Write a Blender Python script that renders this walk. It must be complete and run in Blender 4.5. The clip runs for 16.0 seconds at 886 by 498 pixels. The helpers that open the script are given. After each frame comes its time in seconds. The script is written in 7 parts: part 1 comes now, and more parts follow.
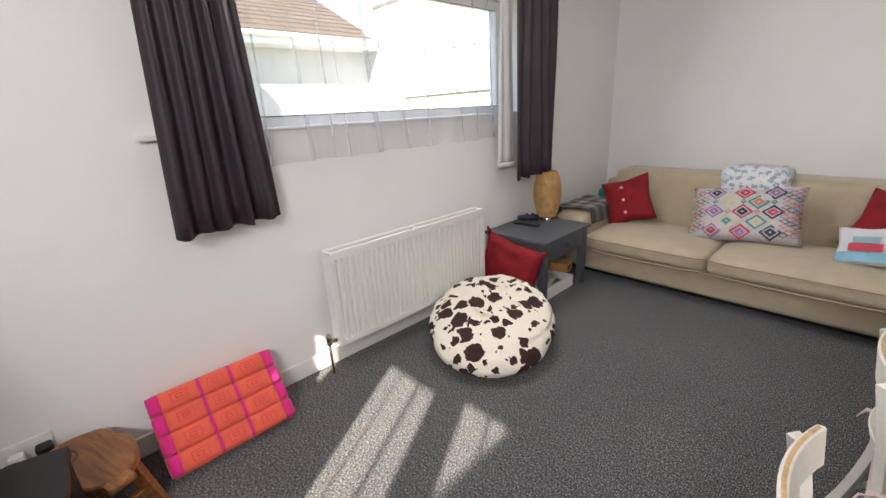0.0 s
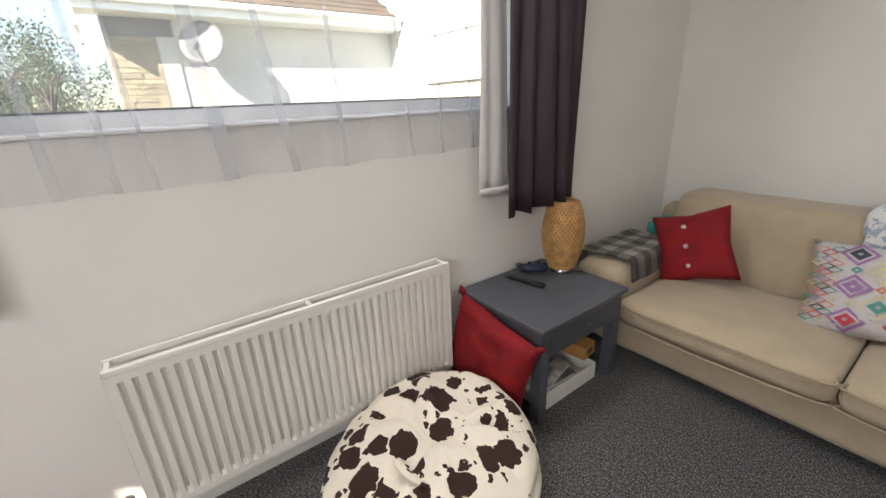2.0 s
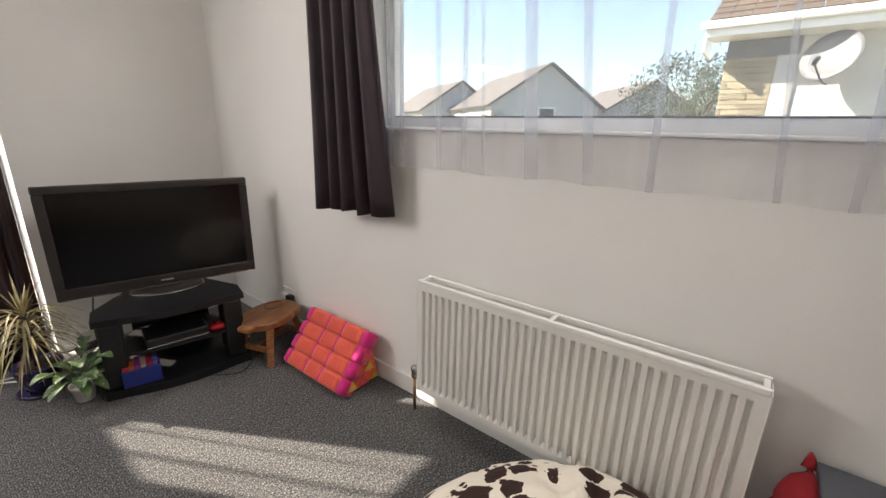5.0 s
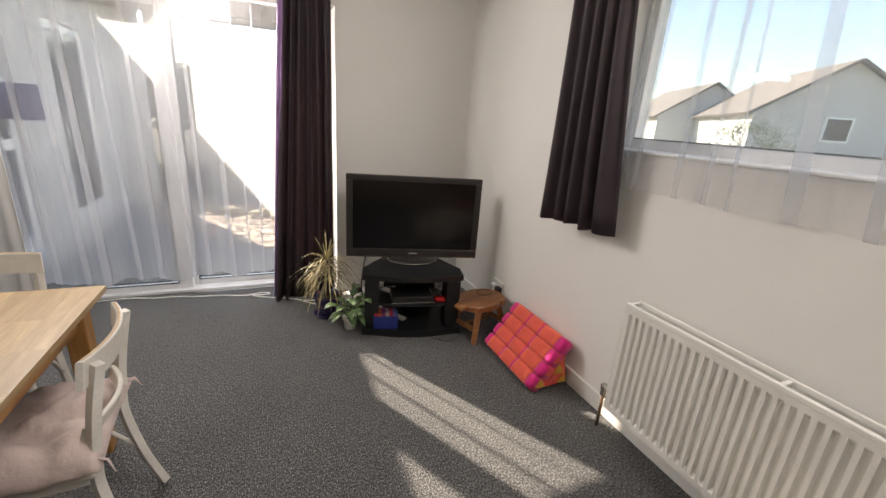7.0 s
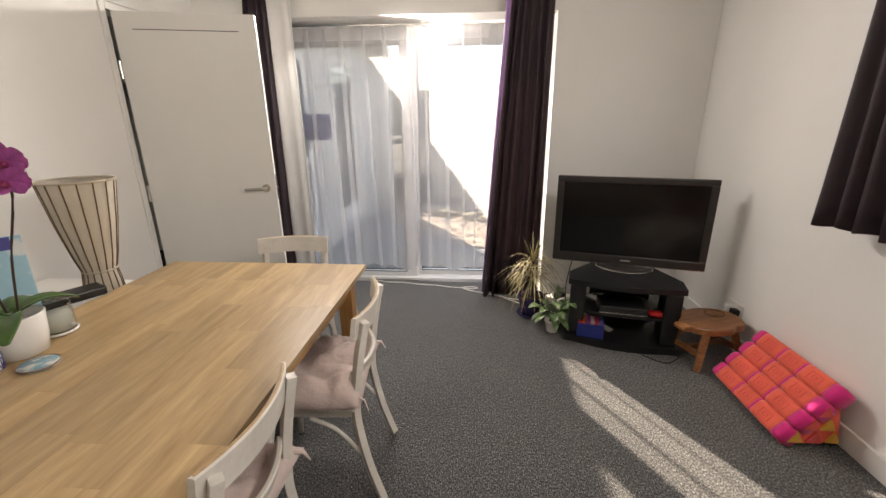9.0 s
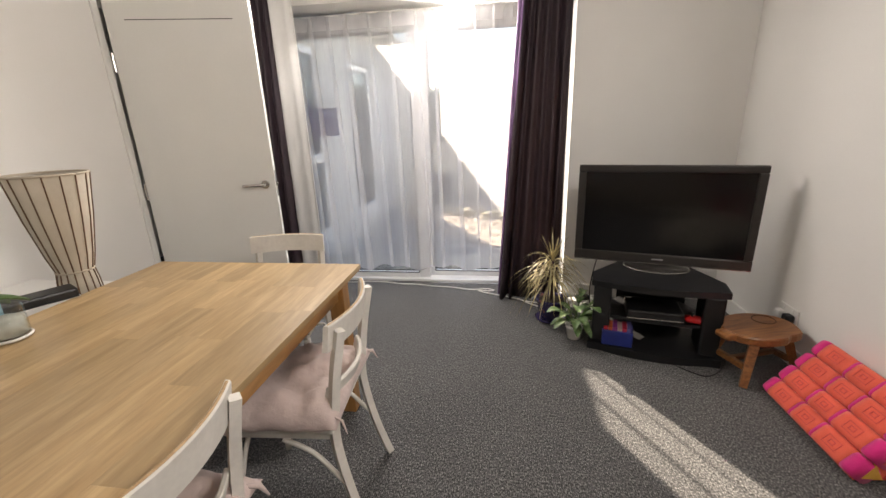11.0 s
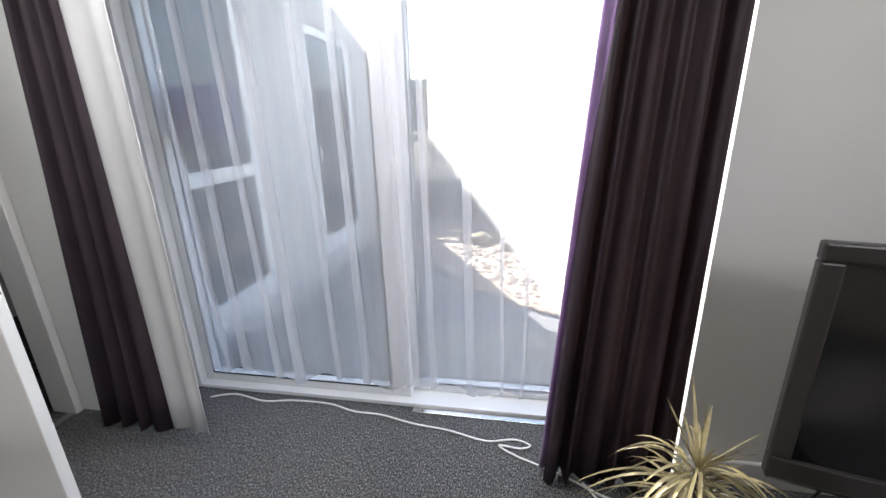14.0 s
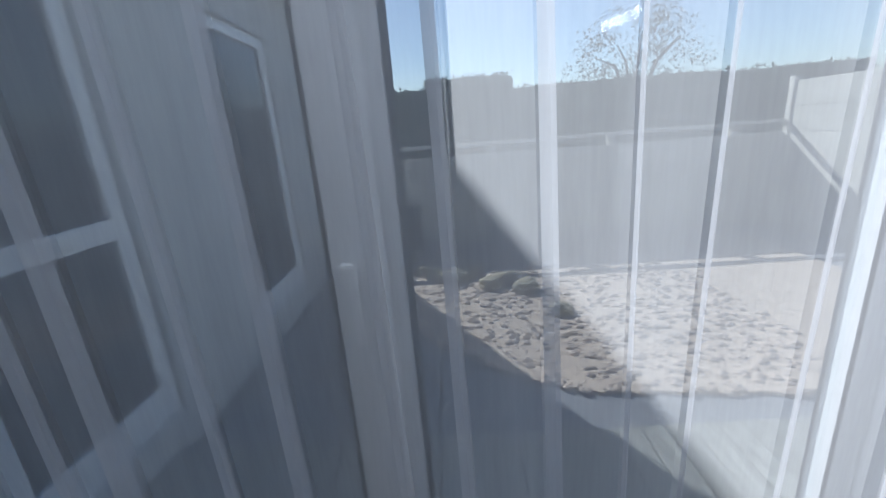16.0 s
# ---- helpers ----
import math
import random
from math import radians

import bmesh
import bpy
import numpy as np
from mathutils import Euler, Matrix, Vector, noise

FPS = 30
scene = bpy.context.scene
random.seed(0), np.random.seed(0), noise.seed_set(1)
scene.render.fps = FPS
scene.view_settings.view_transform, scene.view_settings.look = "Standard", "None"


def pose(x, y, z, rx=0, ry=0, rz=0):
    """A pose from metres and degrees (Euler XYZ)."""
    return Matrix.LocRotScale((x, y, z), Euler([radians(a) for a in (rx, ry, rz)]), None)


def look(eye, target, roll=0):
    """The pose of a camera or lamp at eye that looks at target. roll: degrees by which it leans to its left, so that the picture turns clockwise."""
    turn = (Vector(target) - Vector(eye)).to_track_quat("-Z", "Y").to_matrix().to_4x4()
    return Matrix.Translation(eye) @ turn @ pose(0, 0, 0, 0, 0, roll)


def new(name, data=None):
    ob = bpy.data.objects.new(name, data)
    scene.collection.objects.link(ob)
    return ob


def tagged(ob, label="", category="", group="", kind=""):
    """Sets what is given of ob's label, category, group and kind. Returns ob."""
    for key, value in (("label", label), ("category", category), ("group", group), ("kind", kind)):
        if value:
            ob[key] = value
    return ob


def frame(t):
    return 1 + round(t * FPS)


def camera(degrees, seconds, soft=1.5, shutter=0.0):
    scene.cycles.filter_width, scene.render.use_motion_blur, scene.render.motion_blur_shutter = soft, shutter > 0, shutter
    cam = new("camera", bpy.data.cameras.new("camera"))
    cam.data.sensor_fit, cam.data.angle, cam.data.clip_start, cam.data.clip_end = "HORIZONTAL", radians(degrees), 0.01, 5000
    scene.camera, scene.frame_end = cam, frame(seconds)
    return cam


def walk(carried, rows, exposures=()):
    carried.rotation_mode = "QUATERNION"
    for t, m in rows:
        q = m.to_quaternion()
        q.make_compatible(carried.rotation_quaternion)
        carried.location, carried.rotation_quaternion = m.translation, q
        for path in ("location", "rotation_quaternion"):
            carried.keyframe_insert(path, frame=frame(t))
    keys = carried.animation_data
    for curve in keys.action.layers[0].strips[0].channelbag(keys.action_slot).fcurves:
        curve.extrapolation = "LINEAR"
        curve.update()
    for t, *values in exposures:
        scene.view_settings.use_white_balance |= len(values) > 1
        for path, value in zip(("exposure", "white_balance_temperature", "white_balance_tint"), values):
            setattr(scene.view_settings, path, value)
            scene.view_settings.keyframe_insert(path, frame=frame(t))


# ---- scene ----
cam = camera(94.7, 16.0)
PATH = [
    (0, (1.493, -0.184, 1.436), (2.878, -1.476, 0.794), -3.1),
    (0.5, (1.627, -0.463, 1.428), (3.011, -1.756, 0.784), -3.2),
    (1, (1.764, -0.705, 1.426), (3.152, -1.985, 0.767), -2.7),
    (1.5, (1.938, -1.02, 1.408), (3.373, -2.256, 0.766), -2.9),
    (2, (2.033, -1.373, 1.439), (3.551, -2.482, 0.756), -2.5),
    (2.5, (2.125, -1.662, 1.391), (3.785, -2.587, 0.766), -2.9),
    (3, (2.278, -1.918, 1.342), (4.096, -2.484, 0.731), -2.6),
    (3.5, (2.433, -2.068, 1.292), (4.331, -2.192, 0.675), -2.0),
    (4, (2.461, -2.184, 1.298), (4.331, -1.81, 0.696), -1.3),
    (4.5, (2.295, -2.249, 1.354), (4.01, -1.399, 0.774), 0.4),
    (4.7, (2.196, -2.268, 1.371), (3.825, -1.259, 0.801), 0.9),
    (6.8, (1.999, -2.391, 1.481), (2.941, -0.731, 0.883), 3.5),
    (7, (1.953, -2.382, 1.475), (2.721, -0.636, 0.872), 4.1),
    (7.5, (1.882, -2.402, 1.494), (2.276, -0.537, 0.889), 3.4),
    (8, (1.855, -2.42, 1.512), (2.08, -0.524, 0.919), 2.6),
    (8.5, (1.855, -2.395, 1.462), (1.888, -0.486, 0.868), 1.1),
    (9, (1.865, -2.392, 1.438), (1.718, -0.489, 0.841), -0.5),
    (9.2, (1.852, -2.39, 1.431), (1.665, -0.489, 0.839), -1.1),
    (11.5, (1.979, -1.983, 1.331), (1.69, -0.093, 0.745), -2.0),
    (12, (1.951, -1.739, 1.32), (1.649, 0.146, 0.725), -2.0),
    (12.5, (1.97, -1.479, 1.311), (1.651, 0.401, 0.707), -2.1),
    (13, (2.014, -1.077, 1.299), (1.67, 0.802, 0.705), -2.4),
    (13.5, (1.946, -0.744, 1.294), (1.592, 1.13, 0.692), -2.2),
    (14, (1.82, -0.416, 1.336), (1.478, 1.459, 0.731), -1.6),
    (14.5, (1.777, -0.053, 1.336), (1.424, 1.82, 0.733), -1.7),
    (15, (1.676, 0.160, 1.295), (1.418, 2.066, 0.748), -3.2),
    (15.5, (1.591, 0.345, 1.305), (1.379, 2.259, 0.766), -4.0),
    (16, (1.481, 0.514, 1.338), (1.410, 2.434, 0.784), -4.5),
]
EXPOSURES = [(0, 2.67, 6650, 13), (1.5, 2.58, 6800, 13), (3.5, 2.46, 7000, 13), (4.5, 2.42, 7000, 14), (7, 2.36, 7300, 14), (9, 2.36, 7600, 15), (12.5, 2.58, 7300, 14), (13.5, 2.62, 7000, 13), (14, 2.52, 6300, 12), (14.5, 2.18, 5350, 8), (15, 1.42, 5000, 7), (16, 0.54, 5400, 8)]
walk(cam, [(t, look(eye, target, roll)) for t, eye, target, roll in PATH], EXPOSURES)

# ---- world, sun and exposure ----
SUN_AZ, SUN_EL = radians(29.0), radians(33.2)
world = bpy.data.worlds.new("sky")
scene.world = world
world.use_nodes = True
wn = world.node_tree.nodes
sky = wn.new("ShaderNodeTexSky")
sky.sky_type, sky.sun_disc = "NISHITA", False
sky.sun_elevation, sky.sun_rotation = SUN_EL, -SUN_AZ
sky.air_density, sky.dust_density = 1.0, 0.6
world.node_tree.links.new(sky.outputs[0], wn["Background"].inputs[0])
wn["Background"].inputs[1].default_value = 0.08
sun_data = bpy.data.lights.new("sun", "SUN")
sun_data.energy, sun_data.angle, sun_data.color = 4.6, radians(0.6), (1.0, 0.93, 0.82)
sun = new("sun", sun_data)
sun_way = Vector((math.sin(SUN_AZ) * math.cos(SUN_EL), -math.cos(SUN_AZ) * math.cos(SUN_EL), -math.sin(SUN_EL)))
sun.matrix_world = Matrix.Translation((0, 10, 12)) @ sun_way.to_track_quat("-Z", "Y").to_matrix().to_4x4()

# sky light at the head of the wide window's opening
sky_lamp = bpy.data.lights.new("window_skylight", "AREA")
sky_lamp.shape, sky_lamp.size, sky_lamp.size_y = "RECTANGLE", 2.2, 0.10
sky_lamp.energy, sky_lamp.color = 11.0, (0.96, 0.97, 0.99)
skylight = new("window_skylight", sky_lamp)
skylight.matrix_world = Matrix.Translation((3.505, -1.84, 2.305)) @ Vector((-1, 0.25, -0.35)).to_track_quat("-Z", "Y").to_matrix().to_4x4()
door_lamp = bpy.data.lights.new("patio_skylight", "AREA")
door_lamp.shape, door_lamp.size, door_lamp.size_y = "RECTANGLE", 2.1, 0.05
door_lamp.energy, door_lamp.color = 14.0, (0.96, 0.97, 0.99)
door_skylight = new("patio_skylight", door_lamp)
door_skylight.matrix_world = Matrix.Translation((1.32, 1.06, 2.155)) @ Vector((0.45, -1, -0.7)).to_track_quat("-Z", "Y").to_matrix().to_4x4()


# ---- materials ----
def nodes_of(name):
    m = bpy.data.materials.new(name)
    m.use_nodes = True
    return m, m.node_tree.nodes, m.node_tree.links, m.node_tree.nodes["Principled BSDF"]


def ramp(n, stops):
    r = n.new("ShaderNodeValToRGB")
    e = r.color_ramp.elements
    while len(e) < len(stops):
        e.new(0.5)
    for el, (p, c) in zip(e, stops):
        el.position, el.color = p, (*c, 1)
    return r


def mat(name, color, rough=0.6, vary=0.12, scale=6.0, fine=0.06, fine_scale=120.0, bump=0.15, depth=0.002, metal=0.0, island=0.0, sheen=0.0, random_tone=0.0, stretch=None):
    """A plain surface with broad stains, fine grain and relief."""
    m, n, l, b = nodes_of(name)
    tc = n.new("ShaderNodeTexCoord")
    src = tc.outputs["Object"]
    if stretch:
        mp = n.new("ShaderNodeMapping")
        mp.inputs["Scale"].default_value = stretch
        l.new(src, mp.inputs[0])
        src = mp.outputs[0]
    broad, small = n.new("ShaderNodeTexNoise"), n.new("ShaderNodeTexNoise")
    broad.inputs["Scale"].default_value, small.inputs["Scale"].default_value = scale, fine_scale
    broad.inputs["Detail"].default_value, small.inputs["Detail"].default_value = 4, 3
    l.new(src, broad.inputs["Vector"])
    l.new(src, small.inputs["Vector"])
    dark = tuple(max(0, c * (1 - vary * 1.6)) for c in color)
    light = tuple(min(0.95, c * (1 + vary)) for c in color)
    r = ramp(n, [(0.3, dark), (0.7, light)])
    l.new(broad.outputs["Fac"], r.inputs[0])
    mix = n.new("ShaderNodeMixRGB")
    mix.blend_type, mix.inputs[0].default_value = "MULTIPLY", 1.0
    g = ramp(n, [(0.3, (1 - fine * 2,) * 3), (0.7, (1, 1, 1))])
    l.new(small.outputs["Fac"], g.inputs[0])
    l.new(r.outputs[0], mix.inputs[1])
    l.new(g.outputs[0], mix.inputs[2])
    out = mix.outputs[0]
    if random_tone:
        oi = n.new("ShaderNodeObjectInfo")
        tr = ramp(n, [(0.0, (1 - random_tone,) * 3), (1.0, (1, 1, 1))])
        l.new(oi.outputs["Random"], tr.inputs[0])
        m2 = n.new("ShaderNodeMixRGB")
        m2.blend_type, m2.inputs[0].default_value = "MULTIPLY", 1.0
        l.new(out, m2.inputs[1])
        l.new(tr.outputs[0], m2.inputs[2])
        out = m2.outputs[0]
    l.new(out, b.inputs["Base Color"])
    rr = n.new("ShaderNodeMapRange")
    rr.inputs["To Min"].default_value, rr.inputs["To Max"].default_value = max(0.03, rough - 0.07), min(1, rough + 0.07)
    l.new(broad.outputs["Fac"], rr.inputs["Value"])
    l.new(rr.outputs[0], b.inputs["Roughness"])
    b.inputs["Metallic"].default_value = metal
    if sheen:
        b.inputs["Sheen Weight"].default_value = sheen
    if bump:
        bp = n.new("ShaderNodeBump")
        bp.inputs["Strength"].default_value, bp.inputs["Distance"].default_value = bump, depth
        l.new(small.outputs["Fac"], bp.inputs["Height"])
        l.new(bp.outputs[0], b.inputs["Normal"])
    return m


def cloth(name, color, rough=0.9, weave=900.0, vary=0.1, sheen=0.2, wrinkle=0.5):
    """Woven cloth: crossed threads and soft creases."""
    m, n, l, b = nodes_of(name)
    tc = n.new("ShaderNodeTexCoord")
    no = n.new("ShaderNodeTexNoise")
    no.inputs["Scale"].default_value, no.inputs["Detail"].default_value = 9, 5
    l.new(tc.outputs["Object"], no.inputs["Vector"])
    th = n.new("ShaderNodeTexNoise")
    th.inputs["Scale"].default_value, th.inputs["Detail"].default_value = weave, 2
    l.new(tc.outputs["Object"], th.inputs["Vector"])
    r = ramp(n, [(0.25, tuple(c * (1 - vary * 1.5) for c in color)), (0.75, tuple(min(0.95, c * (1 + vary)) for c in color))])
    l.new(no.outputs["Fac"], r.inputs[0])
    t2 = ramp(n, [(0.3, (0.86,) * 3), (0.7, (1, 1, 1))])
    l.new(th.outputs["Fac"], t2.inputs[0])
    mix = n.new("ShaderNodeMixRGB")
    mix.blend_type, mix.inputs[0].default_value = "MULTIPLY", 1.0
    l.new(r.outputs[0], mix.inputs[1])
    l.new(t2.outputs[0], mix.inputs[2])
    l.new(mix.outputs[0], b.inputs["Base Color"])
    b.inputs["Roughness"].default_value = rough
    b.inputs["Sheen Weight"].default_value = sheen
    b1, b2 = n.new("ShaderNodeBump"), n.new("ShaderNodeBump")
    b1.inputs["Strength"].default_value, b1.inputs["Distance"].default_value = wrinkle, 0.02
    b2.inputs["Strength"].default_value, b2.inputs["Distance"].default_value = 0.25, 0.001
    l.new(no.outputs["Fac"], b1.inputs["Height"])
    l.new(th.outputs["Fac"], b2.inputs["Height"])
    l.new(b1.outputs[0], b2.inputs["Normal"])
    l.new(b2.outputs[0], b.inputs["Normal"])
    return m


def wood(name, dark, light, scale=1.0, rough=0.42, axis=1, random_tone=0.0, ring=7.0):
    """Sawn wood, grain along one axis of the object, shifted from piece to piece."""
    m, n, l, b = nodes_of(name)
    tc, mp, oi = n.new("ShaderNodeTexCoord"), n.new("ShaderNodeMapping"), n.new("ShaderNodeObjectInfo")
    sc = [ring * scale] * 3
    sc[axis] = 0.8 * scale
    mp.inputs["Scale"].default_value = sc
    geo = n.new("ShaderNodeNewGeometry") if random_tone else None
    add = n.new("ShaderNodeVectorMath")
    add.operation = "ADD"
    mul = n.new("ShaderNodeMath")
    mul.operation, mul.inputs[1].default_value = "MULTIPLY", 37.0
    l.new(oi.outputs["Random"], mul.inputs[0])
    l.new(geo.outputs["Position"] if geo else tc.outputs["Object"], mp.inputs[0])
    l.new(mp.outputs[0], add.inputs[0])
    l.new(mul.outputs[0], add.inputs[1])
    no, fi = n.new("ShaderNodeTexNoise"), n.new("ShaderNodeTexNoise")
    no.inputs["Scale"].default_value, no.inputs["Detail"].default_value, no.inputs["Distortion"].default_value = 1.6, 6, 1.8
    fi.inputs["Scale"].default_value, fi.inputs["Detail"].default_value = 16, 4
    l.new(add.outputs[0], no.inputs["Vector"])
    l.new(add.outputs[0], fi.inputs["Vector"])
    r = ramp(n, [(0.25, dark), (0.5, tuple((a + c) / 2 for a, c in zip(dark, light))), (0.72, light)])
    l.new(no.outputs["Fac"], r.inputs[0])
    g = ramp(n, [(0.35, (0.86,) * 3), (0.62, (1, 1, 1))])
    l.new(fi.outputs["Fac"], g.inputs[0])
    mix = n.new("ShaderNodeMixRGB")
    mix.blend_type, mix.inputs[0].default_value = "MULTIPLY", 1.0
    l.new(r.outputs[0], mix.inputs[1])
    l.new(g.outputs[0], mix.inputs[2])
    out = mix.outputs[0]
    if random_tone:
        tr = ramp(n, [(0.0, (1 - random_tone,) * 3), (1.0, (1, 1, 1))])
        l.new(oi.outputs["Random"], tr.inputs[0])
        m2 = n.new("ShaderNodeMixRGB")
        m2.blend_type, m2.inputs[0].default_value = "MULTIPLY", 1.0
        l.new(out, m2.inputs[1])
        l.new(tr.outputs[0], m2.inputs[2])
        out = m2.outputs[0]
    l.new(out, b.inputs["Base Color"])
    b.inputs["Roughness"].default_value = rough
    bp = n.new("ShaderNodeBump")
    bp.inputs["Strength"].default_value, bp.inputs["Distance"].default_value = 0.15, 0.001
    l.new(fi.outputs["Fac"], bp.inputs["Height"])
    l.new(bp.outputs[0], b.inputs["Normal"])
    return m


def patches(name, base, spot, scale, low, high, rough=0.85, stretch=(1, 1, 1)):
    """Blotches of one colour on another."""
    m, n, l, b = nodes_of(name)
    tc, mp = n.new("ShaderNodeTexCoord"), n.new("ShaderNodeMapping")
    mp.inputs["Scale"].default_value = stretch
    no, v = n.new("ShaderNodeTexNoise"), n.new("ShaderNodeTexVoronoi")
    no.inputs["Scale"].default_value, no.inputs["Detail"].default_value = scale * 2.2, 3
    l.new(tc.outputs["Object"], mp.inputs[0])
    l.new(mp.outputs[0], no.inputs["Vector"])
    mix = n.new("ShaderNodeMixRGB")
    mix.inputs[0].default_value = 0.06
    l.new(mp.outputs[0], mix.inputs[1])
    l.new(no.outputs["Color"], mix.inputs[2])
    v.inputs["Scale"].default_value, v.inputs["Randomness"].default_value = scale, 0.9
    l.new(mix.outputs[0], v.inputs["Vector"])
    r = ramp(n, [(low, spot), (high, base)])
    l.new(v.outputs["Distance"], r.inputs[0])
    l.new(r.outputs[0], b.inputs["Base Color"])
    b.inputs["Roughness"].default_value = rough
    b.inputs["Sheen Weight"].default_value = 0.05
    f = n.new("ShaderNodeTexNoise")
    f.inputs["Scale"].default_value, f.inputs["Detail"].default_value = 14, 6
    l.new(tc.outputs["Object"], f.inputs["Vector"])
    bp = n.new("ShaderNodeBump")
    bp.inputs["Strength"].default_value, bp.inputs["Distance"].default_value = 0.5, 0.02
    l.new(f.outputs["Fac"], bp.inputs["Height"])
    l.new(bp.outputs[0], b.inputs["Normal"])
    return m


def net_material(name, cover, tint=(0.9, 0.9, 0.92)):
    """Sheer voile: part open weave, part thread that scatters and passes light; slubs run down it."""
    m, n, l, b = nodes_of(name)
    n.remove(b)
    out = n["Material Output"]
    tr, tl, df = n.new("ShaderNodeBsdfTransparent"), n.new("ShaderNodeBsdfTranslucent"), n.new("ShaderNodeBsdfDiffuse")
    tl.inputs[0].default_value = df.inputs[0].default_value = (*tint, 1)
    th = n.new("ShaderNodeMixShader")
    th.inputs[0].default_value = 0.45
    l.new(tl.outputs[0], th.inputs[1])
    l.new(df.outputs[0], th.inputs[2])
    tc = n.new("ShaderNodeTexCoord")
    total = None
    for scale, stretch, lo, hi in ((4, (2.2, 2.2, 0.10), -0.04, 0.06), (1, (140, 140, 14), -0.010, 0.010), (1, (30, 30, 4.0), -0.008, 0.010)):
        mp, no, mr = n.new("ShaderNodeMapping"), n.new("ShaderNodeTexNoise"), n.new("ShaderNodeMapRange")
        mp.inputs["Scale"].default_value = stretch
        no.inputs["Scale"].default_value, no.inputs["Detail"].default_value = scale, 3
        l.new(tc.outputs["Object"], mp.inputs[0])
        l.new(mp.outputs[0], no.inputs["Vector"])
        mr.inputs["From Min"].default_value, mr.inputs["From Max"].default_value = 0.3, 0.7
        mr.inputs["To Min"].default_value, mr.inputs["To Max"].default_value = lo, hi
        l.new(no.outputs["Fac"], mr.inputs["Value"])
        ad = n.new("ShaderNodeMath")
        ad.operation = "ADD"
        ad.inputs[1].default_value = cover
        l.new(mr.outputs[0], ad.inputs[0])
        if total:
            l.new(total, ad.inputs[1])
        total = ad.outputs[0]
    mx = n.new("ShaderNodeMixShader")
    l.new(total, mx.inputs[0])
    l.new(tr.outputs[0], mx.inputs[1])
    l.new(th.outputs[0], mx.inputs[2])
    l.new(mx.outputs[0], out.inputs[0])
    return m


def glass_material(name):
    """Clear double glazing."""
    m, n, l, b = nodes_of(name)
    n.remove(b)
    out = n["Material Output"]
    tr, gl, fr, mx = n.new("ShaderNodeBsdfTransparent"), n.new("ShaderNodeBsdfGlossy"), n.new("ShaderNodeLayerWeight"), n.new("ShaderNodeMixShader")
    tr.inputs[0].default_value = (0.93, 0.95, 0.95, 1)
    gl.inputs["Roughness"].default_value = 0.01
    fr.inputs[0].default_value = 0.5
    pw, ml = n.new("ShaderNodeMath"), n.new("ShaderNodeMath")
    pw.operation, pw.inputs[1].default_value = "POWER", 4.0
    ml.operation, ml.inputs[1].default_value, ml.inputs[2].default_value = "MULTIPLY_ADD", 0.5, 0.04
    l.new(fr.outputs["Facing"], pw.inputs[0])
    l.new(pw.outputs[0], ml.inputs[0])
    l.new(ml.outputs[0], mx.inputs[0])
    l.new(tr.outputs[0], mx.inputs[1])
    l.new(gl.outputs[0], mx.inputs[2])
    l.new(mx.outputs[0], out.inputs[0])
    return m


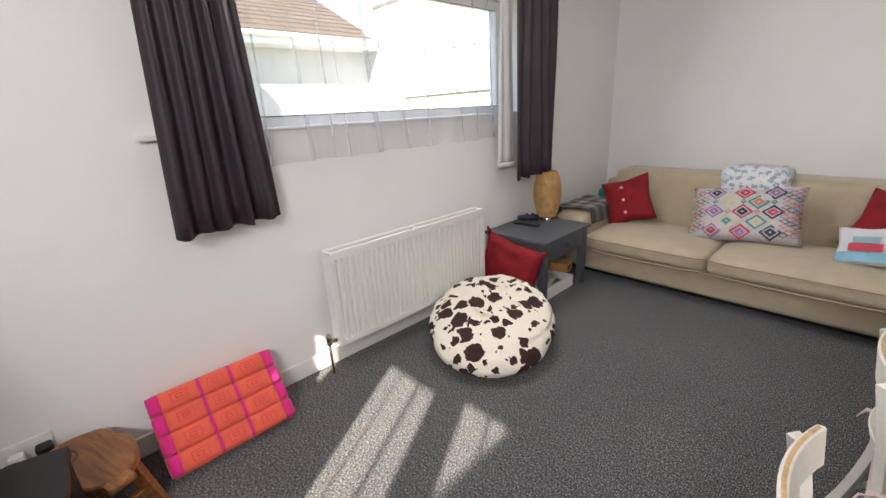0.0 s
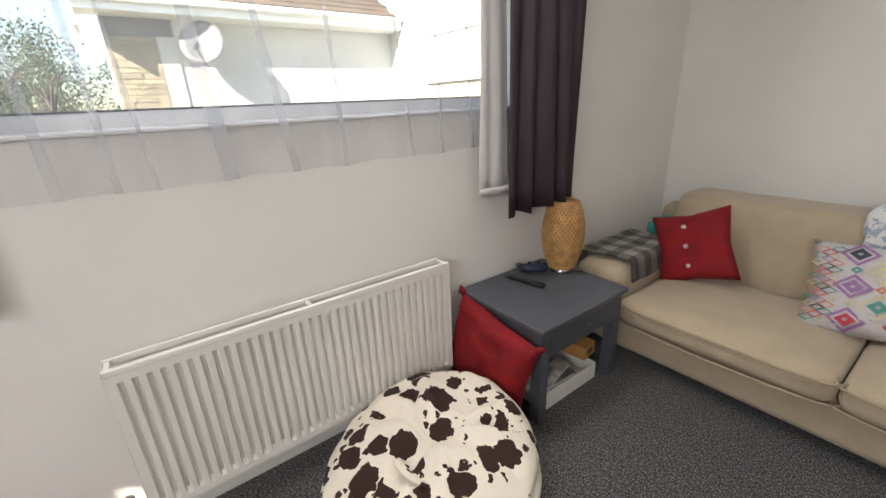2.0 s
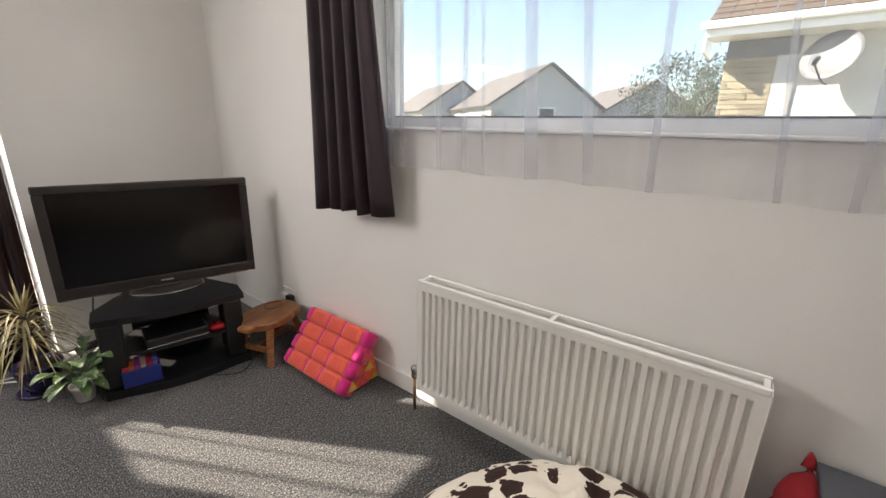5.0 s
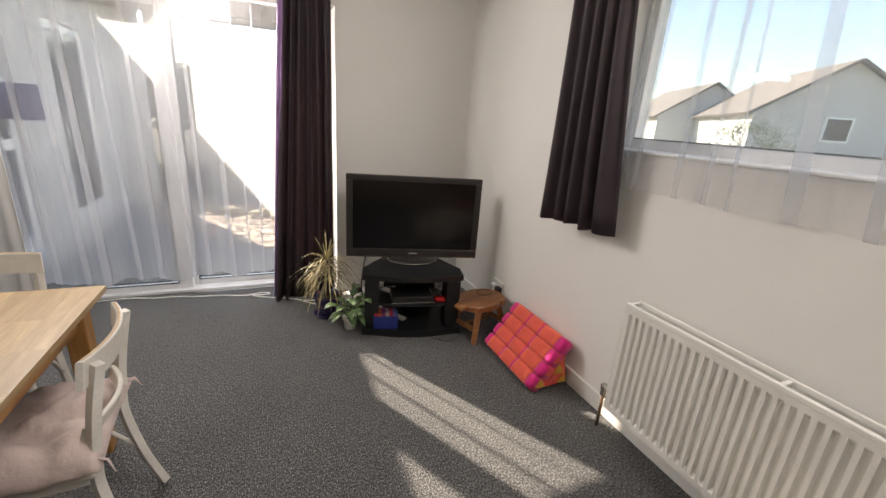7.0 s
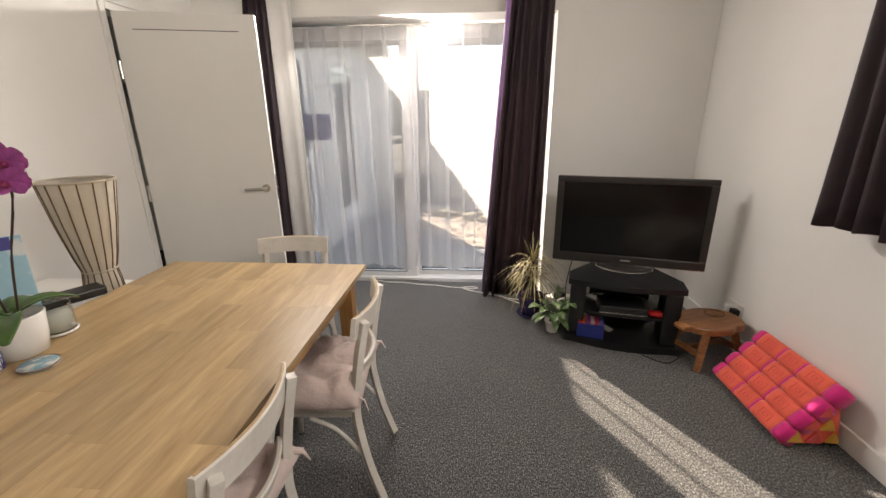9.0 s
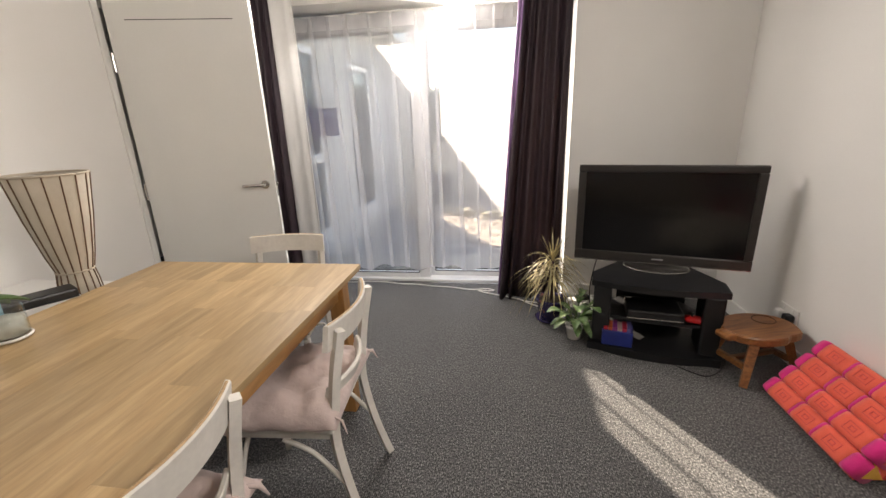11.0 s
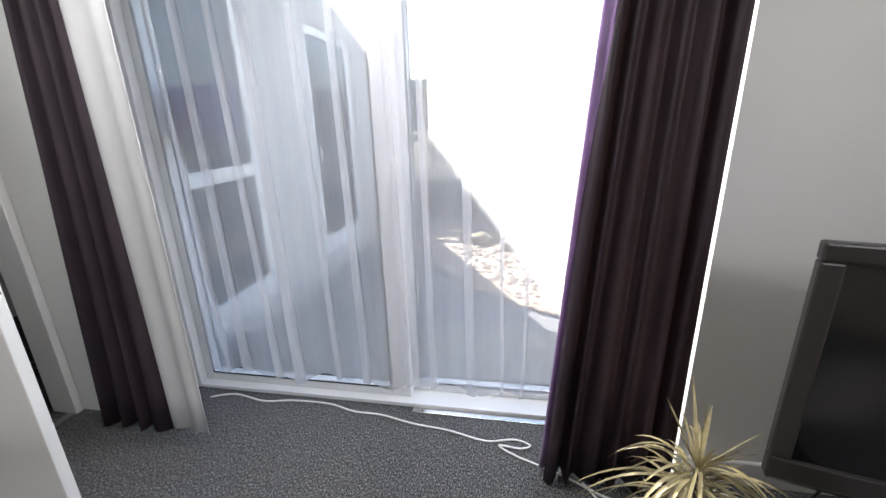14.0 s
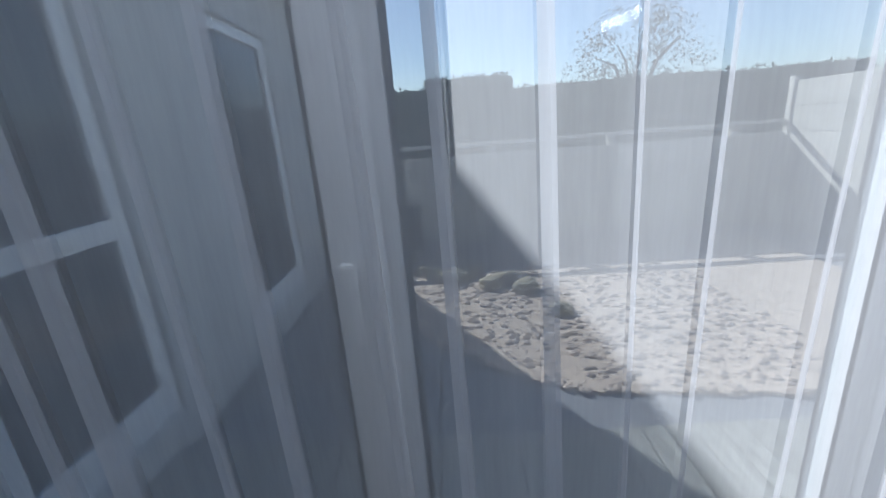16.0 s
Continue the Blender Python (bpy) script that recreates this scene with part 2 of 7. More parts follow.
def carpet_material():
    m, n, l, b = nodes_of("loop_carpet")
    tc, mp = n.new("ShaderNodeTexCoord"), n.new("ShaderNodeMapping")
    mp.inputs["Scale"].default_value = (1, 0.62, 1)
    l.new(tc.outputs["Object"], mp.inputs[0])
    loops, tone, worn = n.new("ShaderNodeTexVoronoi"), n.new("ShaderNodeTexNoise"), n.new("ShaderNodeTexNoise")
    loops.inputs["Scale"].default_value = 210
    tone.inputs["Scale"].default_value, tone.inputs["Detail"].default_value = 165, 4
    worn.inputs["Scale"].default_value, worn.inputs["Detail"].default_value = 2.0, 5
    for t in (loops, tone):
        l.new(mp.outputs[0], t.inputs["Vector"])
    l.new(tc.outputs["Object"], worn.inputs["Vector"])
    r = ramp(n, [(0.34, (0.018, 0.019, 0.021)), (0.5, (0.128, 0.128, 0.128)), (0.66, (0.42, 0.415, 0.40))])
    l.new(tone.outputs["Fac"], r.inputs[0])
    g = ramp(n, [(0.0, (1, 1, 1)), (0.8, (0.42, 0.42, 0.42))])
    l.new(loops.outputs["Distance"], g.inputs[0])
    w = ramp(n, [(0.3, (0.82, 0.82, 0.84)), (0.7, (1, 1, 1))])
    l.new(worn.outputs["Fac"], w.inputs[0])
    rib, rows = n.new("ShaderNodeTexWave"), n.new("ShaderNodeMixRGB")
    rib.bands_direction = "X"
    rib.inputs["Scale"].default_value, rib.inputs["Distortion"].default_value, rib.inputs["Detail"].default_value, rib.inputs["Detail Scale"].default_value = 40, 2.5, 2, 3
    l.new(tc.outputs["Object"], rib.inputs["Vector"])
    dents = ramp(n, [(0.1, (0.62, 0.62, 0.62)), (0.6, (1, 1, 1))])
    l.new(rib.outputs["Fac"], dents.inputs[0])
    rows.blend_type, rows.inputs[0].default_value = "MULTIPLY", 1
    l.new(w.outputs[0], rows.inputs[1])
    l.new(dents.outputs[0], rows.inputs[2])
    a, c = n.new("ShaderNodeMixRGB"), n.new("ShaderNodeMixRGB")
    a.blend_type = c.blend_type = "MULTIPLY"
    a.inputs[0].default_value = c.inputs[0].default_value = 1
    l.new(r.outputs[0], a.inputs[1])
    l.new(g.outputs[0], a.inputs[2])
    l.new(a.outputs[0], c.inputs[1])
    l.new(rows.outputs[0], c.inputs[2])
    l.new(c.outputs[0], b.inputs["Base Color"])
    b.inputs["Roughness"].default_value = 0.95
    b.inputs["Sheen Weight"].default_value = 0.15
    bp = n.new("ShaderNodeBump")
    bp.invert = True
    bp.inputs["Strength"].default_value, bp.inputs["Distance"].default_value = 0.8, 0.004
    l.new(loops.outputs["Distance"], bp.inputs["Height"])
    l.new(bp.outputs[0], b.inputs["Normal"])
    return m


def cow_material():
    """Cream plush with dark brown ragged blotches, large ones and small ones between."""
    m, n, l, b = nodes_of("cow_print_plush")
    tc, no = n.new("ShaderNodeTexCoord"), n.new("ShaderNodeTexNoise")
    no.inputs["Scale"].default_value, no.inputs["Detail"].default_value = 26, 4
    l.new(tc.outputs["Object"], no.inputs["Vector"])
    warp = n.new("ShaderNodeMixRGB")
    warp.inputs[0].default_value = 0.05
    l.new(tc.outputs["Object"], warp.inputs[1])
    l.new(no.outputs["Color"], warp.inputs[2])
    masks = []
    for scale, low, high in ((9.5, 0.22, 0.60), (21.0, -0.06, 0.42)):
        v, sp, mr, gt = n.new("ShaderNodeTexVoronoi"), n.new("ShaderNodeSeparateColor"), n.new("ShaderNodeMapRange"), n.new("ShaderNodeMath")
        v.inputs["Scale"].default_value = scale
        l.new(warp.outputs[0], v.inputs["Vector"])
        l.new(v.outputs["Color"], sp.inputs[0])
        mr.inputs["To Min"].default_value, mr.inputs["To Max"].default_value = low, high
        l.new(sp.outputs[0], mr.inputs["Value"])
        gt.operation = "LESS_THAN"
        l.new(v.outputs["Distance"], gt.inputs[0])
        l.new(mr.outputs[0], gt.inputs[1])
        masks.append(gt)
    mx = n.new("ShaderNodeMath")
    mx.operation = "MAXIMUM"
    l.new(masks[0].outputs[0], mx.inputs[0])
    l.new(masks[1].outputs[0], mx.inputs[1])
    r = ramp(n, [(0.0, (0.76, 0.70, 0.59)), (1.0, (0.030, 0.011, 0.007))])
    l.new(mx.outputs[0], r.inputs[0])
    l.new(r.outputs[0], b.inputs["Base Color"])
    b.inputs["Roughness"].default_value = 0.9
    f, bp = n.new("ShaderNodeTexNoise"), n.new("ShaderNodeBump")
    f.inputs["Scale"].default_value, f.inputs["Detail"].default_value = 12, 7
    bp.inputs["Strength"].default_value, bp.inputs["Distance"].default_value = 0.6, 0.03
    l.new(tc.outputs["Object"], f.inputs["Vector"])
    l.new(f.outputs["Fac"], bp.inputs["Height"])
    l.new(bp.outputs[0], b.inputs["Normal"])
    return m


def checks(name, colors, size, rough=0.9):
    """A woven check of crossing broad bands."""
    m, n, l, b = nodes_of(name)
    tc, mp = n.new("ShaderNodeTexCoord"), n.new("ShaderNodeMapping")
    mp.inputs["Scale"].default_value = (1 / size,) * 3
    l.new(tc.outputs["Object"], mp.inputs[0])
    se = n.new("ShaderNodeSeparateXYZ")
    l.new(mp.outputs[0], se.inputs[0])
    bands = []
    for k in (0, 1):
        f, s = n.new("ShaderNodeMath"), n.new("ShaderNodeMath")
        f.operation, s.operation, s.inputs[1].default_value = "FRACT", "GREATER_THAN", 0.5
        l.new(se.outputs[k], f.inputs[0])
        l.new(f.outputs[0], s.inputs[0])
        bands.append(s)
    ad = n.new("ShaderNodeMath")
    ad.operation = "ADD"
    l.new(bands[0].outputs[0], ad.inputs[0])
    l.new(bands[1].outputs[0], ad.inputs[1])
    dv = n.new("ShaderNodeMath")
    dv.operation, dv.inputs[1].default_value = "DIVIDE", 2.01
    l.new(ad.outputs[0], dv.inputs[0])
    r = ramp(n, [(0.0, colors[0]), (0.4, colors[1]), (0.8, colors[2])])
    r.color_ramp.interpolation = "CONSTANT"
    l.new(dv.outputs[0], r.inputs[0])
    l.new(r.outputs[0], b.inputs["Base Color"])
    b.inputs["Roughness"].default_value = rough
    no, bp = n.new("ShaderNodeTexNoise"), n.new("ShaderNodeBump")
    no.inputs["Scale"].default_value = 500
    bp.inputs["Strength"].default_value, bp.inputs["Distance"].default_value = 0.3, 0.002
    l.new(tc.outputs["Object"], no.inputs["Vector"])
    l.new(no.outputs["Fac"], bp.inputs["Height"])
    l.new(bp.outputs[0], b.inputs["Normal"])
    return m


WALL = mat("wall_paint", (0.83, 0.815, 0.785), 0.75, vary=0.02, scale=1.6, fine=0.012, fine_scale=220, bump=0.12, depth=0.001)
CEIL = mat("ceiling_paint", (0.84, 0.83, 0.81), 0.8, vary=0.02, scale=1.5, fine=0.01, bump=0.1, depth=0.001)
GLOSS = mat("white_gloss_paint", (0.80, 0.79, 0.76), 0.32, vary=0.025, scale=3, fine=0.01, bump=0.05, depth=0.001)
DOORP = mat("door_satin_paint", (0.74, 0.735, 0.70), 0.45, vary=0.02, scale=2, fine=0.01, bump=0.06, depth=0.001)
UPVC = mat("white_upvc", (0.80, 0.81, 0.82), 0.3, vary=0.02, scale=4, fine=0.01, bump=0.02, depth=0.001)
SEAL = mat("black_rubber_seal", (0.02, 0.02, 0.02), 0.6, vary=0.1)
RAD = mat("radiator_enamel", (0.80, 0.79, 0.75), 0.35, vary=0.02, scale=4, fine=0.01, bump=0.03, depth=0.001)
CARPET = carpet_material()
CURTAIN = cloth("aubergine_curtain", (0.048, 0.030, 0.040), 0.55, weave=700, vary=0.18, sheen=0.0, wrinkle=0.15)
cn, ck = CURTAIN.node_tree.nodes, CURTAIN.node_tree.links
thin, blend = cn.new("ShaderNodeBsdfTranslucent"), cn.new("ShaderNodeMixShader")
thin.inputs[0].default_value, blend.inputs[0].default_value = (0.17, 0.125, 0.115, 1), 0.25
ck.new(cn["Principled BSDF"].outputs[0], blend.inputs[1])
ck.new(thin.outputs[0], blend.inputs[2])
ck.new(blend.outputs[0], cn["Material Output"].inputs[0])
LINING = cloth("pale_curtain_lining", (0.72, 0.71, 0.70), 0.85, weave=700, vary=0.03, sheen=0.1, wrinkle=0.1)
EDGING = cloth("purple_satin_edge", (0.27, 0.15, 0.34), 0.35, weave=700, vary=0.2, sheen=0.2, wrinkle=0.6)
NET = net_material("sheer_net", 0.39)
NETFINE = net_material("fine_sheer_net", 0.26, (0.66, 0.67, 0.70))
NETHEM = net_material("sheer_net_double", 0.56)
GLASS = glass_material("clear_glass")
CHROME = mat("satin_chrome", (0.62, 0.60, 0.57), 0.25, vary=0.04, metal=1.0, bump=0.02)
BRASS = mat("aged_copper_pipe", (0.45, 0.28, 0.16), 0.4, vary=0.2, scale=30, metal=0.9, bump=0.1)
BLACKP = mat("black_plastic", (0.008, 0.008, 0.009), 0.38, vary=0.1, fine=0.02, bump=0.08, depth=0.001)
SCREEN = mat("tv_screen", (0.003, 0.003, 0.0035), 0.16, vary=0.05, fine=0.0, bump=0.0)
TVBEZEL = mat("piano_black_bezel", (0.030, 0.026, 0.024), 0.32, vary=0.1, fine=0.01, bump=0.0)
STANDBLK = mat("black_ash_veneer", (0.0065, 0.0068, 0.008), 0.45, vary=0.15, scale=8, bump=0.15)
SOFA = cloth("beige_upholstery", (0.46, 0.375, 0.26), 0.9, weave=800, vary=0.06, sheen=0.25, wrinkle=0.35)
PIPING = cloth("beige_piping", (0.38, 0.30, 0.20), 0.9, weave=800)
RED = cloth("crimson_velvet", (0.25, 0.002, 0.006), 0.85, weave=600, vary=0.2, sheen=0.0, wrinkle=0.5)
SLATE = mat("slate_blue_paint", (0.085, 0.092, 0.108), 0.5, vary=0.1, scale=5, fine=0.06, fine_scale=60, bump=0.12, depth=0.001)
OAK = wood("oak_staves", (0.40, 0.255, 0.118), (0.60, 0.42, 0.22), 1.0, 0.36, axis=1, random_tone=0.30, ring=8)
OAKDARK = wood("oak_frame", (0.30, 0.14, 0.04), (0.48, 0.25, 0.09), 1.2, 0.42, axis=2)
OAKRAIL = wood("oak_rail", (0.30, 0.14, 0.04), (0.48, 0.25, 0.09), 1.2, 0.42, axis=1)
STOOLW = wood("monkeypod_wood", (0.13, 0.042, 0.013), (0.36, 0.15, 0.048), 3.0, 0.35, axis=0)
CHAIRP = mat("chalky_white_paint", (0.70, 0.665, 0.60), 0.55, vary=0.06, scale=9, fine=0.04, fine_scale=60, bump=0.2, depth=0.001)
BAREWOOD = wood("worn_bare_edge", (0.36, 0.22, 0.10), (0.55, 0.38, 0.2), 3.0, 0.6, axis=1)
LINEN = cloth("blush_linen", (0.62, 0.50, 0.46), 0.9, weave=700, vary=0.05, wrinkle=0.9)
COW = cow_material()
WICKER = mat("bamboo_weave", (0.64, 0.37, 0.14), 0.5, vary=0.2, scale=25, fine=0.1, fine_scale=200, bump=0.3)
PLAID = checks("grey_check_wool", ((0.30, 0.29, 0.265), (0.15, 0.145, 0.135), (0.065, 0.062, 0.06)), 0.13)
TEAL = cloth("teal_cloth", (0.01, 0.22, 0.21), 0.85, wrinkle=0.6)
FLEECE = patches("blue_damask_fleece", (0.66, 0.66, 0.65), (0.30, 0.36, 0.44), 24.0, 0.40, 0.48)
SHERPA = cloth("cream_sherpa", (0.74, 0.69, 0.62), 0.95, weave=200, wrinkle=1.0)
ORANGE = cloth("orange_cotton", (0.84, 0.115, 0.065), 0.8, vary=0.08, wrinkle=0.3)
PINK = cloth("hot_pink_cotton", (0.72, 0.012, 0.20), 0.8, vary=0.08, wrinkle=0.3)
DKRED = cloth("woven_red_motif", (0.68, 0.07, 0.06), 0.85)
GOLDC = cloth("gold_triangle_motif", (0.70, 0.36, 0.04), 0.75)
WHITEP = mat("white_plastic", (0.78, 0.77, 0.74), 0.35, vary=0.02, fine=0.01, bump=0.02)
LEAFV = patches("variegated_leaf", (0.055, 0.11, 0.03), (0.30, 0.36, 0.19), 44.0, 0.16, 0.40, 0.45)
STRAP = mat("straw_green_strap_leaf", (0.60, 0.50, 0.25), 0.5, vary=0.35, scale=12, bump=0.2, random_tone=0.6)
ORCHIDL = mat("orchid_leaf", (0.045, 0.11, 0.018), 0.35, vary=0.2, scale=14)
ORCHIDF = mat("orchid_petal", (0.42, 0.085, 0.34), 0.55, vary=0.25, scale=40)
STEM = mat("dark_stem", (0.045, 0.022, 0.02), 0.5)
POTBLUE = patches("blue_glazed_pot", (0.035, 0.028, 0.085), (0.22, 0.10, 0.09), 14, 0.2, 0.32, 0.2)
CERAMIC = mat("white_ceramic", (0.80, 0.78, 0.74), 0.2, vary=0.02, fine=0.01, bump=0.0)
SOIL = mat("soil", (0.06, 0.042, 0.03), 0.95, vary=0.4, scale=40, fine=0.2, bump=0.8, depth=0.01)


# ---- mesh helpers ----
def link_mesh(name, bm, material, smooth=False):
    me = bpy.data.meshes.new(name)
    bmesh.ops.recalc_face_normals(bm, faces=bm.faces)
    bm.to_mesh(me)
    bm.free()
    for m in (material if isinstance(material, (list, tuple)) else [material]):
        me.materials.append(m)
    if smooth:
        for p in me.polygons:
            p.use_smooth = True
    return new(name, me)


def part(name, bm, material, parent, label="", smooth=False):
    ob = link_mesh(name, bm, material, smooth)
    ob.parent = parent
    if label:
        ob["label"] = label
    return ob


def thing(name, label, category, at=(0, 0, 0), turn=0.0, group="", kind=""):
    ob = new(name)
    ob.empty_display_size = 0.05
    ob.matrix_world = pose(*at, 0, 0, turn)
    return tagged(ob, label, category, group, kind)


def box(x0, x1, y0, y1, z0, z1, bevel=0.0, seg=2, bm=None):
    bm = bm or bmesh.new()
    r = bmesh.ops.create_cube(bm, size=1.0)
    for v in r["verts"]:
        v.co = Vector(((x0 + x1) / 2 + v.co.x * (x1 - x0), (y0 + y1) / 2 + v.co.y * (y1 - y0), (z0 + z1) / 2 + v.co.z * (z1 - z0)))
    if bevel:
        es = list({e for v in r["verts"] for e in v.link_edges})
        bmesh.ops.bevel(bm, geom=es, offset=bevel, segments=seg, profile=0.5, affect="EDGES", clamp_overlap=True)
    return bm


def lathe(profile, seg=32, bm=None, at=(0, 0, 0), wobble=0.0):
    """A turned shape from (radius, height) pairs."""
    bm = bm or bmesh.new()
    rings = []
    for r, z in profile:
        ring = []
        for i in range(seg):
            a = 2 * math.pi * i / seg
            k = 1 + wobble * math.sin(3 * a + z * 20)
            ring.append(bm.verts.new((at[0] + r * k * math.cos(a), at[1] + r * k * math.sin(a), at[2] + z)))
        rings.append(ring)
    for a, b in zip(rings, rings[1:]):
        for i in range(seg):
            bm.faces.new((a[i], a[(i + 1) % seg], b[(i + 1) % seg], b[i]))
    for ring in (rings[0], rings[-1]):
        bm.faces.new(ring)
    return bm


def tube(points, radius, seg=8, bm=None, flat=1.0):
    """A round bar along a line of points; radius may be one number or one for each point."""
    bm = bm or bmesh.new()
    pts = [Vector(p) for p in points]
    rad = radius if isinstance(radius, (list, tuple)) else [radius] * len(pts)
    up = Vector((0, 0, 1))
    rings = []
    for i, p in enumerate(pts):
        d = (pts[min(i + 1, len(pts) - 1)] - pts[max(i - 1, 0)]).normalized()
        side = d.cross(up if abs(d.z) < 0.95 else Vector((0, 1, 0))).normalized()
        oth = side.cross(d).normalized()
        rings.append([bm.verts.new(p + side * rad[i] * math.cos(2 * math.pi * k / seg) + oth * rad[i] * flat * math.sin(2 * math.pi * k / seg)) for k in range(seg)])
    for a, b in zip(rings, rings[1:]):
        for k in range(seg):
            bm.faces.new((a[k], a[(k + 1) % seg], b[(k + 1) % seg], b[k]))
    bm.faces.new(rings[0])
    bm.faces.new(rings[-1])
    return bm


def smooth_line(points, n=6):
    """Points along a rounded line through the given ones."""
    p = [Vector(q) for q in points]
    out = []
    for i in range(len(p) - 1):
        a, b, c, d = p[max(i - 1, 0)], p[i], p[i + 1], p[min(i + 2, len(p) - 1)]
        for k in range(n):
            t = k / n
            out.append(0.5 * (2 * b + (c - a) * t + (2 * a - 5 * b + 4 * c - d) * t * t + (3 * b - a - 3 * c + d) * t ** 3))
    return out + [p[-1]]


def pillow(w, h, t, bm=None, seg=16, pinch=0.12, crease=0.0, seed=0):
    """A stuffed cushion in the x-z plane, w wide, h high, t thick, its corners drawn out."""
    bm = bm or bmesh.new()
    sheets = []
    for sgn in (1, -1):
        rows = []
        for j in range(seg + 1):
            row = []
            for i in range(seg + 1):
                u, v = 2 * i / seg - 1, 2 * j / seg - 1
                e = max(0.0, (1 - u ** 4) * (1 - v ** 4)) ** 0.45
                x = u * w / 2 * (1 - pinch * (1 - v * v) * 0.0 - pinch * (1 - abs(v)) * abs(u) ** 3)
                z = v * h / 2 * (1 - pinch * (1 - abs(u)) * abs(v) ** 3)
                n = (noise.noise(Vector((u * 2.2 + seed, v * 2.2, sgn * 3.0))) + 0.45 * noise.noise(Vector((u * 7.0 + v * 2 + seed, v * 5.0, sgn * 5.0)))) * crease
                row.append(bm.verts.new((x, sgn * (t / 2) * e * (1 + n), z)))
            rows.append(row)
        for j in range(seg):
            for i in range(seg):
                f = (rows[j][i], rows[j][i + 1], rows[j + 1][i + 1], rows[j + 1][i])
                bm.faces.new(f if sgn < 0 else f[::-1])
        sheets.append(rows)
    bmesh.ops.remove_doubles(bm, verts=bm.verts, dist=1e-4)
    return bm


def soft_box(x0, x1, y0, y1, z0, z1, r=0.05, puff=0.03, seg=10, seed=0):
    """An upholstered block: rounded edges and a crowned top."""
    bm = bmesh.new()
    bmesh.ops.create_cube(bm, size=2.0)
    bmesh.ops.subdivide_edges(bm, edges=bm.edges, cuts=seg, use_grid_fill=True)
    hx, hy, hz = (x1 - x0) / 2, (y1 - y0) / 2, (z1 - z0) / 2
    c = Vector(((x0 + x1) / 2, (y0 + y1) / 2, (z0 + z1) / 2))
    for v in bm.verts:
        n = v.co.copy()
        q = Vector((n.x * hx, n.y * hy, n.z * hz))
        inner = Vector((max(-hx + r, min(hx - r, q.x)), max(-hy + r, min(hy - r, q.y)), max(-hz + r, min(hz - r, q.z))))
        d = q - inner
        if d.length > 1e-6:
            q = inner + d.normalized() * min(r, d.length)
        bulge = (1 - min(1, abs(n.x)) ** 2.5) * (1 - min(1, abs(n.y)) ** 2.5)
        if n.z > 0.5:
            q.z += puff * bulge + 0.006 * noise.noise(Vector((q.x * 6 + seed, q.y * 6, 0)))
        side = (1 - min(1, abs(n.x)) ** 3) * (1 - min(1, abs(n.z)) ** 2)
        if n.y > 0.5:
            q.y += puff * 0.6 * side
        v.co = c + q
    return bm


def curtain_sheet(a, b, z0, z1, out, folds, amp, seed=0, rows=14, per=10, gather=1.0, hem=0.0, lean=0.0, flare=0.0, shift=0.0):
    """Hanging cloth between a and b (x, y), folded towards out; gather narrows the head, hem waves the foot."""
    bm = bmesh.new()
    rnd = random.Random(seed)
    n = int(folds * per)
    ph = [rnd.uniform(-0.5, 0.5) for _ in range(folds + 2)]
    am = [rnd.uniform(0.55, 1.15) for _ in range(folds + 2)]
    A, B, O = Vector((*a, 0)), Vector((*b, 0)), Vector((*out, 0)).normalized()
    mid = (A + B) / 2
    grid = []
    for j in range(rows + 1):
        v = j / rows
        z = z1 + (z0 - z1) * v
        row = []
        for i in range(n + 1):
            u = i / n
            f = u * folds
            k = int(min(f, folds - 1))
            w = ph[k] * (1 - (f - k)) + ph[k + 1] * (f - k)
            aa = am[k] * (1 - (f - k)) + am[k + 1] * (f - k)
            s = math.sin(2 * math.pi * f + w * 1.6 + 0.5 * math.sin(v * 3 + seed + k))
            depth = amp * aa * (0.45 + 0.55 * v) * s
            p = A.lerp(B, u)
            p = mid + (p - mid) * (gather + (1 - gather) * v + flare * v * v)
            p = p + (B - A).normalized() * shift * (1 - v)
            p = p + O * (depth + lean * v) + (B - A).normalized() * amp * 0.35 * aa * math.cos(2 * math.pi * f * 0.5 + seed) * v
            zz = z + (hem * math.sin(2 * math.pi * f * 0.7 + seed) * v ** 6 if hem else 0)
            row.append(bm.verts.new((p.x, p.y, zz)))
        grid.append(row)
    for j in range(rows):
        for i in range(n):
            bm.faces.new((grid[j][i], grid[j][i + 1], grid[j + 1][i + 1], grid[j + 1][i]))
    return bm


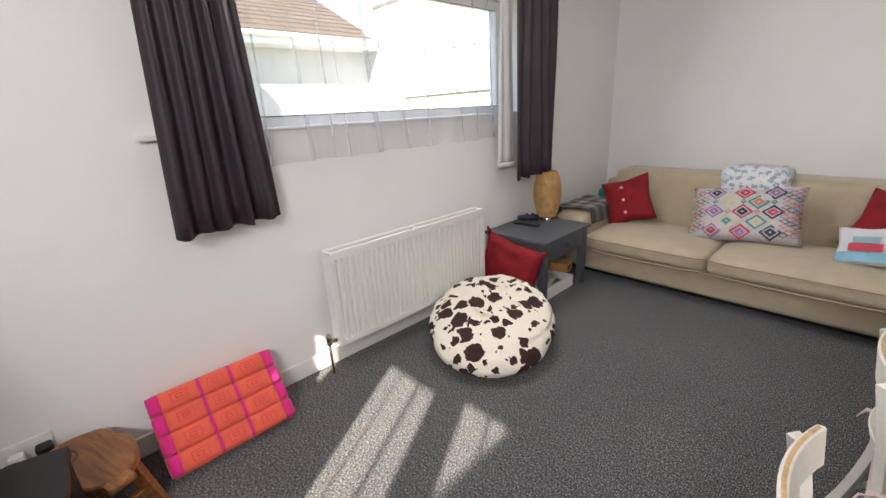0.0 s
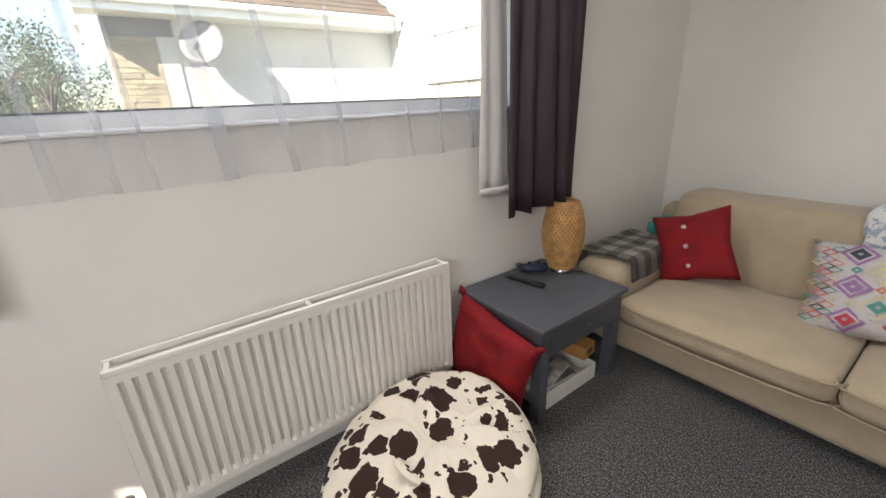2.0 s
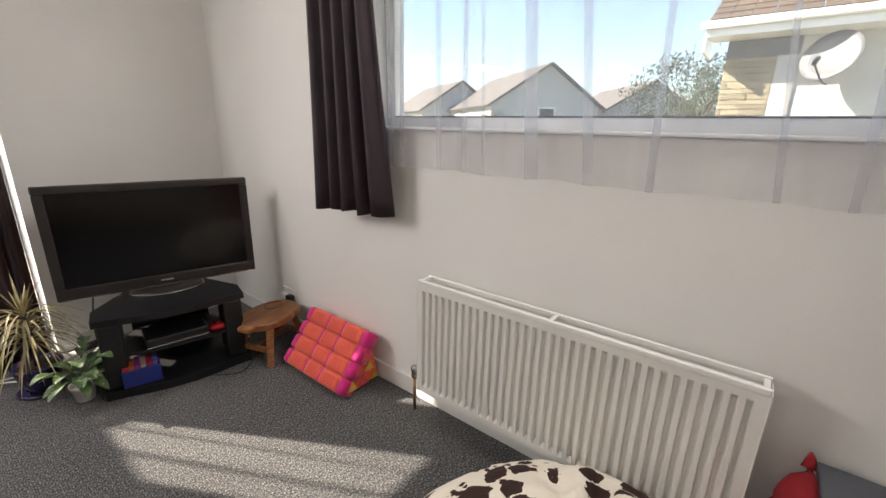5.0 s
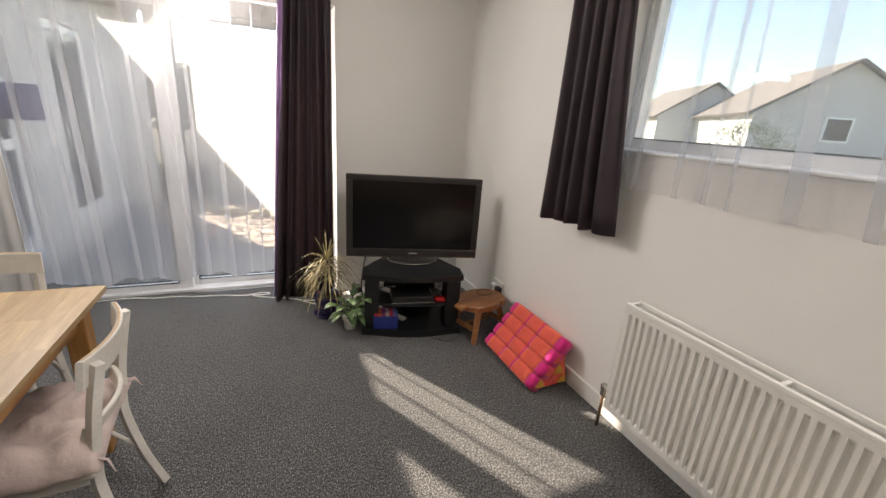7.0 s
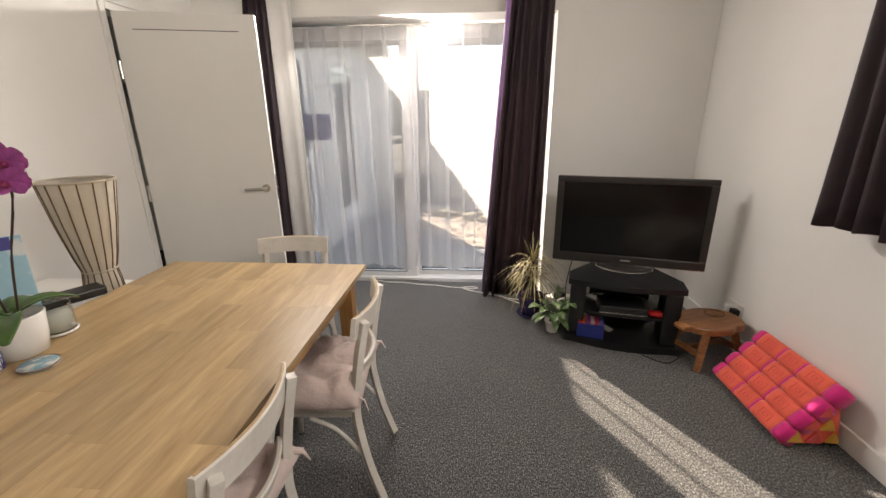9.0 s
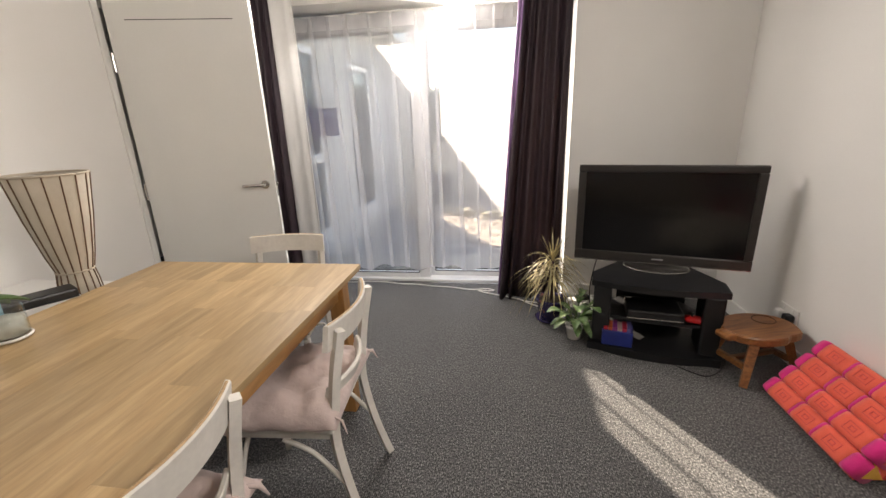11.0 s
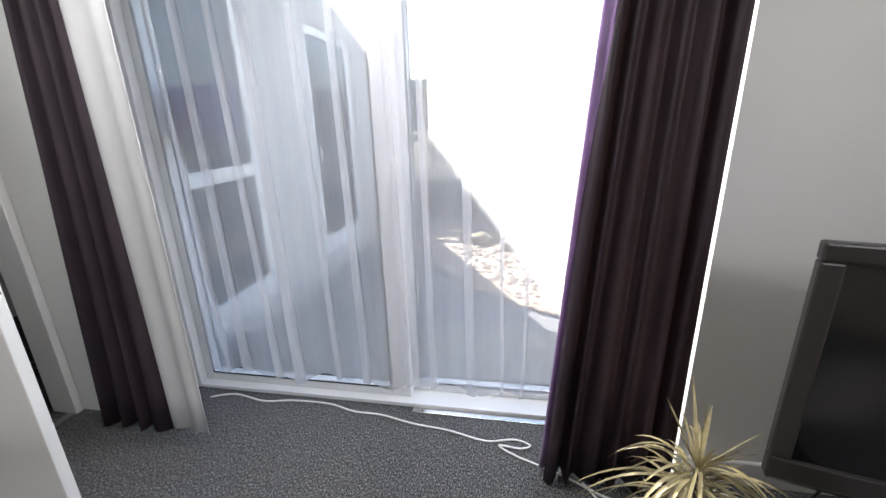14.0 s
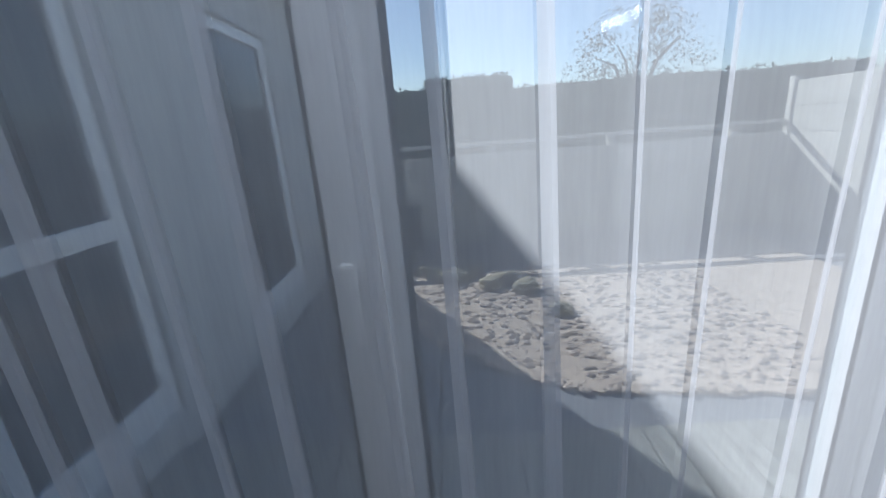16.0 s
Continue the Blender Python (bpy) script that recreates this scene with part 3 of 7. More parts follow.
def net_sheet(a, b, z0, z1, out, pleats, amp, seed=0, rows=14, hem=0.0):
    """Sheer cloth hung nearly flat, with a few narrow overlapping pleats; pleats: (place, drift to the foot, width, depth) along it."""
    bm = bmesh.new()
    A, B, O = Vector((*a, 0)), Vector((*b, 0)), Vector((*out, 0)).normalized()
    L = (B - A).length
    D = (B - A) / L
    pleats = sorted(pleats)
    grid = []
    for j in range(rows + 1):
        v = j / rows
        cols, at = [], 0.0
        for c, drift, w, d in pleats:
            c, w = c + drift * v, w * (0.75 + 0.5 * v)
            for k in range(8):
                cols.append((at + (c - w / 2 - at) * k / 8, 0.0))
            for q, h in ((-0.5, 0.0), (0.0, 0.35), (0.5, 0.55), (0.15, 0.8), (-0.5, 1.0), (0.0, 0.75), (0.5, 0.3)):
                cols.append((c + w * q, h * d))
            at = c + w / 2 + 0.003
        for k in range(9):
            cols.append((at + (L - at) * k / 8, 0.0))
        row = []
        for x, h in cols:
            soft = amp * (0.4 + 0.6 * v) * (math.sin(x * 9.0 + seed) + 0.6 * math.sin(x * 21.0 + 2 * seed + v))
            z = z1 + (z0 - z1) * v + (hem * (math.sin(x * 13.0 + seed) + 0.7 * math.sin(x * 29.0 + seed * 3)) * v ** 5 if hem else 0)
            p = A + D * x + O * (soft + h)
            row.append(bm.verts.new((p.x, p.y, z)))
        grid.append(row)
    for r0, r1 in zip(grid, grid[1:]):
        for i in range(len(r0) - 1):
            bm.faces.new((r0[i], r0[i + 1], r1[i + 1], r1[i]))
    return bm


def thicken(ob, t):
    m = ob.modifiers.new("thickness", "SOLIDIFY")
    m.thickness, m.offset = t, 0
    return ob


def wall_with_hole(name, fixed, f0, f1, s0, s1, h, hole, label, material=None):
    """A thick wall. fixed: 'x' or 'y' is the axis it stands across; hole: (s0, s1, z0, z1) or None."""
    bm = bmesh.new()

    def blk(a, b, z0, z1):
        if b - a > 1e-4 and z1 - z0 > 1e-4:
            box(*((f0, f1, a, b) if fixed == "x" else (a, b, f0, f1)), z0, z1, bm=bm)
    if hole:
        a, b, z0, z1 = hole
        blk(s0, a, 0, h)
        blk(b, s1, 0, h)
        blk(a, b, 0, z0)
        blk(a, b, z1, h)
    else:
        blk(s0, s1, 0, h)
    bmesh.ops.remove_doubles(bm, verts=bm.verts, dist=1e-5)
    return tagged(link_mesh(name, bm, material or WALL), label, "wall", kind="structure")


# ---- the room ----
XW, XL, YD, YS, H = 3.57, -0.29, 0.955, -4.72, 2.55
GY = 1.27
floor = tagged(link_mesh("floor", box(XL - 0.12, XW + 0.001, YS - 0.001, YD + 0.24, -0.06, 0.0), CARPET), "charcoal grey loop pile carpet over the whole room", "floor", kind="structure")
ceiling = tagged(link_mesh("ceiling", box(XL - 0.3, XW + 0.32, YS - 0.3, YD + 0.36, H, H + 0.12), CEIL), "plain white painted ceiling", "ceiling", kind="structure")
wall_with_hole("wall_window", "x", XW, XW + 0.30, YS - 0.3, YD + 0.34, H, (-3.06, -0.62, 1.385, 2.21), "warm white plastered wall with a wide high window")
wall_with_hole("wall_terrace", "y", YD, YD + 0.34, XL, XW, H, (0.12, 2.450, 0.0, 2.19), "warm white plastered wall with sliding patio doors")
wall_with_hole("wall_hall", "x", XL - 0.12, XL, YS - 0.3, YD + 0.34, H, (0.11, 0.93, 0.0, 2.11), "warm white plastered wall with the hall doorway")
wall_with_hole("wall_sofa", "y", YS - 0.3, YS, XL, XW, H, None, "warm white plastered wall behind the sofa")

# skirting boards with a rounded top
def skirting(name, x0, x1, y0, y1):
    return tagged(link_mesh(name, box(x0, x1, y0, y1, 0.0, 0.105, 0.006), GLOSS), "white gloss skirting board", "baseboard", kind="structure")
skirting("baseboard_window", XW - 0.018, XW - 0.001, YS + 0.02, YD - 0.02)
skirting("baseboard_terrace", 2.465, XW - 0.02, YD - 0.018, YD - 0.001)
skirting("baseboard_hall", XL + 0.001, XL + 0.018, YS + 0.02, 0.02)
skirting("baseboard_sofa", XL + 0.02, XW - 0.02, YS + 0.001, YS + 0.018)

# hall beyond the doorway: a dim passage with its own floor, walls and ceiling
tagged(link_mesh("floor_hall", box(-1.9, XL - 0.121, -0.6, 2.0, -0.06, -0.004), mat("hall_dark_floor", (0.03, 0.03, 0.032), 0.5, vary=0.2)), "dark hall floor", "floor", kind="structure")
tagged(link_mesh("wall_hall_back", box(-2.0, -1.9, -0.7, 2.1, 0, H), WALL), "plain hall wall", "wall", kind="structure")
tagged(link_mesh("wall_hall_end", box(-1.9, XL - 0.121, 2.0, 2.1, 0, H), WALL), "plain hall end wall", "wall", kind="structure")
tagged(link_mesh("wall_hall_near", box(-1.9, XL - 0.121, -0.7, -0.6, 0, H), WALL), "plain hall near wall", "wall", kind="structure")
tagged(link_mesh("ceiling_hall", box(-2.0, XL - 0.301, -0.7, 2.1, H, H + 0.1), CEIL), "plain hall ceiling", "ceiling", kind="structure")
coat = thing("coat_rack_boots", "dark shoes on the hall floor", "shoes", (-0.95, 1.35, 0))
part("sole", box(-0.05, 0.05, -0.14, 0.14, -0.004, 0.025, 0.01), SEAL, coat)
part("upper", soft_box(-0.045, 0.045, -0.13, 0.13, 0.02, 0.13, 0.03, 0.02, 5), BLACKP, coat, smooth=True)

# door lining, architrave and open leaf
lining = thing("door_frame", "white gloss door lining and architrave", "door frame", (0, 0, 0), kind="structure")
for y0, y1 in ((0.085, 0.125), (0.915, 0.95)):
    part("jamb", box(XL - 0.13, XL + 0.012, y0, y1, 0, 2.12, 0.003), GLOSS, lining)
part("head", box(XL - 0.13, XL + 0.012, 0.126, 0.914, 2.08, 2.12, 0.003), GLOSS, lining)
part("architrave", box(XL + 0.002, XL + 0.020, 0.03, 0.95, 2.121, 2.18, 0.005), GLOSS, lining)
part("strike_plate", box(XL - 0.06, XL - 0.035, 0.911, 0.914, 0.98, 1.10, 0.001), CHROME, lining, "steel strike plate")
part("threshold_bar", box(XL - 0.03, XL + 0.01, 0.126, 0.914, 0.0005, 0.008, 0.003), CHROME, lining, "metal carpet bar")

LEAF_W, LEAF_A = 0.79, 14.0
leaf = thing("door_1", "pale white flush door standing open into the room", "door", (XL + 0.026, 0.15, 0), LEAF_A, kind="structure")
bm = box(0.0, LEAF_W, -0.02, 0.02, 0.008, 2.07, 0.003)
part("door_leaf", bm, DOORP, leaf)
part("top_rail_groove", box(0.10, LEAF_W - 0.10, -0.0212, -0.0202, 1.972, 1.976), SEAL, leaf)
part("lock_edge", box(LEAF_W, LEAF_W + 0.001, -0.012, 0.012, 0.93, 1.10), CHROME, leaf, "steel latch plate")
part("latch_bolt", box(LEAF_W + 0.001, LEAF_W + 0.012, -0.007, 0.007, 1.005, 1.022, 0.003), CHROME, leaf, "chrome latch bolt")
for z in (0.25, 1.0, 1.75):
    part("hinge", tube([(-0.006, -0.024, z - 0.05), (-0.006, -0.024, z + 0.05)], 0.007, 10), CHROME, leaf, "steel butt hinge")
for s in (-1, 1):
    rose = part("rose", tube([(LEAF_W - 0.062, s * 0.0205, 1.012), (LEAF_W - 0.062, s * 0.030, 1.012)], 0.026, 24), CHROME, leaf, "round chrome rose", smooth=False)
    part("lever", tube(smooth_line([(LEAF_W - 0.062, s * 0.030, 1.012), (LEAF_W - 0.062, s * 0.058, 1.012), (LEAF_W - 0.085, s * 0.066, 1.012), (LEAF_W - 0.19, s * 0.066, 1.010)], 5), 0.0095, 12), CHROME, leaf, "chrome lever handle", smooth=True)

# ---- sliding patio doors in the recess ----
patio = thing("window_patio", "white uPVC sliding patio doors with two tall panes", "patio door", (0, 0, 0), kind="structure")
FX0, FX1, FZ = 0.135, 2.435, 2.175
part("outer_frame", box(FX0, FX0 + 0.055, GY - 0.075, GY + 0.06, 0.0, FZ, 0.004), UPVC, patio)
part("outer_frame", box(FX1 - 0.055, FX1, GY - 0.075, GY + 0.06, 0.0, FZ, 0.004), UPVC, patio)
part("outer_frame", box(FX0 + 0.055, FX1 - 0.055, GY - 0.075, GY + 0.06, FZ - 0.055, FZ, 0.004), UPVC, patio)
part("track_sill", box(FX0 + 0.055, FX1 - 0.055, GY - 0.075, GY + 0.06, 0.0, 0.022, 0.003), UPVC, patio)
part("carpet_bar", box(1.36, FX1 - 0.06, GY - 0.115, GY - 0.08, 0.0, 0.007, 0.002), CHROME, patio, "aluminium threshold strip")


def sash(x0, x1, g0, g1, gz0, gz1, y):
    """One pane in its white frame; g0..g1 and gz0..gz1 are the sight lines of the glass."""
    part("sash_stile", box(x0, g0, y - 0.03, y + 0.03, 0.022, FZ - 0.055, 0.006), UPVC, patio)
    part("sash_stile", box(g1, x1, y - 0.03, y + 0.03, 0.022, FZ - 0.055, 0.006), UPVC, patio)
    part("sash_rail", box(g0, g1, y - 0.03, y + 0.03, 0.022, gz0, 0.006), UPVC, patio)
    part("sash_rail", box(g0, g1, y - 0.03, y + 0.03, gz1, FZ - 0.055, 0.006), UPVC, patio)
    bm = bmesh.new()
    for s in (y - 0.031, y + 0.027):
        box(g0, g0 + 0.007, s, s + 0.004, gz0, gz1, bm=bm)
        box(g1 - 0.007, g1, s, s + 0.004, gz0, gz1, bm=bm)
        box(g0 + 0.007, g1 - 0.007, s, s + 0.004, gz0, gz0 + 0.007, bm=bm)
        box(g0 + 0.007, g1 - 0.007, s, s + 0.004, gz1 - 0.007, gz1, bm=bm)
    part("gasket", bm, SEAL, patio, "black glazing gasket")
    p = part("pane", box(g0 + 0.001, g1 - 0.001, y - 0.003, y + 0.003, gz0 + 0.001, gz1 - 0.001), GLASS, patio, "clear glass pane")
    p.visible_shadow = False


sash(FX0 + 0.056, 1.338, 0.240, 1.240, 0.066, 2.045, GY)
sash(1.296, FX1 - 0.056, 1.372, 2.315, 0.066, 2.045, GY + 0.062)
part("pull_handle", box(1.262, 1.292, GY - 0.062, GY - 0.031, 0.95, 1.12, 0.008), UPVC, patio, "white pull handle")

# ---- the wide window ----
win = thing("window_1", "white uPVC window of one wide pane set high", "window", (0, 0, 0), kind="structure")
WX = 3.80
WY0, WY1, WZ0, WZ1 = -3.055, -0.625, 1.388, 2.205
part("window_frame", box(WX - 0.035, WX + 0.035, WY0, WY1, WZ0, WZ0 + 0.062, 0.005), UPVC, win)
part("window_frame", box(WX - 0.035, WX + 0.035, WY0, WY1, WZ1 - 0.06, WZ1, 0.005), UPVC, win)
part("window_frame", box(WX - 0.035, WX + 0.035, WY0, WY0 + 0.062, WZ0 + 0.062, WZ1 - 0.06, 0.005), UPVC, win)
part("window_frame", box(WX - 0.035, WX + 0.035, WY1 - 0.062, WY1, WZ0 + 0.062, WZ1 - 0.06, 0.005), UPVC, win)
bm = bmesh.new()
box(WX - 0.037, WX - 0.033, WY0 + 0.062, WY1 - 0.062, WZ0 + 0.060, WZ0 + 0.067, bm=bm)
box(WX - 0.037, WX - 0.033, WY0 + 0.062, WY1 - 0.062, WZ1 - 0.067, WZ1 - 0.060, bm=bm)
part("gasket", bm, SEAL, win, "dark glazing gasket")
p = part("pane", box(WX - 0.004, WX + 0.004, WY0 + 0.062, WY1 - 0.062, WZ0 + 0.062, WZ1 - 0.06), GLASS, win, "clear glass pane")
p.visible_shadow = False
tagged(link_mesh("window_sill", box(XW - 0.022, WX - 0.036, WY0 - 0.001, WY1 + 0.001, 1.3865, 1.3995, 0.004), GLOSS), "white gloss window sill board", "window sill", kind="structure")

bt = thing("sill_batten", "white painted batten end beside the curtain", "batten")
part("batten", box(XW - 0.045, XW - 0.001, -0.72, -0.465, 1.380, 1.402, 0.004), GLOSS, bt)

# ---- curtain poles and curtains ----
def pole(name, a, b, rings, label):
    t = thing(name, label, "curtain pole")
    part("rod", tube([a, b], 0.012, 12), CHROME, t, smooth=True)
    for e, f in ((a, b), (b, a)):
        d = (Vector(e) - Vector(f)).normalized()
        part("finial", tube([Vector(e), Vector(e) + d * 0.02, Vector(e) + d * 0.045], [0.014, 0.022, 0.010], 12), CHROME, t, smooth=True)
    return t


pw = pole("curtain_pole", (3.49, -3.42, 2.36), (3.49, -0.22, 2.36), 0, "brushed steel curtain pole above the wide window")
for y in (-3.3, -1.84, -0.32):
    part("bracket", tube([(3.49, y, 2.36), (XW - 0.001, y, 2.36)], 0.008, 8), CHROME, pw)
pp = pole("curtain_pole", (-0.20, 0.885, 2.36), (2.80, 0.885, 2.36), 0, "brushed steel curtain pole above the patio doors")
for x in (-0.12, 1.3, 2.7):
    part("bracket", tube([(x, 0.885, 2.36), (x, YD - 0.001, 2.36)], 0.008, 8), CHROME, pp)


def drape(name, a, b, z0, out, folds, amp, seed, label, **k):
    t = thing(name, label, "curtain", group="aubergine curtains")
    thicken(part("drape", curtain_sheet(a, b, z0, 2.352, out, folds, amp, seed, **k), CURTAIN, t, smooth=True), 0.004)
    return t


drape("curtain", (3.335, -0.500), (3.402, -0.945), 0.992, (-1, 0), 5, 0.032, 3, "short dark aubergine curtain drawn beside the window", gather=0.70, hem=0.006, lean=-0.05)
cr = drape("curtain", (3.375, -2.735), (3.365, -3.225), 0.905, (-1, 0), 4, 0.042, 5, "short dark aubergine curtain gathered beside the lamp table", gather=0.95, hem=0.008)
thicken(part("lining", curtain_sheet((3.490, -2.668), (3.470, -2.85), 0.995, 2.34, (-1, 0), 2, 0.007, 8, gather=0.55), LINING, cr, "pale curtain lining", smooth=True), 0.003)
thicken(part("lining_hem", curtain_sheet((3.484, -2.667), (3.464, -2.85), 0.994, 1.030, (-1, 0), 2, 0.007, 8, rows=2), LINING, cr, "turned pale hem", smooth=True), 0.003)
cd = drape("curtain", (1.955, 0.870), (2.41, 0.870), 0.012, (0, -1), 6, 0.042, 11, "long dark aubergine curtain gathered by the patio doors", gather=0.68, hem=0.01, shift=0.075)
thicken(part("satin_edge", curtain_sheet((1.940, 0.905), (1.975, 0.890), 0.02, 2.34, (0, -1), 1, 0.008, 12, gather=1.0, shift=0.150), EDGING, cd, "purple satin lining edge", smooth=True), 0.003)
cl = drape("curtain", (-0.06, 0.885), (0.34, 0.885), 0.015, (0, -1), 4, 0.040, 14, "long dark aubergine curtain gathered beside the hall door", gather=0.46, hem=0.01, shift=0.11)
thicken(part("lining", curtain_sheet((0.335, 0.865), (0.53, 0.845), 0.05, 2.34, (0, -1), 2, 0.012, 15, gather=0.92), LINING, cl, "pale curtain lining", smooth=True), 0.003)

net = thing("net_curtain", "white sheer net curtain across the wide window", "net curtain", group="net curtains")
FOLDS = [(0.10, 0.03, 0.020, 0.02), (0.21, -0.02, 0.016, 0.02), (0.38, 0.03, 0.022, 0.02), (0.52, 0.02, 0.016, 0.02), (0.575, 0.06, 0.010, 0.015), (0.76, 0.08, 0.040, 0.02), (0.93, 0.12, 0.026, 0.02), (1.21, 0.03, 0.018, 0.02), (1.44, 0.11, 0.014, 0.015), (1.66, 0.04, 0.018, 0.02), (1.82, 0.05, 0.02, 0.02)]
part("voile", net_sheet((3.528, -0.78), (3.528, -2.72), 1.225, 2.26, (-1, 0), FOLDS, 0.005, 2, hem=0.003), NETFINE, net)
part("rod", tube([(3.522, -0.60, 2.265), (3.522, -3.05, 2.265)], 0.005, 8), WHITEP, net)
net2 = thing("net_curtain", "white sheer net curtain with a wavy hem over the patio doors", "net curtain", group="net curtains")
FOLDS = [(0.07, 0.05, 0.020, 0.02), (0.20, 0.03, 0.030, 0.025), (0.34, 0.06, 0.024, 0.025), (0.48, 0.03, 0.034, 0.03), (0.66, 0.05, 0.020, 0.02), (0.83, 0.02, 0.026, 0.025), (1.02, 0.04, 0.018, 0.02), (1.155, 0.02, 0.022, 0.025), (1.315, 0.03, 0.030, 0.025), (1.46, 0.02, 0.012, 0.015), (1.60, -0.03, 0.014, 0.02), (1.80, -0.05, 0.020, 0.02), (1.96, 0.0, 0.030, 0.03)]
part("voile", net_sheet((0.30, 1.165), (2.40, 1.165), 0.145, 2.15, (0, -1), FOLDS, 0.007, 5, hem=0.018), NET, net2)
part("heading_tape", curtain_sheet((0.20, 1.160), (2.40, 1.160), 2.06, 2.165, (0, -1), 13, 0.004, 27, per=10, rows=2), NETHEM, net2, smooth=True)
part("rod", tube([(0.122, 1.165, 2.16), (2.448, 1.165, 2.16)], 0.006, 8), WHITEP, net2)

# ---- radiator ----
rad = thing("radiator", "white double panel radiator under the window", "radiator")
RX, RY0, RY1, RZ0, RZ1 = 3.432, -2.422, -1.150, 0.165, 0.722
bm = bmesh.new()
flutes, prof = 34, []
for i in range(flutes):
    y0 = RY0 + 0.02 + (RY1 - RY0 - 0.04) * i / flutes
    w = (RY1 - RY0 - 0.04) / flutes
    prof += [(y0, 0.0), (y0 + w * 0.22, 0.0), (y0 + w * 0.34, 0.016), (y0 + w * 0.72, 0.016), (y0 + w * 0.84, 0.0)]
prof = [(RY0, 0.0)] + prof + [(RY1, 0.0)]
cols = []
for y, d in prof:
    col = []
    for z, k in ((RZ0, 0), (RZ0 + 0.028, 0), (RZ0 + 0.045, 1), (RZ1 - 0.045, 1), (RZ1 - 0.028, 0), (RZ1, 0)):
        col.append(bm.verts.new((RX + d * k, y, z)))
    cols.append(col)
for a, b in zip(cols, cols[1:]):
    for i in range(5):
        bm.faces.new((a[i], b[i], b[i + 1], a[i + 1]))
front = part("front_panel", bm, RAD, rad, "fluted front panel")
thicken(front, 0.003)
part("back_panel", box(RX + 0.068, RX + 0.078, RY0 + 0.01, RY1 - 0.01, RZ0 + 0.005, RZ1 - 0.012, 0.003), RAD, rad)
part("side_panel", box(RX - 0.003, RX + 0.084, RY0 - 0.004, RY0, RZ0, RZ1 + 0.002, 0.0015), RAD, rad)
part("side_panel", box(RX - 0.003, RX + 0.084, RY1, RY1 + 0.004, RZ0, RZ1 + 0.002, 0.0015), RAD, rad)
part("top_rail", box(RX - 0.004, RX + 0.012, RY0, RY1, RZ1 - 0.004, RZ1 + 0.018, 0.004), RAD, rad)
part("top_rail", box(RX + 0.072, RX + 0.084, RY0, RY1, RZ1 - 0.004, RZ1 + 0.018, 0.004), RAD, rad)
for y in (RY0 + 0.012, -1.78, RY1 - 0.012):
    part("top_bridge", box(RX + 0.012, RX + 0.072, y - 0.008, y + 0.008, RZ1 - 0.001, RZ1 + 0.014, 0.003), RAD, rad)
bm = bmesh.new()
y = RY0 + 0.03
while y < RY1 - 0.03:
    box(RX + 0.016, RX + 0.066, y, y + 0.003, RZ0 + 0.03, RZ1 - 0.012, bm=bm)
    y += 0.0165
part("convector_fins", bm, RAD, rad, "thin convector fins between the panels")
for y in (RY0 + 0.2, RY1 - 0.2):
    part("wall_bracket", box(RX + 0.078, XW - 0.001, y - 0.02, y + 0.02, RZ0 + 0.1, RZ1 - 0.1, 0.002), RAD, rad)
part("valve_body", tube([(RX + 0.04, RY1 + 0.006, 0.20), (RX + 0.04, RY1 + 0.055, 0.20)], 0.012, 12), BRASS, rad, "brass valve body", smooth=True)
part("valve_cap", lathe([(0.010, 0.0), (0.017, 0.006), (0.017, 0.02), (0.015, 0.034), (0.019, 0.040), (0.019, 0.062), (0.012, 0.068)], 16, at=(RX + 0.04, RY1 + 0.055, 0.185)), CHROME, rad, "dark chrome valve cap", smooth=True)
part("pipe", tube([(RX + 0.04, RY1 + 0.055, 0.0), (RX + 0.04, RY1 + 0.055, 0.186)], 0.0078, 12), BRASS, rad, "bare copper pipe", smooth=True)

# ---- wall sockets ----
sock = thing("wall_socket", "white double wall socket above the skirting", "socket")
part("faceplate", box(XW - 0.012, XW - 0.001, 0.075, 0.225, 0.225, 0.312, 0.003), WHITEP, sock)
for y in (0.115, 0.185):
    part("rocker_switch", box(XW - 0.016, XW - 0.012, y - 0.008, y + 0.008, 0.285, 0.303, 0.001), WHITEP, sock)
    bm = bmesh.new()
    for dy, dz in ((0, 0.018), (-0.011, 0.0), (0.011, 0.0)):
        box(XW - 0.0135, XW - 0.012, y + dy - 0.003, y + dy + 0.003, 0.250 + dz - 0.004, 0.250 + dz + 0.004, bm=bm)
    part("pin_slots", bm, SEAL, sock)
plug = thing("plug", "black mains plug in the wall socket", "plug")
part("body", box(XW - 0.058, XW - 0.014, 0.080, 0.132, 0.236, 0.282, 0.010), BLACKP, plug)
part("cord", tube(smooth_line([(XW - 0.04, 0.105, 0.238), (XW - 0.045, 0.11, 0.17), (XW - 0.05, 0.16, 0.06), (XW - 0.08, 0.25, 0.008), (3.36, 0.36, 0.006)], 6), 0.0035, 6), BLACKP, plug, smooth=True)
plug2 = thing("plug", "white mains plug in the wall socket", "plug")
part("body", box(XW - 0.052, XW - 0.014, 0.160, 0.208, 0.236, 0.280, 0.009), WHITEP, plug2)
part("cord", tube(smooth_line([(XW - 0.04, 0.185, 0.238), (XW - 0.05, 0.19, 0.16), (XW - 0.06, 0.24, 0.05), (XW - 0.09, 0.33, 0.008), (3.38, 0.44, 0.006)], 6), 0.003, 6), WHITEP, plug2, smooth=True)

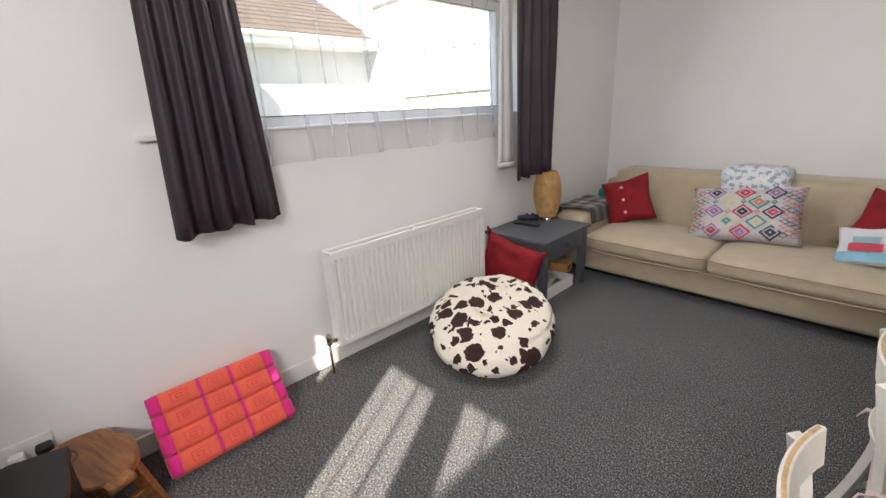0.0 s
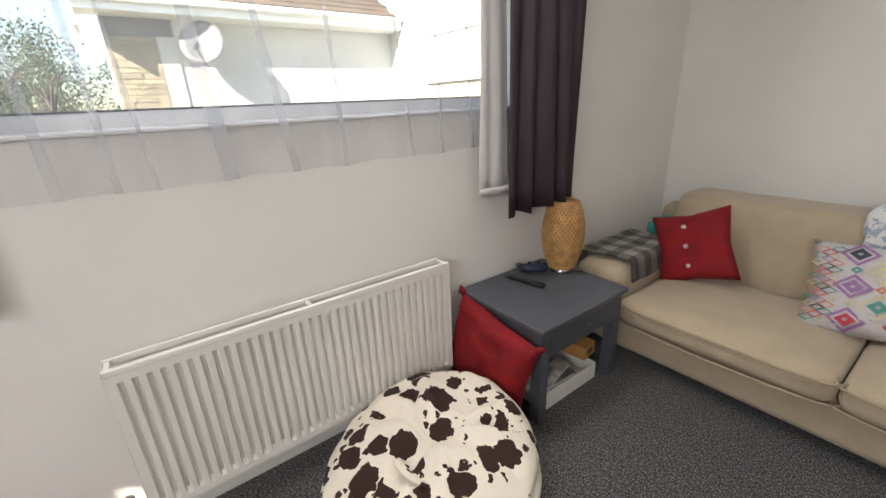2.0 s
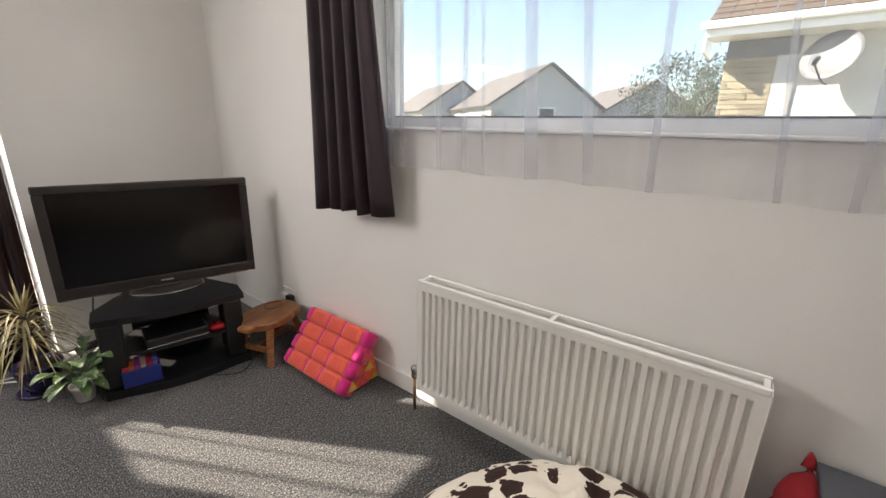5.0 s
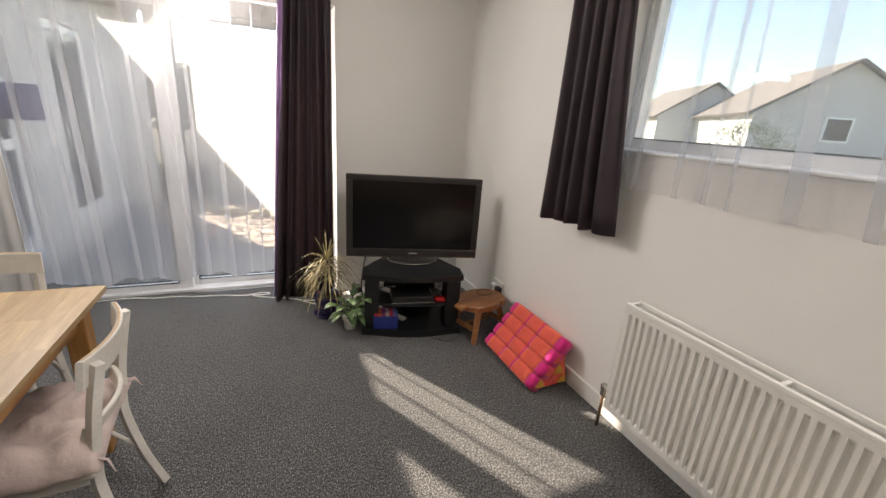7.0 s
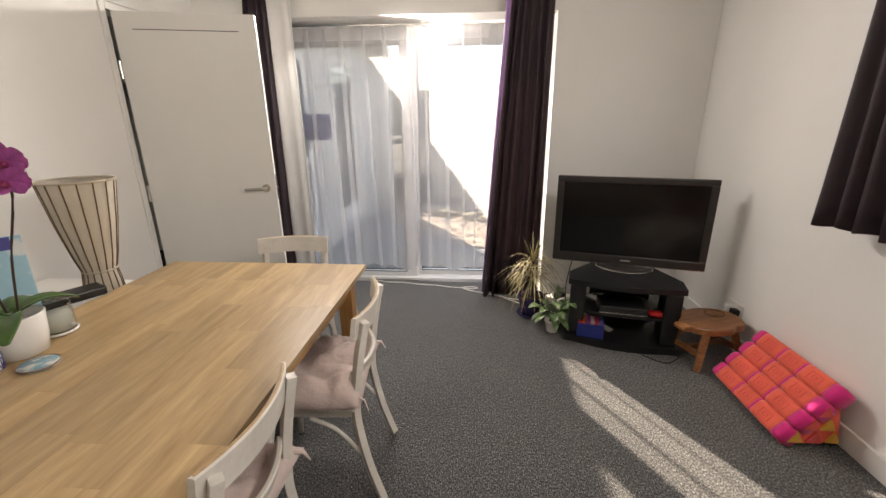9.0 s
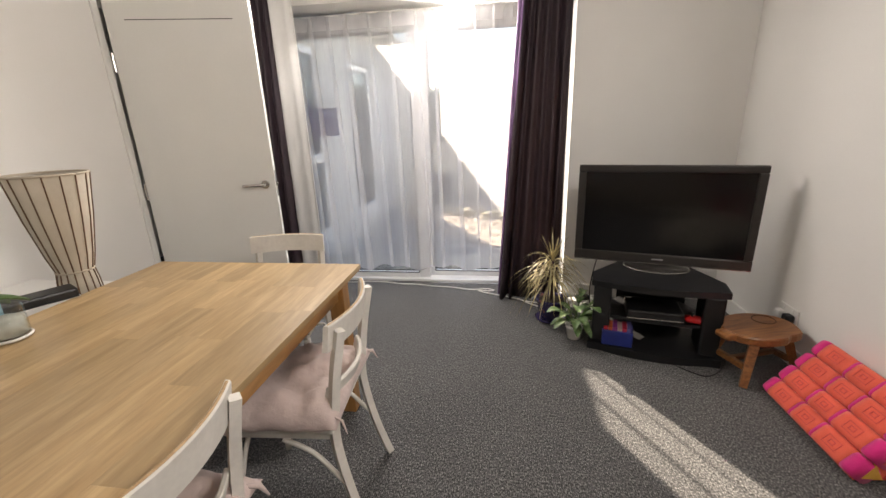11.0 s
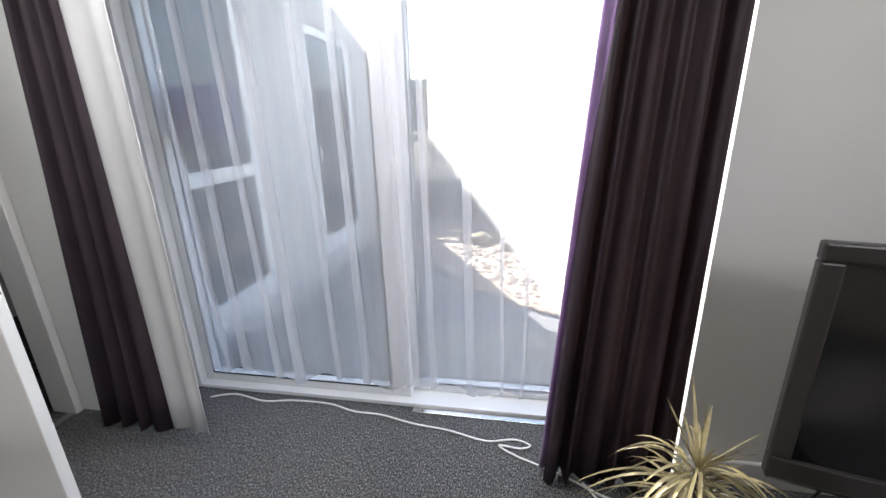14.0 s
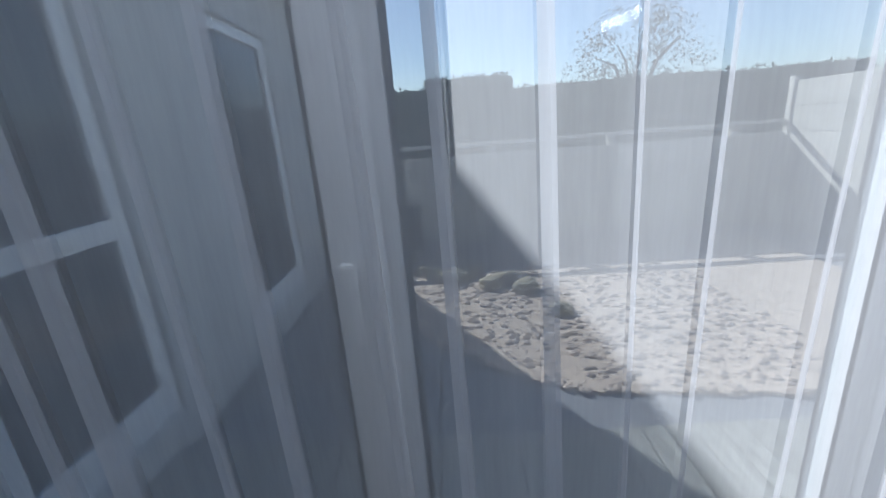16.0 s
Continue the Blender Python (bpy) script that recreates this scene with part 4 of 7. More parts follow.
# ---- sofa ----
sofa = thing("sofa", "large beige fabric sofa with two seat cushions", "sofa")
SX0, SX1 = 0.87, 3.40
part("base", soft_box(SX0 + 0.02, SX1 - 0.02, -4.30, -3.345, 0.072, 0.27, 0.02, 0.0, 6), SOFA, sofa, "fabric covered base", smooth=True)
# inset black block puts the dark shade beneath the raised base into colour
part("skirt_shadow_gap", box(SX0 + 0.05, SX1 - 0.05, -4.25, -3.47, 0.004, 0.078), BLACKP, sofa, "black block standing in for the shade under the sofa")
part("arm", soft_box(3.085, SX1, -4.28, -3.335, 0.10, 0.535, 0.07, 0.02, 8), SOFA, sofa, smooth=True)
part("arm", soft_box(SX0, SX0 + 0.31, -4.28, -3.335, 0.10, 0.535, 0.07, 0.02, 8), SOFA, sofa, smooth=True)
part("seat_cushion", soft_box(2.175, 3.082, -3.98, -3.275, 0.255, 0.395, 0.055, 0.03, 12, 1), SOFA, sofa, smooth=True)
part("seat_cushion", soft_box(1.183, 2.170, -3.98, -3.275, 0.255, 0.395, 0.055, 0.03, 12, 2), SOFA, sofa, smooth=True)
for x0, x1 in ((2.175, 3.082), (1.183, 2.170)):
    for z in (0.270, 0.372):
        part("piping", tube(smooth_line([(x0 + 0.03, -3.34, z), (x0 + 0.035, -3.262 if z > 0.3 else -3.28, z), ((x0 + x1) / 2, -3.25, z), (x1 - 0.035, -3.262 if z > 0.3 else -3.28, z), (x1 - 0.03, -3.34, z)], 5), 0.006, 6), PIPING, sofa, smooth=True)
for k, (x0, x1) in enumerate(((2.13, 3.20), (1.05, 2.125))):
    bm = soft_box(x0, x1, -4.32, -4.02, 0.30, 0.830, 0.06, 0.0, 12, k)
    for v in bm.verts:
        v.co.y -= (v.co.z - 0.30) * 0.16
        v.co.y += 0.025 * math.sin(math.pi * min(1, max(0, (v.co.x - x0) / (x1 - x0)))) * (1 if v.co.y > -4.2 else 0)
    part("back_cushion", bm, SOFA, sofa, smooth=True)
part("back_frame", soft_box(SX0 + 0.03, SX1 - 0.03, -4.50, -4.26, 0.06, 0.70, 0.05, 0.0, 8), SOFA, sofa, smooth=True)

# cushions and throws on the sofa
def loose_cushion(name, label, material, w, h, t, m, seed=0, smooth=True):
    ob = thing(name, label, "cushion")
    ob.matrix_world = m
    c = part("cover", pillow(w, h, t, crease=0.35, seed=seed), material, ob, smooth=smooth)
    return ob


PEARL = mat("pearl_button", (0.65, 0.5, 0.5), 0.3)
redc = loose_cushion("cushion", "crimson cushion with three buttons against the sofa arm", RED, 0.40, 0.41, 0.15, pose(2.94, -3.80, 0.600, 20, 19, 12), 1)
for z in (0.11, 0.0, -0.11):
    part("button", lathe([(0.004, 0), (0.013, 0.003), (0.013, 0.008), (0.006, 0.011)], 14), PEARL, redc, "round pale button", smooth=True).matrix_local = pose(0.02, 0.073 - abs(z) * 0.06, z, -90, 0, 0)
DIA = [mat("print_%d" % i, c, 0.85) for i, c in enumerate(((0.55, 0.06, 0.09), (0.08, 0.30, 0.25), (0.05, 0.06, 0.09), (0.60, 0.24, 0.14), (0.36, 0.18, 0.40), (0.60, 0.55, 0.35)))]
printc = loose_cushion("cushion", "grey cushion printed with bright nested diamonds", patches("pale_lattice_cloth", (0.50, 0.48, 0.475), (0.36, 0.36, 0.37), 38, 0.22, 0.3), 0.70, 0.44, 0.15, pose(2.09, -3.80, 0.590, 32, 6, 2), 2)


def diamond(cx, cz, w, h, material, parent, y, hole=0.55):
    """A flat printed diamond outline."""
    bm = bmesh.new()
    o = [bm.verts.new((cx + a * w, y(cx + a * w, cz + b * h), cz + b * h)) for a, b in ((1, 0), (0, 1), (-1, 0), (0, -1))]
    i = [bm.verts.new((cx + a * w * hole, y(cx + a * w * hole, cz + b * h * hole), cz + b * h * hole)) for a, b in ((1, 0), (0, 1), (-1, 0), (0, -1))]
    for k in range(4):
        bm.faces.new((o[k], o[(k + 1) % 4], i[(k + 1) % 4], i[k]))
    return part("printed_diamond", bm, material, parent)


def pillow_y(w, h, t):
    return lambda x, z: (t / 2) * max(0.0, (1 - (2 * x / w) ** 4) * (1 - (2 * z / h) ** 4)) ** 0.45 * 1.26 + 0.005


def py(x, z):
    """Height of the printed cushion's face, just proud of its cover."""
    u, v = x / 0.35, z / 0.22
    n = noise.noise(Vector((u * 2.2 + 2, v * 2.2, 3.0))) + 0.45 * noise.noise(Vector((u * 7.0 + v * 2 + 2, v * 5.0, 5.0)))
    return 0.075 * max(0.0, (1 - u ** 4) * (1 - v ** 4)) ** 0.45 * (1 + 0.35 * n) + 0.005


for r in range(-2, 3):
    for c in range(-2, 3):
        if (r + c) % 2 == 0:
            cx, cz, m1, m2 = c * 0.088, r * 0.075, DIA[(c * 2 + r * 3) % 6], DIA[(c + r * 2 + 2) % 6]
            diamond(cx, cz, 0.066, 0.056, m1, printc, py, 0.74)
            diamond(cx, cz, 0.036, 0.030, m2, printc, py, 0.30)
        elif abs(r) < 2:
            diamond(c * 0.088, r * 0.075, 0.020, 0.017, DIA[(c * 3 + r) % 6], printc, py, 0.4)
for sg in (-1, 1):
    for r in range(-5, 6):
        for c in range(3):
            cx, cz = sg * (0.245 + 0.030 * c), r * 0.033 + (0.0165 if c % 2 else 0)
            if abs(cz) < 0.18:
                diamond(cx, cz, 0.030, 0.0165, DIA[(r * 2 + c + (3 if sg > 0 else 0)) % 6], printc, py, 0.72)
redc2 = loose_cushion("cushion", "crimson cushion at the far sofa arm", RED, 0.42, 0.40, 0.14, pose(1.31, -3.86, 0.60, 22, -14, -8), 3)
vanc = loose_cushion("cushion", "small white cushion printed with a red camper van", cloth("white_print_cloth", (0.66, 0.67, 0.68), 0.85), 0.30, 0.26, 0.09, pose(1.42, -3.64, 0.520, 33, 10, -10), 4)
vy = pillow_y(0.30, 0.26, 0.09)
bm = bmesh.new()
for x0, x1, z0, z1 in ((-0.075, 0.075, -0.05, 0.0), ):
    n = 6
    for i in range(n):
        a, b = x0 + (x1 - x0) * i / n, x0 + (x1 - x0) * (i + 1) / n
        bm.faces.new([bm.verts.new((q, vy(q, w), w)) for q, w in ((a, z0), (b, z0), (b, z1), (a, z1))])
part("printed_van_body", bm, DIA[0], vanc)
bm = bmesh.new()
n = 6
for i in range(n):
    a, b = -0.06 + 0.12 * i / n, -0.06 + 0.12 * (i + 1) / n
    bm.faces.new([bm.verts.new((q, vy(q, w), w)) for q, w in ((a, 0.004), (b, 0.004), (b, 0.045), (a, 0.045))])
part("printed_van_window", bm, mat("print_pale_blue", (0.30, 0.42, 0.48), 0.8), vanc)
bm = bmesh.new()
for i in range(n):
    a, b = -0.13 + 0.26 * i / n, -0.13 + 0.26 * (i + 1) / n
    bm.faces.new([bm.verts.new((q, vy(q, w), w)) for q, w in ((a, -0.11), (b, -0.11), (b, -0.055), (a, -0.055))])
part("printed_sea", bm, mat("print_sky_blue", (0.22, 0.45, 0.58), 0.8), vanc)

throw = thing("folded_throw", "folded white and blue patterned fleece throw on the sofa back", "blanket", (2.11, -4.17, 0.84))
part("fleece_fold", soft_box(-0.22, 0.22, -0.13, 0.16, -0.10, 0.055, 0.05, 0.02, 8, 5), FLEECE, throw, smooth=True)
part("fleece_front", soft_box(-0.21, 0.20, 0.10, 0.185, -0.22, 0.0, 0.035, 0.0, 8, 6), FLEECE, throw, smooth=True)
part("sherpa_edge", soft_box(-0.20, 0.24, 0.12, 0.205, -0.275, -0.215, 0.028, 0.0, 6, 7), SHERPA, throw, "cream sherpa lining", smooth=True)
part("sherpa_roll", soft_box(-0.24, -0.15, 0.05, 0.20, -0.22, -0.05, 0.04, 0.0, 6, 9), SHERPA, throw, "cream sherpa lining", smooth=True)
blanket = thing("plaid_blanket", "grey checked wool blanket over the sofa arm", "blanket", (3.24, -3.66, 0.563))
bm = bmesh.new()
nx, ny = 24, 18
g = []
for j in range(ny + 1):
    row = []
    for i in range(nx + 1):
        u, v = i / nx, j / ny
        s = (u - 0.5) * 0.56
        over = max(0.0, abs(s) - 0.155)
        x = math.copysign(min(abs(s), 0.155) + over * 0.18, s)
        z = -over * 0.95 + 0.012 * noise.noise(Vector((s * 7, v * 5, 2))) + 0.012
        row.append(bm.verts.new((x, (v - 0.5) * 0.50 + 0.02 * noise.noise(Vector((s * 4, v * 3, 9))), z)))
    g.append(row)
for j in range(ny):
    for i in range(nx):
        bm.faces.new((g[j][i], g[j][i + 1], g[j + 1][i + 1], g[j + 1][i]))
thicken(part("checked_cloth", bm, PLAID, blanket, smooth=True), 0.016)
teal = thing("teal_cloth", "folded teal cloth lying behind the blanket", "cloth", (3.20, -4.06, 0.60))
part("folded_cloth", soft_box(-0.13, 0.10, -0.12, 0.12, -0.035, 0.05, 0.03, 0.015, 7, 3), TEAL, teal, smooth=True)

# ---- lamp table, its lamp and what lies on and under it ----
ct = thing("side_table", "slate blue painted side table with a drawer", "side table")
TX0, TX1, TY0, TY1 = 2.985, 3.548, -3.225, -2.565
part("tabletop", box(TX0, TX1, TY0, TY1, 0.488, 0.512, 0.005), SLATE, ct)
for x in (TX0 + 0.02, TX1 - 0.075):
    for y in (TY0 + 0.02, TY1 - 0.075):
        part("leg", box(x, x + 0.055, y, y + 0.055, 0.0, 0.488, 0.003), SLATE, ct)
part("apron", box(TX0 + 0.075, TX1 - 0.075, TY1 - 0.045, TY1 - 0.027, 0.335, 0.488, 0.002), SLATE, ct)
part("apron", box(TX0 + 0.075, TX1 - 0.075, TY0 + 0.027, TY0 + 0.045, 0.335, 0.488, 0.002), SLATE, ct)
part("apron", box(TX1 - 0.045, TX1 - 0.027, TY0 + 0.075, TY1 - 0.075, 0.335, 0.488, 0.002), SLATE, ct)
part("drawer_rail", box(TX0 + 0.03, TX0 + 0.05, TY0 + 0.075, TY1 - 0.075, 0.335, 0.352, 0.002), SLATE, ct)
dr = part("drawer_front", box(TX0 + 0.022, TX0 + 0.042, TY0 + 0.079, TY1 - 0.079, 0.355, 0.483, 0.004), SLATE, ct)
part("knob", lathe([(0.006, 0), (0.007, 0.010), (0.015, 0.016), (0.016, 0.024), (0.010, 0.030)], 16), SLATE, dr, smooth=True).matrix_local = pose(TX0 + 0.022, (TY0 + TY1) / 2, 0.42, 0, -90, 0)
lamp = thing("table_lamp", "egg shaped woven bamboo table lamp, unlit", "lamp", (3.355, -3.155, 0.512))
part("foot", lathe([(0.055, 0), (0.057, 0.004), (0.050, 0.022), (0.046, 0.026)], 28), CHROME, lamp, "silver metal foot", smooth=True)
eg = [(0.050 + 0.058 * math.sin(math.pi * (0.08 + 0.80 * i / 24)) ** 0.85, 0.026 + 0.375 * i / 24) for i in range(25)]
part("inner_shade", lathe([(r * 0.955, z) for r, z in eg], 32), mat("paper_lining", (0.30, 0.15, 0.05), 0.8), lamp, "amber inner lining", smooth=True)
def egg_radius(t):
    return 0.050 + 0.062 * math.sin(math.pi * (0.08 + 0.80 * t)) ** 0.85


bm = bmesh.new()
for way in (-1, 1):
    for k in range(30):
        side0, side1 = [], []
        for i in range(33):
            t = i / 32
            a = 2 * math.pi * k / 30 + way * t * 2.6
            r, z = egg_radius(t) + (0.0012 if (i + k) % 2 == (way > 0) else -0.0008), 0.028 + 0.372 * t
            side0.append(bm.verts.new((r * math.cos(a - 0.034), r * math.sin(a - 0.034), z)))
            side1.append(bm.verts.new((r * math.cos(a + 0.034), r * math.sin(a + 0.034), z)))
        for i in range(32):
            bm.faces.new((side0[i], side1[i], side1[i + 1], side0[i + 1]))
for k in range(34):
    t = (k + 0.5) / 34
    r, z = egg_radius(t) + 0.0022, 0.028 + 0.372 * t
    lo = [bm.verts.new((r * math.cos(2 * math.pi * q / 48), r * math.sin(2 * math.pi * q / 48), z - 0.0024)) for q in range(48)]
    hi = [bm.verts.new((r * math.cos(2 * math.pi * q / 48), r * math.sin(2 * math.pi * q / 48), z + 0.0024)) for q in range(48)]
    for q in range(48):
        bm.faces.new((lo[q], lo[(q + 1) % 48], hi[(q + 1) % 48], hi[q]))
ws = thicken(part("woven_shell", bm, WICKER, lamp, "woven bamboo strips"), 0.0012)
ws["kind"] = "stuff"
part("top_ring", tube([(0.066 * math.cos(2 * math.pi * i / 30), 0.066 * math.sin(2 * math.pi * i / 30), 0.402) for i in range(31)], 0.004, 6), WICKER, lamp, smooth=True)
rem = thing("remote_control", "black television remote control on the side table", "remote control", (3.375, -2.885, 0.5125), 98)
part("body", soft_box(-0.022, 0.022, -0.115, 0.115, 0.0, 0.022, 0.010, 0.0, 6), BLACKP, rem, smooth=True)
bm = bmesh.new()
for i in range(7):
    for j in (-0.011, 0.0, 0.011):
        box(j - 0.0035, j + 0.0035, -0.08 + i * 0.021, -0.073 + i * 0.021, 0.0215, 0.0238, bm=bm)
part("buttons", bm, mat("grey_rubber_keys", (0.10, 0.10, 0.11), 0.6), rem, "small grey keys")
pad = thing("game_controller", "dark blue game controller on the side table", "controller", (3.425, -3.015, 0.5125), 55)
part("body", soft_box(-0.065, 0.065, -0.028, 0.032, 0.012, 0.048, 0.02, 0.004, 6), mat("navy_plastic", (0.018, 0.024, 0.06), 0.4), pad, smooth=True)
for s in (-1, 1):
    part("grip", tube([(s * 0.052, 0.0, 0.03), (s * 0.066, -0.04, 0.024), (s * 0.074, -0.085, 0.018)], [0.024, 0.021, 0.014], 12), mat("navy_grip", (0.018, 0.024, 0.06), 0.45), pad, smooth=True)
    part("thumbstick", lathe([(0.006, 0), (0.006, 0.008), (0.012, 0.010), (0.012, 0.014)], 14, at=(s * 0.026, -0.012, 0.047)), BLACKP, pad, smooth=True)
tray = thing("magazine_box", "low white box of magazines under the side table", "box", (3.10, -2.90, 0.0))
part("box_wall", box(-0.055, -0.048, -0.19, 0.23, 0.001, 0.095, 0.002), WHITEP, tray)
part("box_wall", box(0.30, 0.307, -0.19, 0.23, 0.001, 0.095, 0.002), WHITEP, tray)
part("box_wall", box(-0.048, 0.30, -0.19, -0.183, 0.001, 0.095, 0.002), WHITEP, tray)
part("box_wall", box(-0.048, 0.30, 0.223, 0.23, 0.001, 0.095, 0.002), WHITEP, tray)
part("box_floor", box(-0.048, 0.30, -0.183, 0.223, 0.001, 0.008), WHITEP, tray)
for i, (c, a) in enumerate((((0.55, 0.53, 0.5), 4), ((0.30, 0.35, 0.12), -6), ((0.5, 0.5, 0.52), 9), ((0.12, 0.12, 0.13), -3), ((0.6, 0.58, 0.52), 14))):
    mg = thing("magazine", "worn magazine lying in the white box", "magazine", (3.20, -2.85 + 0.02 * i, 0.012 + 0.022 * i), a, group="magazines under the table")
    part("pages", box(-0.13, 0.11, -0.15, 0.15, 0, 0.018, 0.002), mat("page_edges", (0.60, 0.58, 0.53), 0.8), mg)
    part("cover", box(-0.131, 0.111, -0.151, 0.151, 0.018, 0.0195), mat("cover_print", c, 0.35, vary=0.5, scale=18), mg)
wb = thing("wooden_box", "small tan wooden box under the side table", "box", (3.13, -3.055, 0.128), 8)
part("carcass", box(-0.06, 0.10, -0.055, 0.055, 0, 0.075, 0.003), wood("tan_ply", (0.36, 0.17, 0.05), (0.55, 0.30, 0.11), 3, 0.5), wb)
part("label_square", box(-0.0615, -0.0605, -0.03, 0.03, 0.02, 0.055), mat("dark_print", (0.16, 0.07, 0.03), 0.6), wb)

# ---- red floor cushion between radiator and table ----
fc = thing("floor_cushion", "large crimson velvet cushion propped on edge by the radiator", "cushion")
fc.matrix_world = pose(3.265, -2.515, 0.262, 6, 4, 1) @ pose(0, 0, 0, 0, -14, 0)
part("cover", pillow(0.52, 0.47, 0.13, crease=0.4, seed=7, pinch=0.10), RED, fc, smooth=True)
part("corner_tuft", tube([(0.25, 0, 0.225), (0.27, 0, 0.245), (0.275, 0.005, 0.26)], [0.018, 0.012, 0.004], 8), RED, fc, smooth=True)
part("corner_tuft", tube([(-0.25, 0, 0.225), (-0.27, 0, 0.245), (-0.275, 0.005, 0.26)], [0.018, 0.012, 0.004], 8), RED, fc, smooth=True)

# ---- cow print bean bag ----
bag = thing("bean_bag", "cow print bean bag slumped against the radiator", "bean bag", (2.878, -1.801, 0.0))
bm = bmesh.new()
bmesh.ops.create_uvsphere(bm, u_segments=72, v_segments=48, radius=1.0)
SLUMP = Vector((0.250, -0.365, 0))
PINCH = Vector((-0.18, 0.22, 0.95)).normalized()
for v in bm.verts:
    n = v.co.normalized()
    flat = max(0.0, 1 - n.z * n.z) ** 0.4
    way = Vector((n.x, n.y, 0))
    way = way / way.length if way.length > 1e-5 else way
    k = (n.z + 1) / 2
    near = (n - PINCH).length
    ang = math.atan2((n - PINCH).y, (n - PINCH).x)
    fold = 0.026 * math.sin(7 * ang + 2.2 * math.sin(3 * ang)) * math.exp(-((near - 0.42) / 0.33) ** 2) - 0.040 * math.exp(-(near / 0.16) ** 2)
    seam = -0.012 * math.exp(-((n.z - 0.10 - 0.12 * math.sin(2 * ang)) / 0.05) ** 2)
    r = 0.398 * flat * (1 + 0.03 * noise.noise(n * 1.6 + Vector((3, 1, 0))) + 0.022 * noise.noise(n * 4.2)) + seam
    z = 0.300 * k + max(0.0, n.z) * (fold + 0.020 * noise.noise(n * 3.2) + 0.010 * noise.noise(n * 7.0))
    v.co = way * r + SLUMP * k + Vector((0, 0, max(0.002, z)))
part("cover", bm, COW, bag, smooth=True)
part("handle_loop", tube(smooth_line([(0.02, -0.09, 0.245), (0.05, -0.06, 0.272), (0.10, -0.05, 0.282), (0.15, -0.06, 0.276), (0.18, -0.10, 0.255)], 5), 0.014, 8, flat=0.35), COW, bag, smooth=True)

# ---- orange and pink triangular cushion ----
tri_c = thing("triangle_cushion", "orange and pink stuffed triangular floor cushion by the wall", "cushion", (0, 0, 0))
CY0, CY1 = -0.765, -0.225
foot_a, ridge, foot_b = Vector((3.262, 0, 0.035)), Vector((3.492, 0, 0.315)), Vector((3.535, 0, 0.03))
tiers = 4
step = (ridge - foot_a) / tiers
nrm = Vector((-step.z, 0, step.x)).normalized()
for i in range(tiers):
    c = foot_a + step * (i + 0.5) - nrm * 0.03
    L = step.length * 0.512
    for y0, y1, m, nm in ((CY0, CY0 + 0.046, PINK, "pink_end"), (CY0 + 0.046, CY0 + 0.196, ORANGE, "orange_panel"), (CY0 + 0.196, CY0 + 0.210, PINK, "pink_stripe"), (CY0 + 0.210, CY0 + 0.330, ORANGE, "orange_panel"), (CY0 + 0.330, CY0 + 0.344, PINK, "pink_stripe"), (CY0 + 0.344, CY1 - 0.046, ORANGE, "orange_panel"), (CY1 - 0.046, CY1, PINK, "pink_end")):
        bm = bmesh.new()
        rings = []
        ny = max(2, int((y1 - y0) / 0.02))
        for j in range(ny + 1):
            y = y0 + (y1 - y0) * j / ny
            e = min(1.0, (y - CY0) / 0.03, (CY1 - y) / 0.03)
            e = 0.90 + 0.10 * max(0.0, e) ** 0.5
            ring = []
            for k in range(14):
                a = 2 * math.pi * k / 14
                q = c + step.normalized() * (L * e * math.copysign(abs(math.cos(a)) ** 0.42, math.cos(a))) + nrm * (0.046 * e * math.copysign(abs(math.sin(a)) ** 0.55, math.sin(a)))
                ring.append(bm.verts.new((q.x, y, q.z)))
            rings.append(ring)
        for a, b in zip(rings, rings[1:]):
            for k in range(14):
                bm.faces.new((a[k], a[(k + 1) % 14], b[(k + 1) % 14], b[k]))
        bm.faces.new(rings[0])
        bm.faces.new(rings[-1])
        part(nm, bm, m, tri_c, smooth=True)
        if nm == "orange_panel":
            yc, w = (y0 + y1) / 2, 0.032
            q = c + nrm * 0.0468
            bm = bmesh.new()
            for dy in (-w, w):
                box(-0.022, 0.022, dy - 0.0015, dy + 0.0015, -0.0006, 0.0006, bm=bm)
            for dx in (-0.020, 0.020):
                box(dx - 0.0015, dx + 0.0015, -w, w, -0.0006, 0.0006, bm=bm)
            box(-0.007, 0.007, -0.014, -0.010, -0.0006, 0.0006, bm=bm)
            box(-0.007, 0.007, 0.010, 0.014, -0.0006, 0.0006, bm=bm)
            box(-0.010, -0.006, -0.014, 0.014, -0.0006, 0.0006, bm=bm)
            box(0.006, 0.010, -0.014, 0.014, -0.0006, 0.0006, bm=bm)
            mo = part("woven_motif", bm, DKRED, tri_c)
            mo.matrix_local = Matrix.Translation((q.x, yc, q.z)) @ Matrix((( step.normalized().x, 0, nrm.x, 0), (0, 1, 0, 0), (step.normalized().z, 0, nrm.z, 0), (0, 0, 0, 1)))
bm = bmesh.new()
for (a, b, c3) in ((foot_a, ridge, foot_b),):
    rings = []
    for y in (CY0 + 0.012, CY0 + 0.03, CY1 - 0.03, CY1 - 0.012):
        rings.append([bm.verts.new((p.x, y, p.z)) for p in (a + Vector((0.03, 0, -0.03)), b - Vector((0.01, 0, 0.03)), c3 + Vector((0.0, 0, 0.0)))])
    for r0, r1 in zip(rings, rings[1:]):
        for k in range(3):
            bm.faces.new((r0[k], r0[(k + 1) % 3], r1[(k + 1) % 3], r1[k]))
    bm.faces.new(rings[0])
    bm.faces.new(rings[-1])
part("filled_core", bm, ORANGE, tri_c)
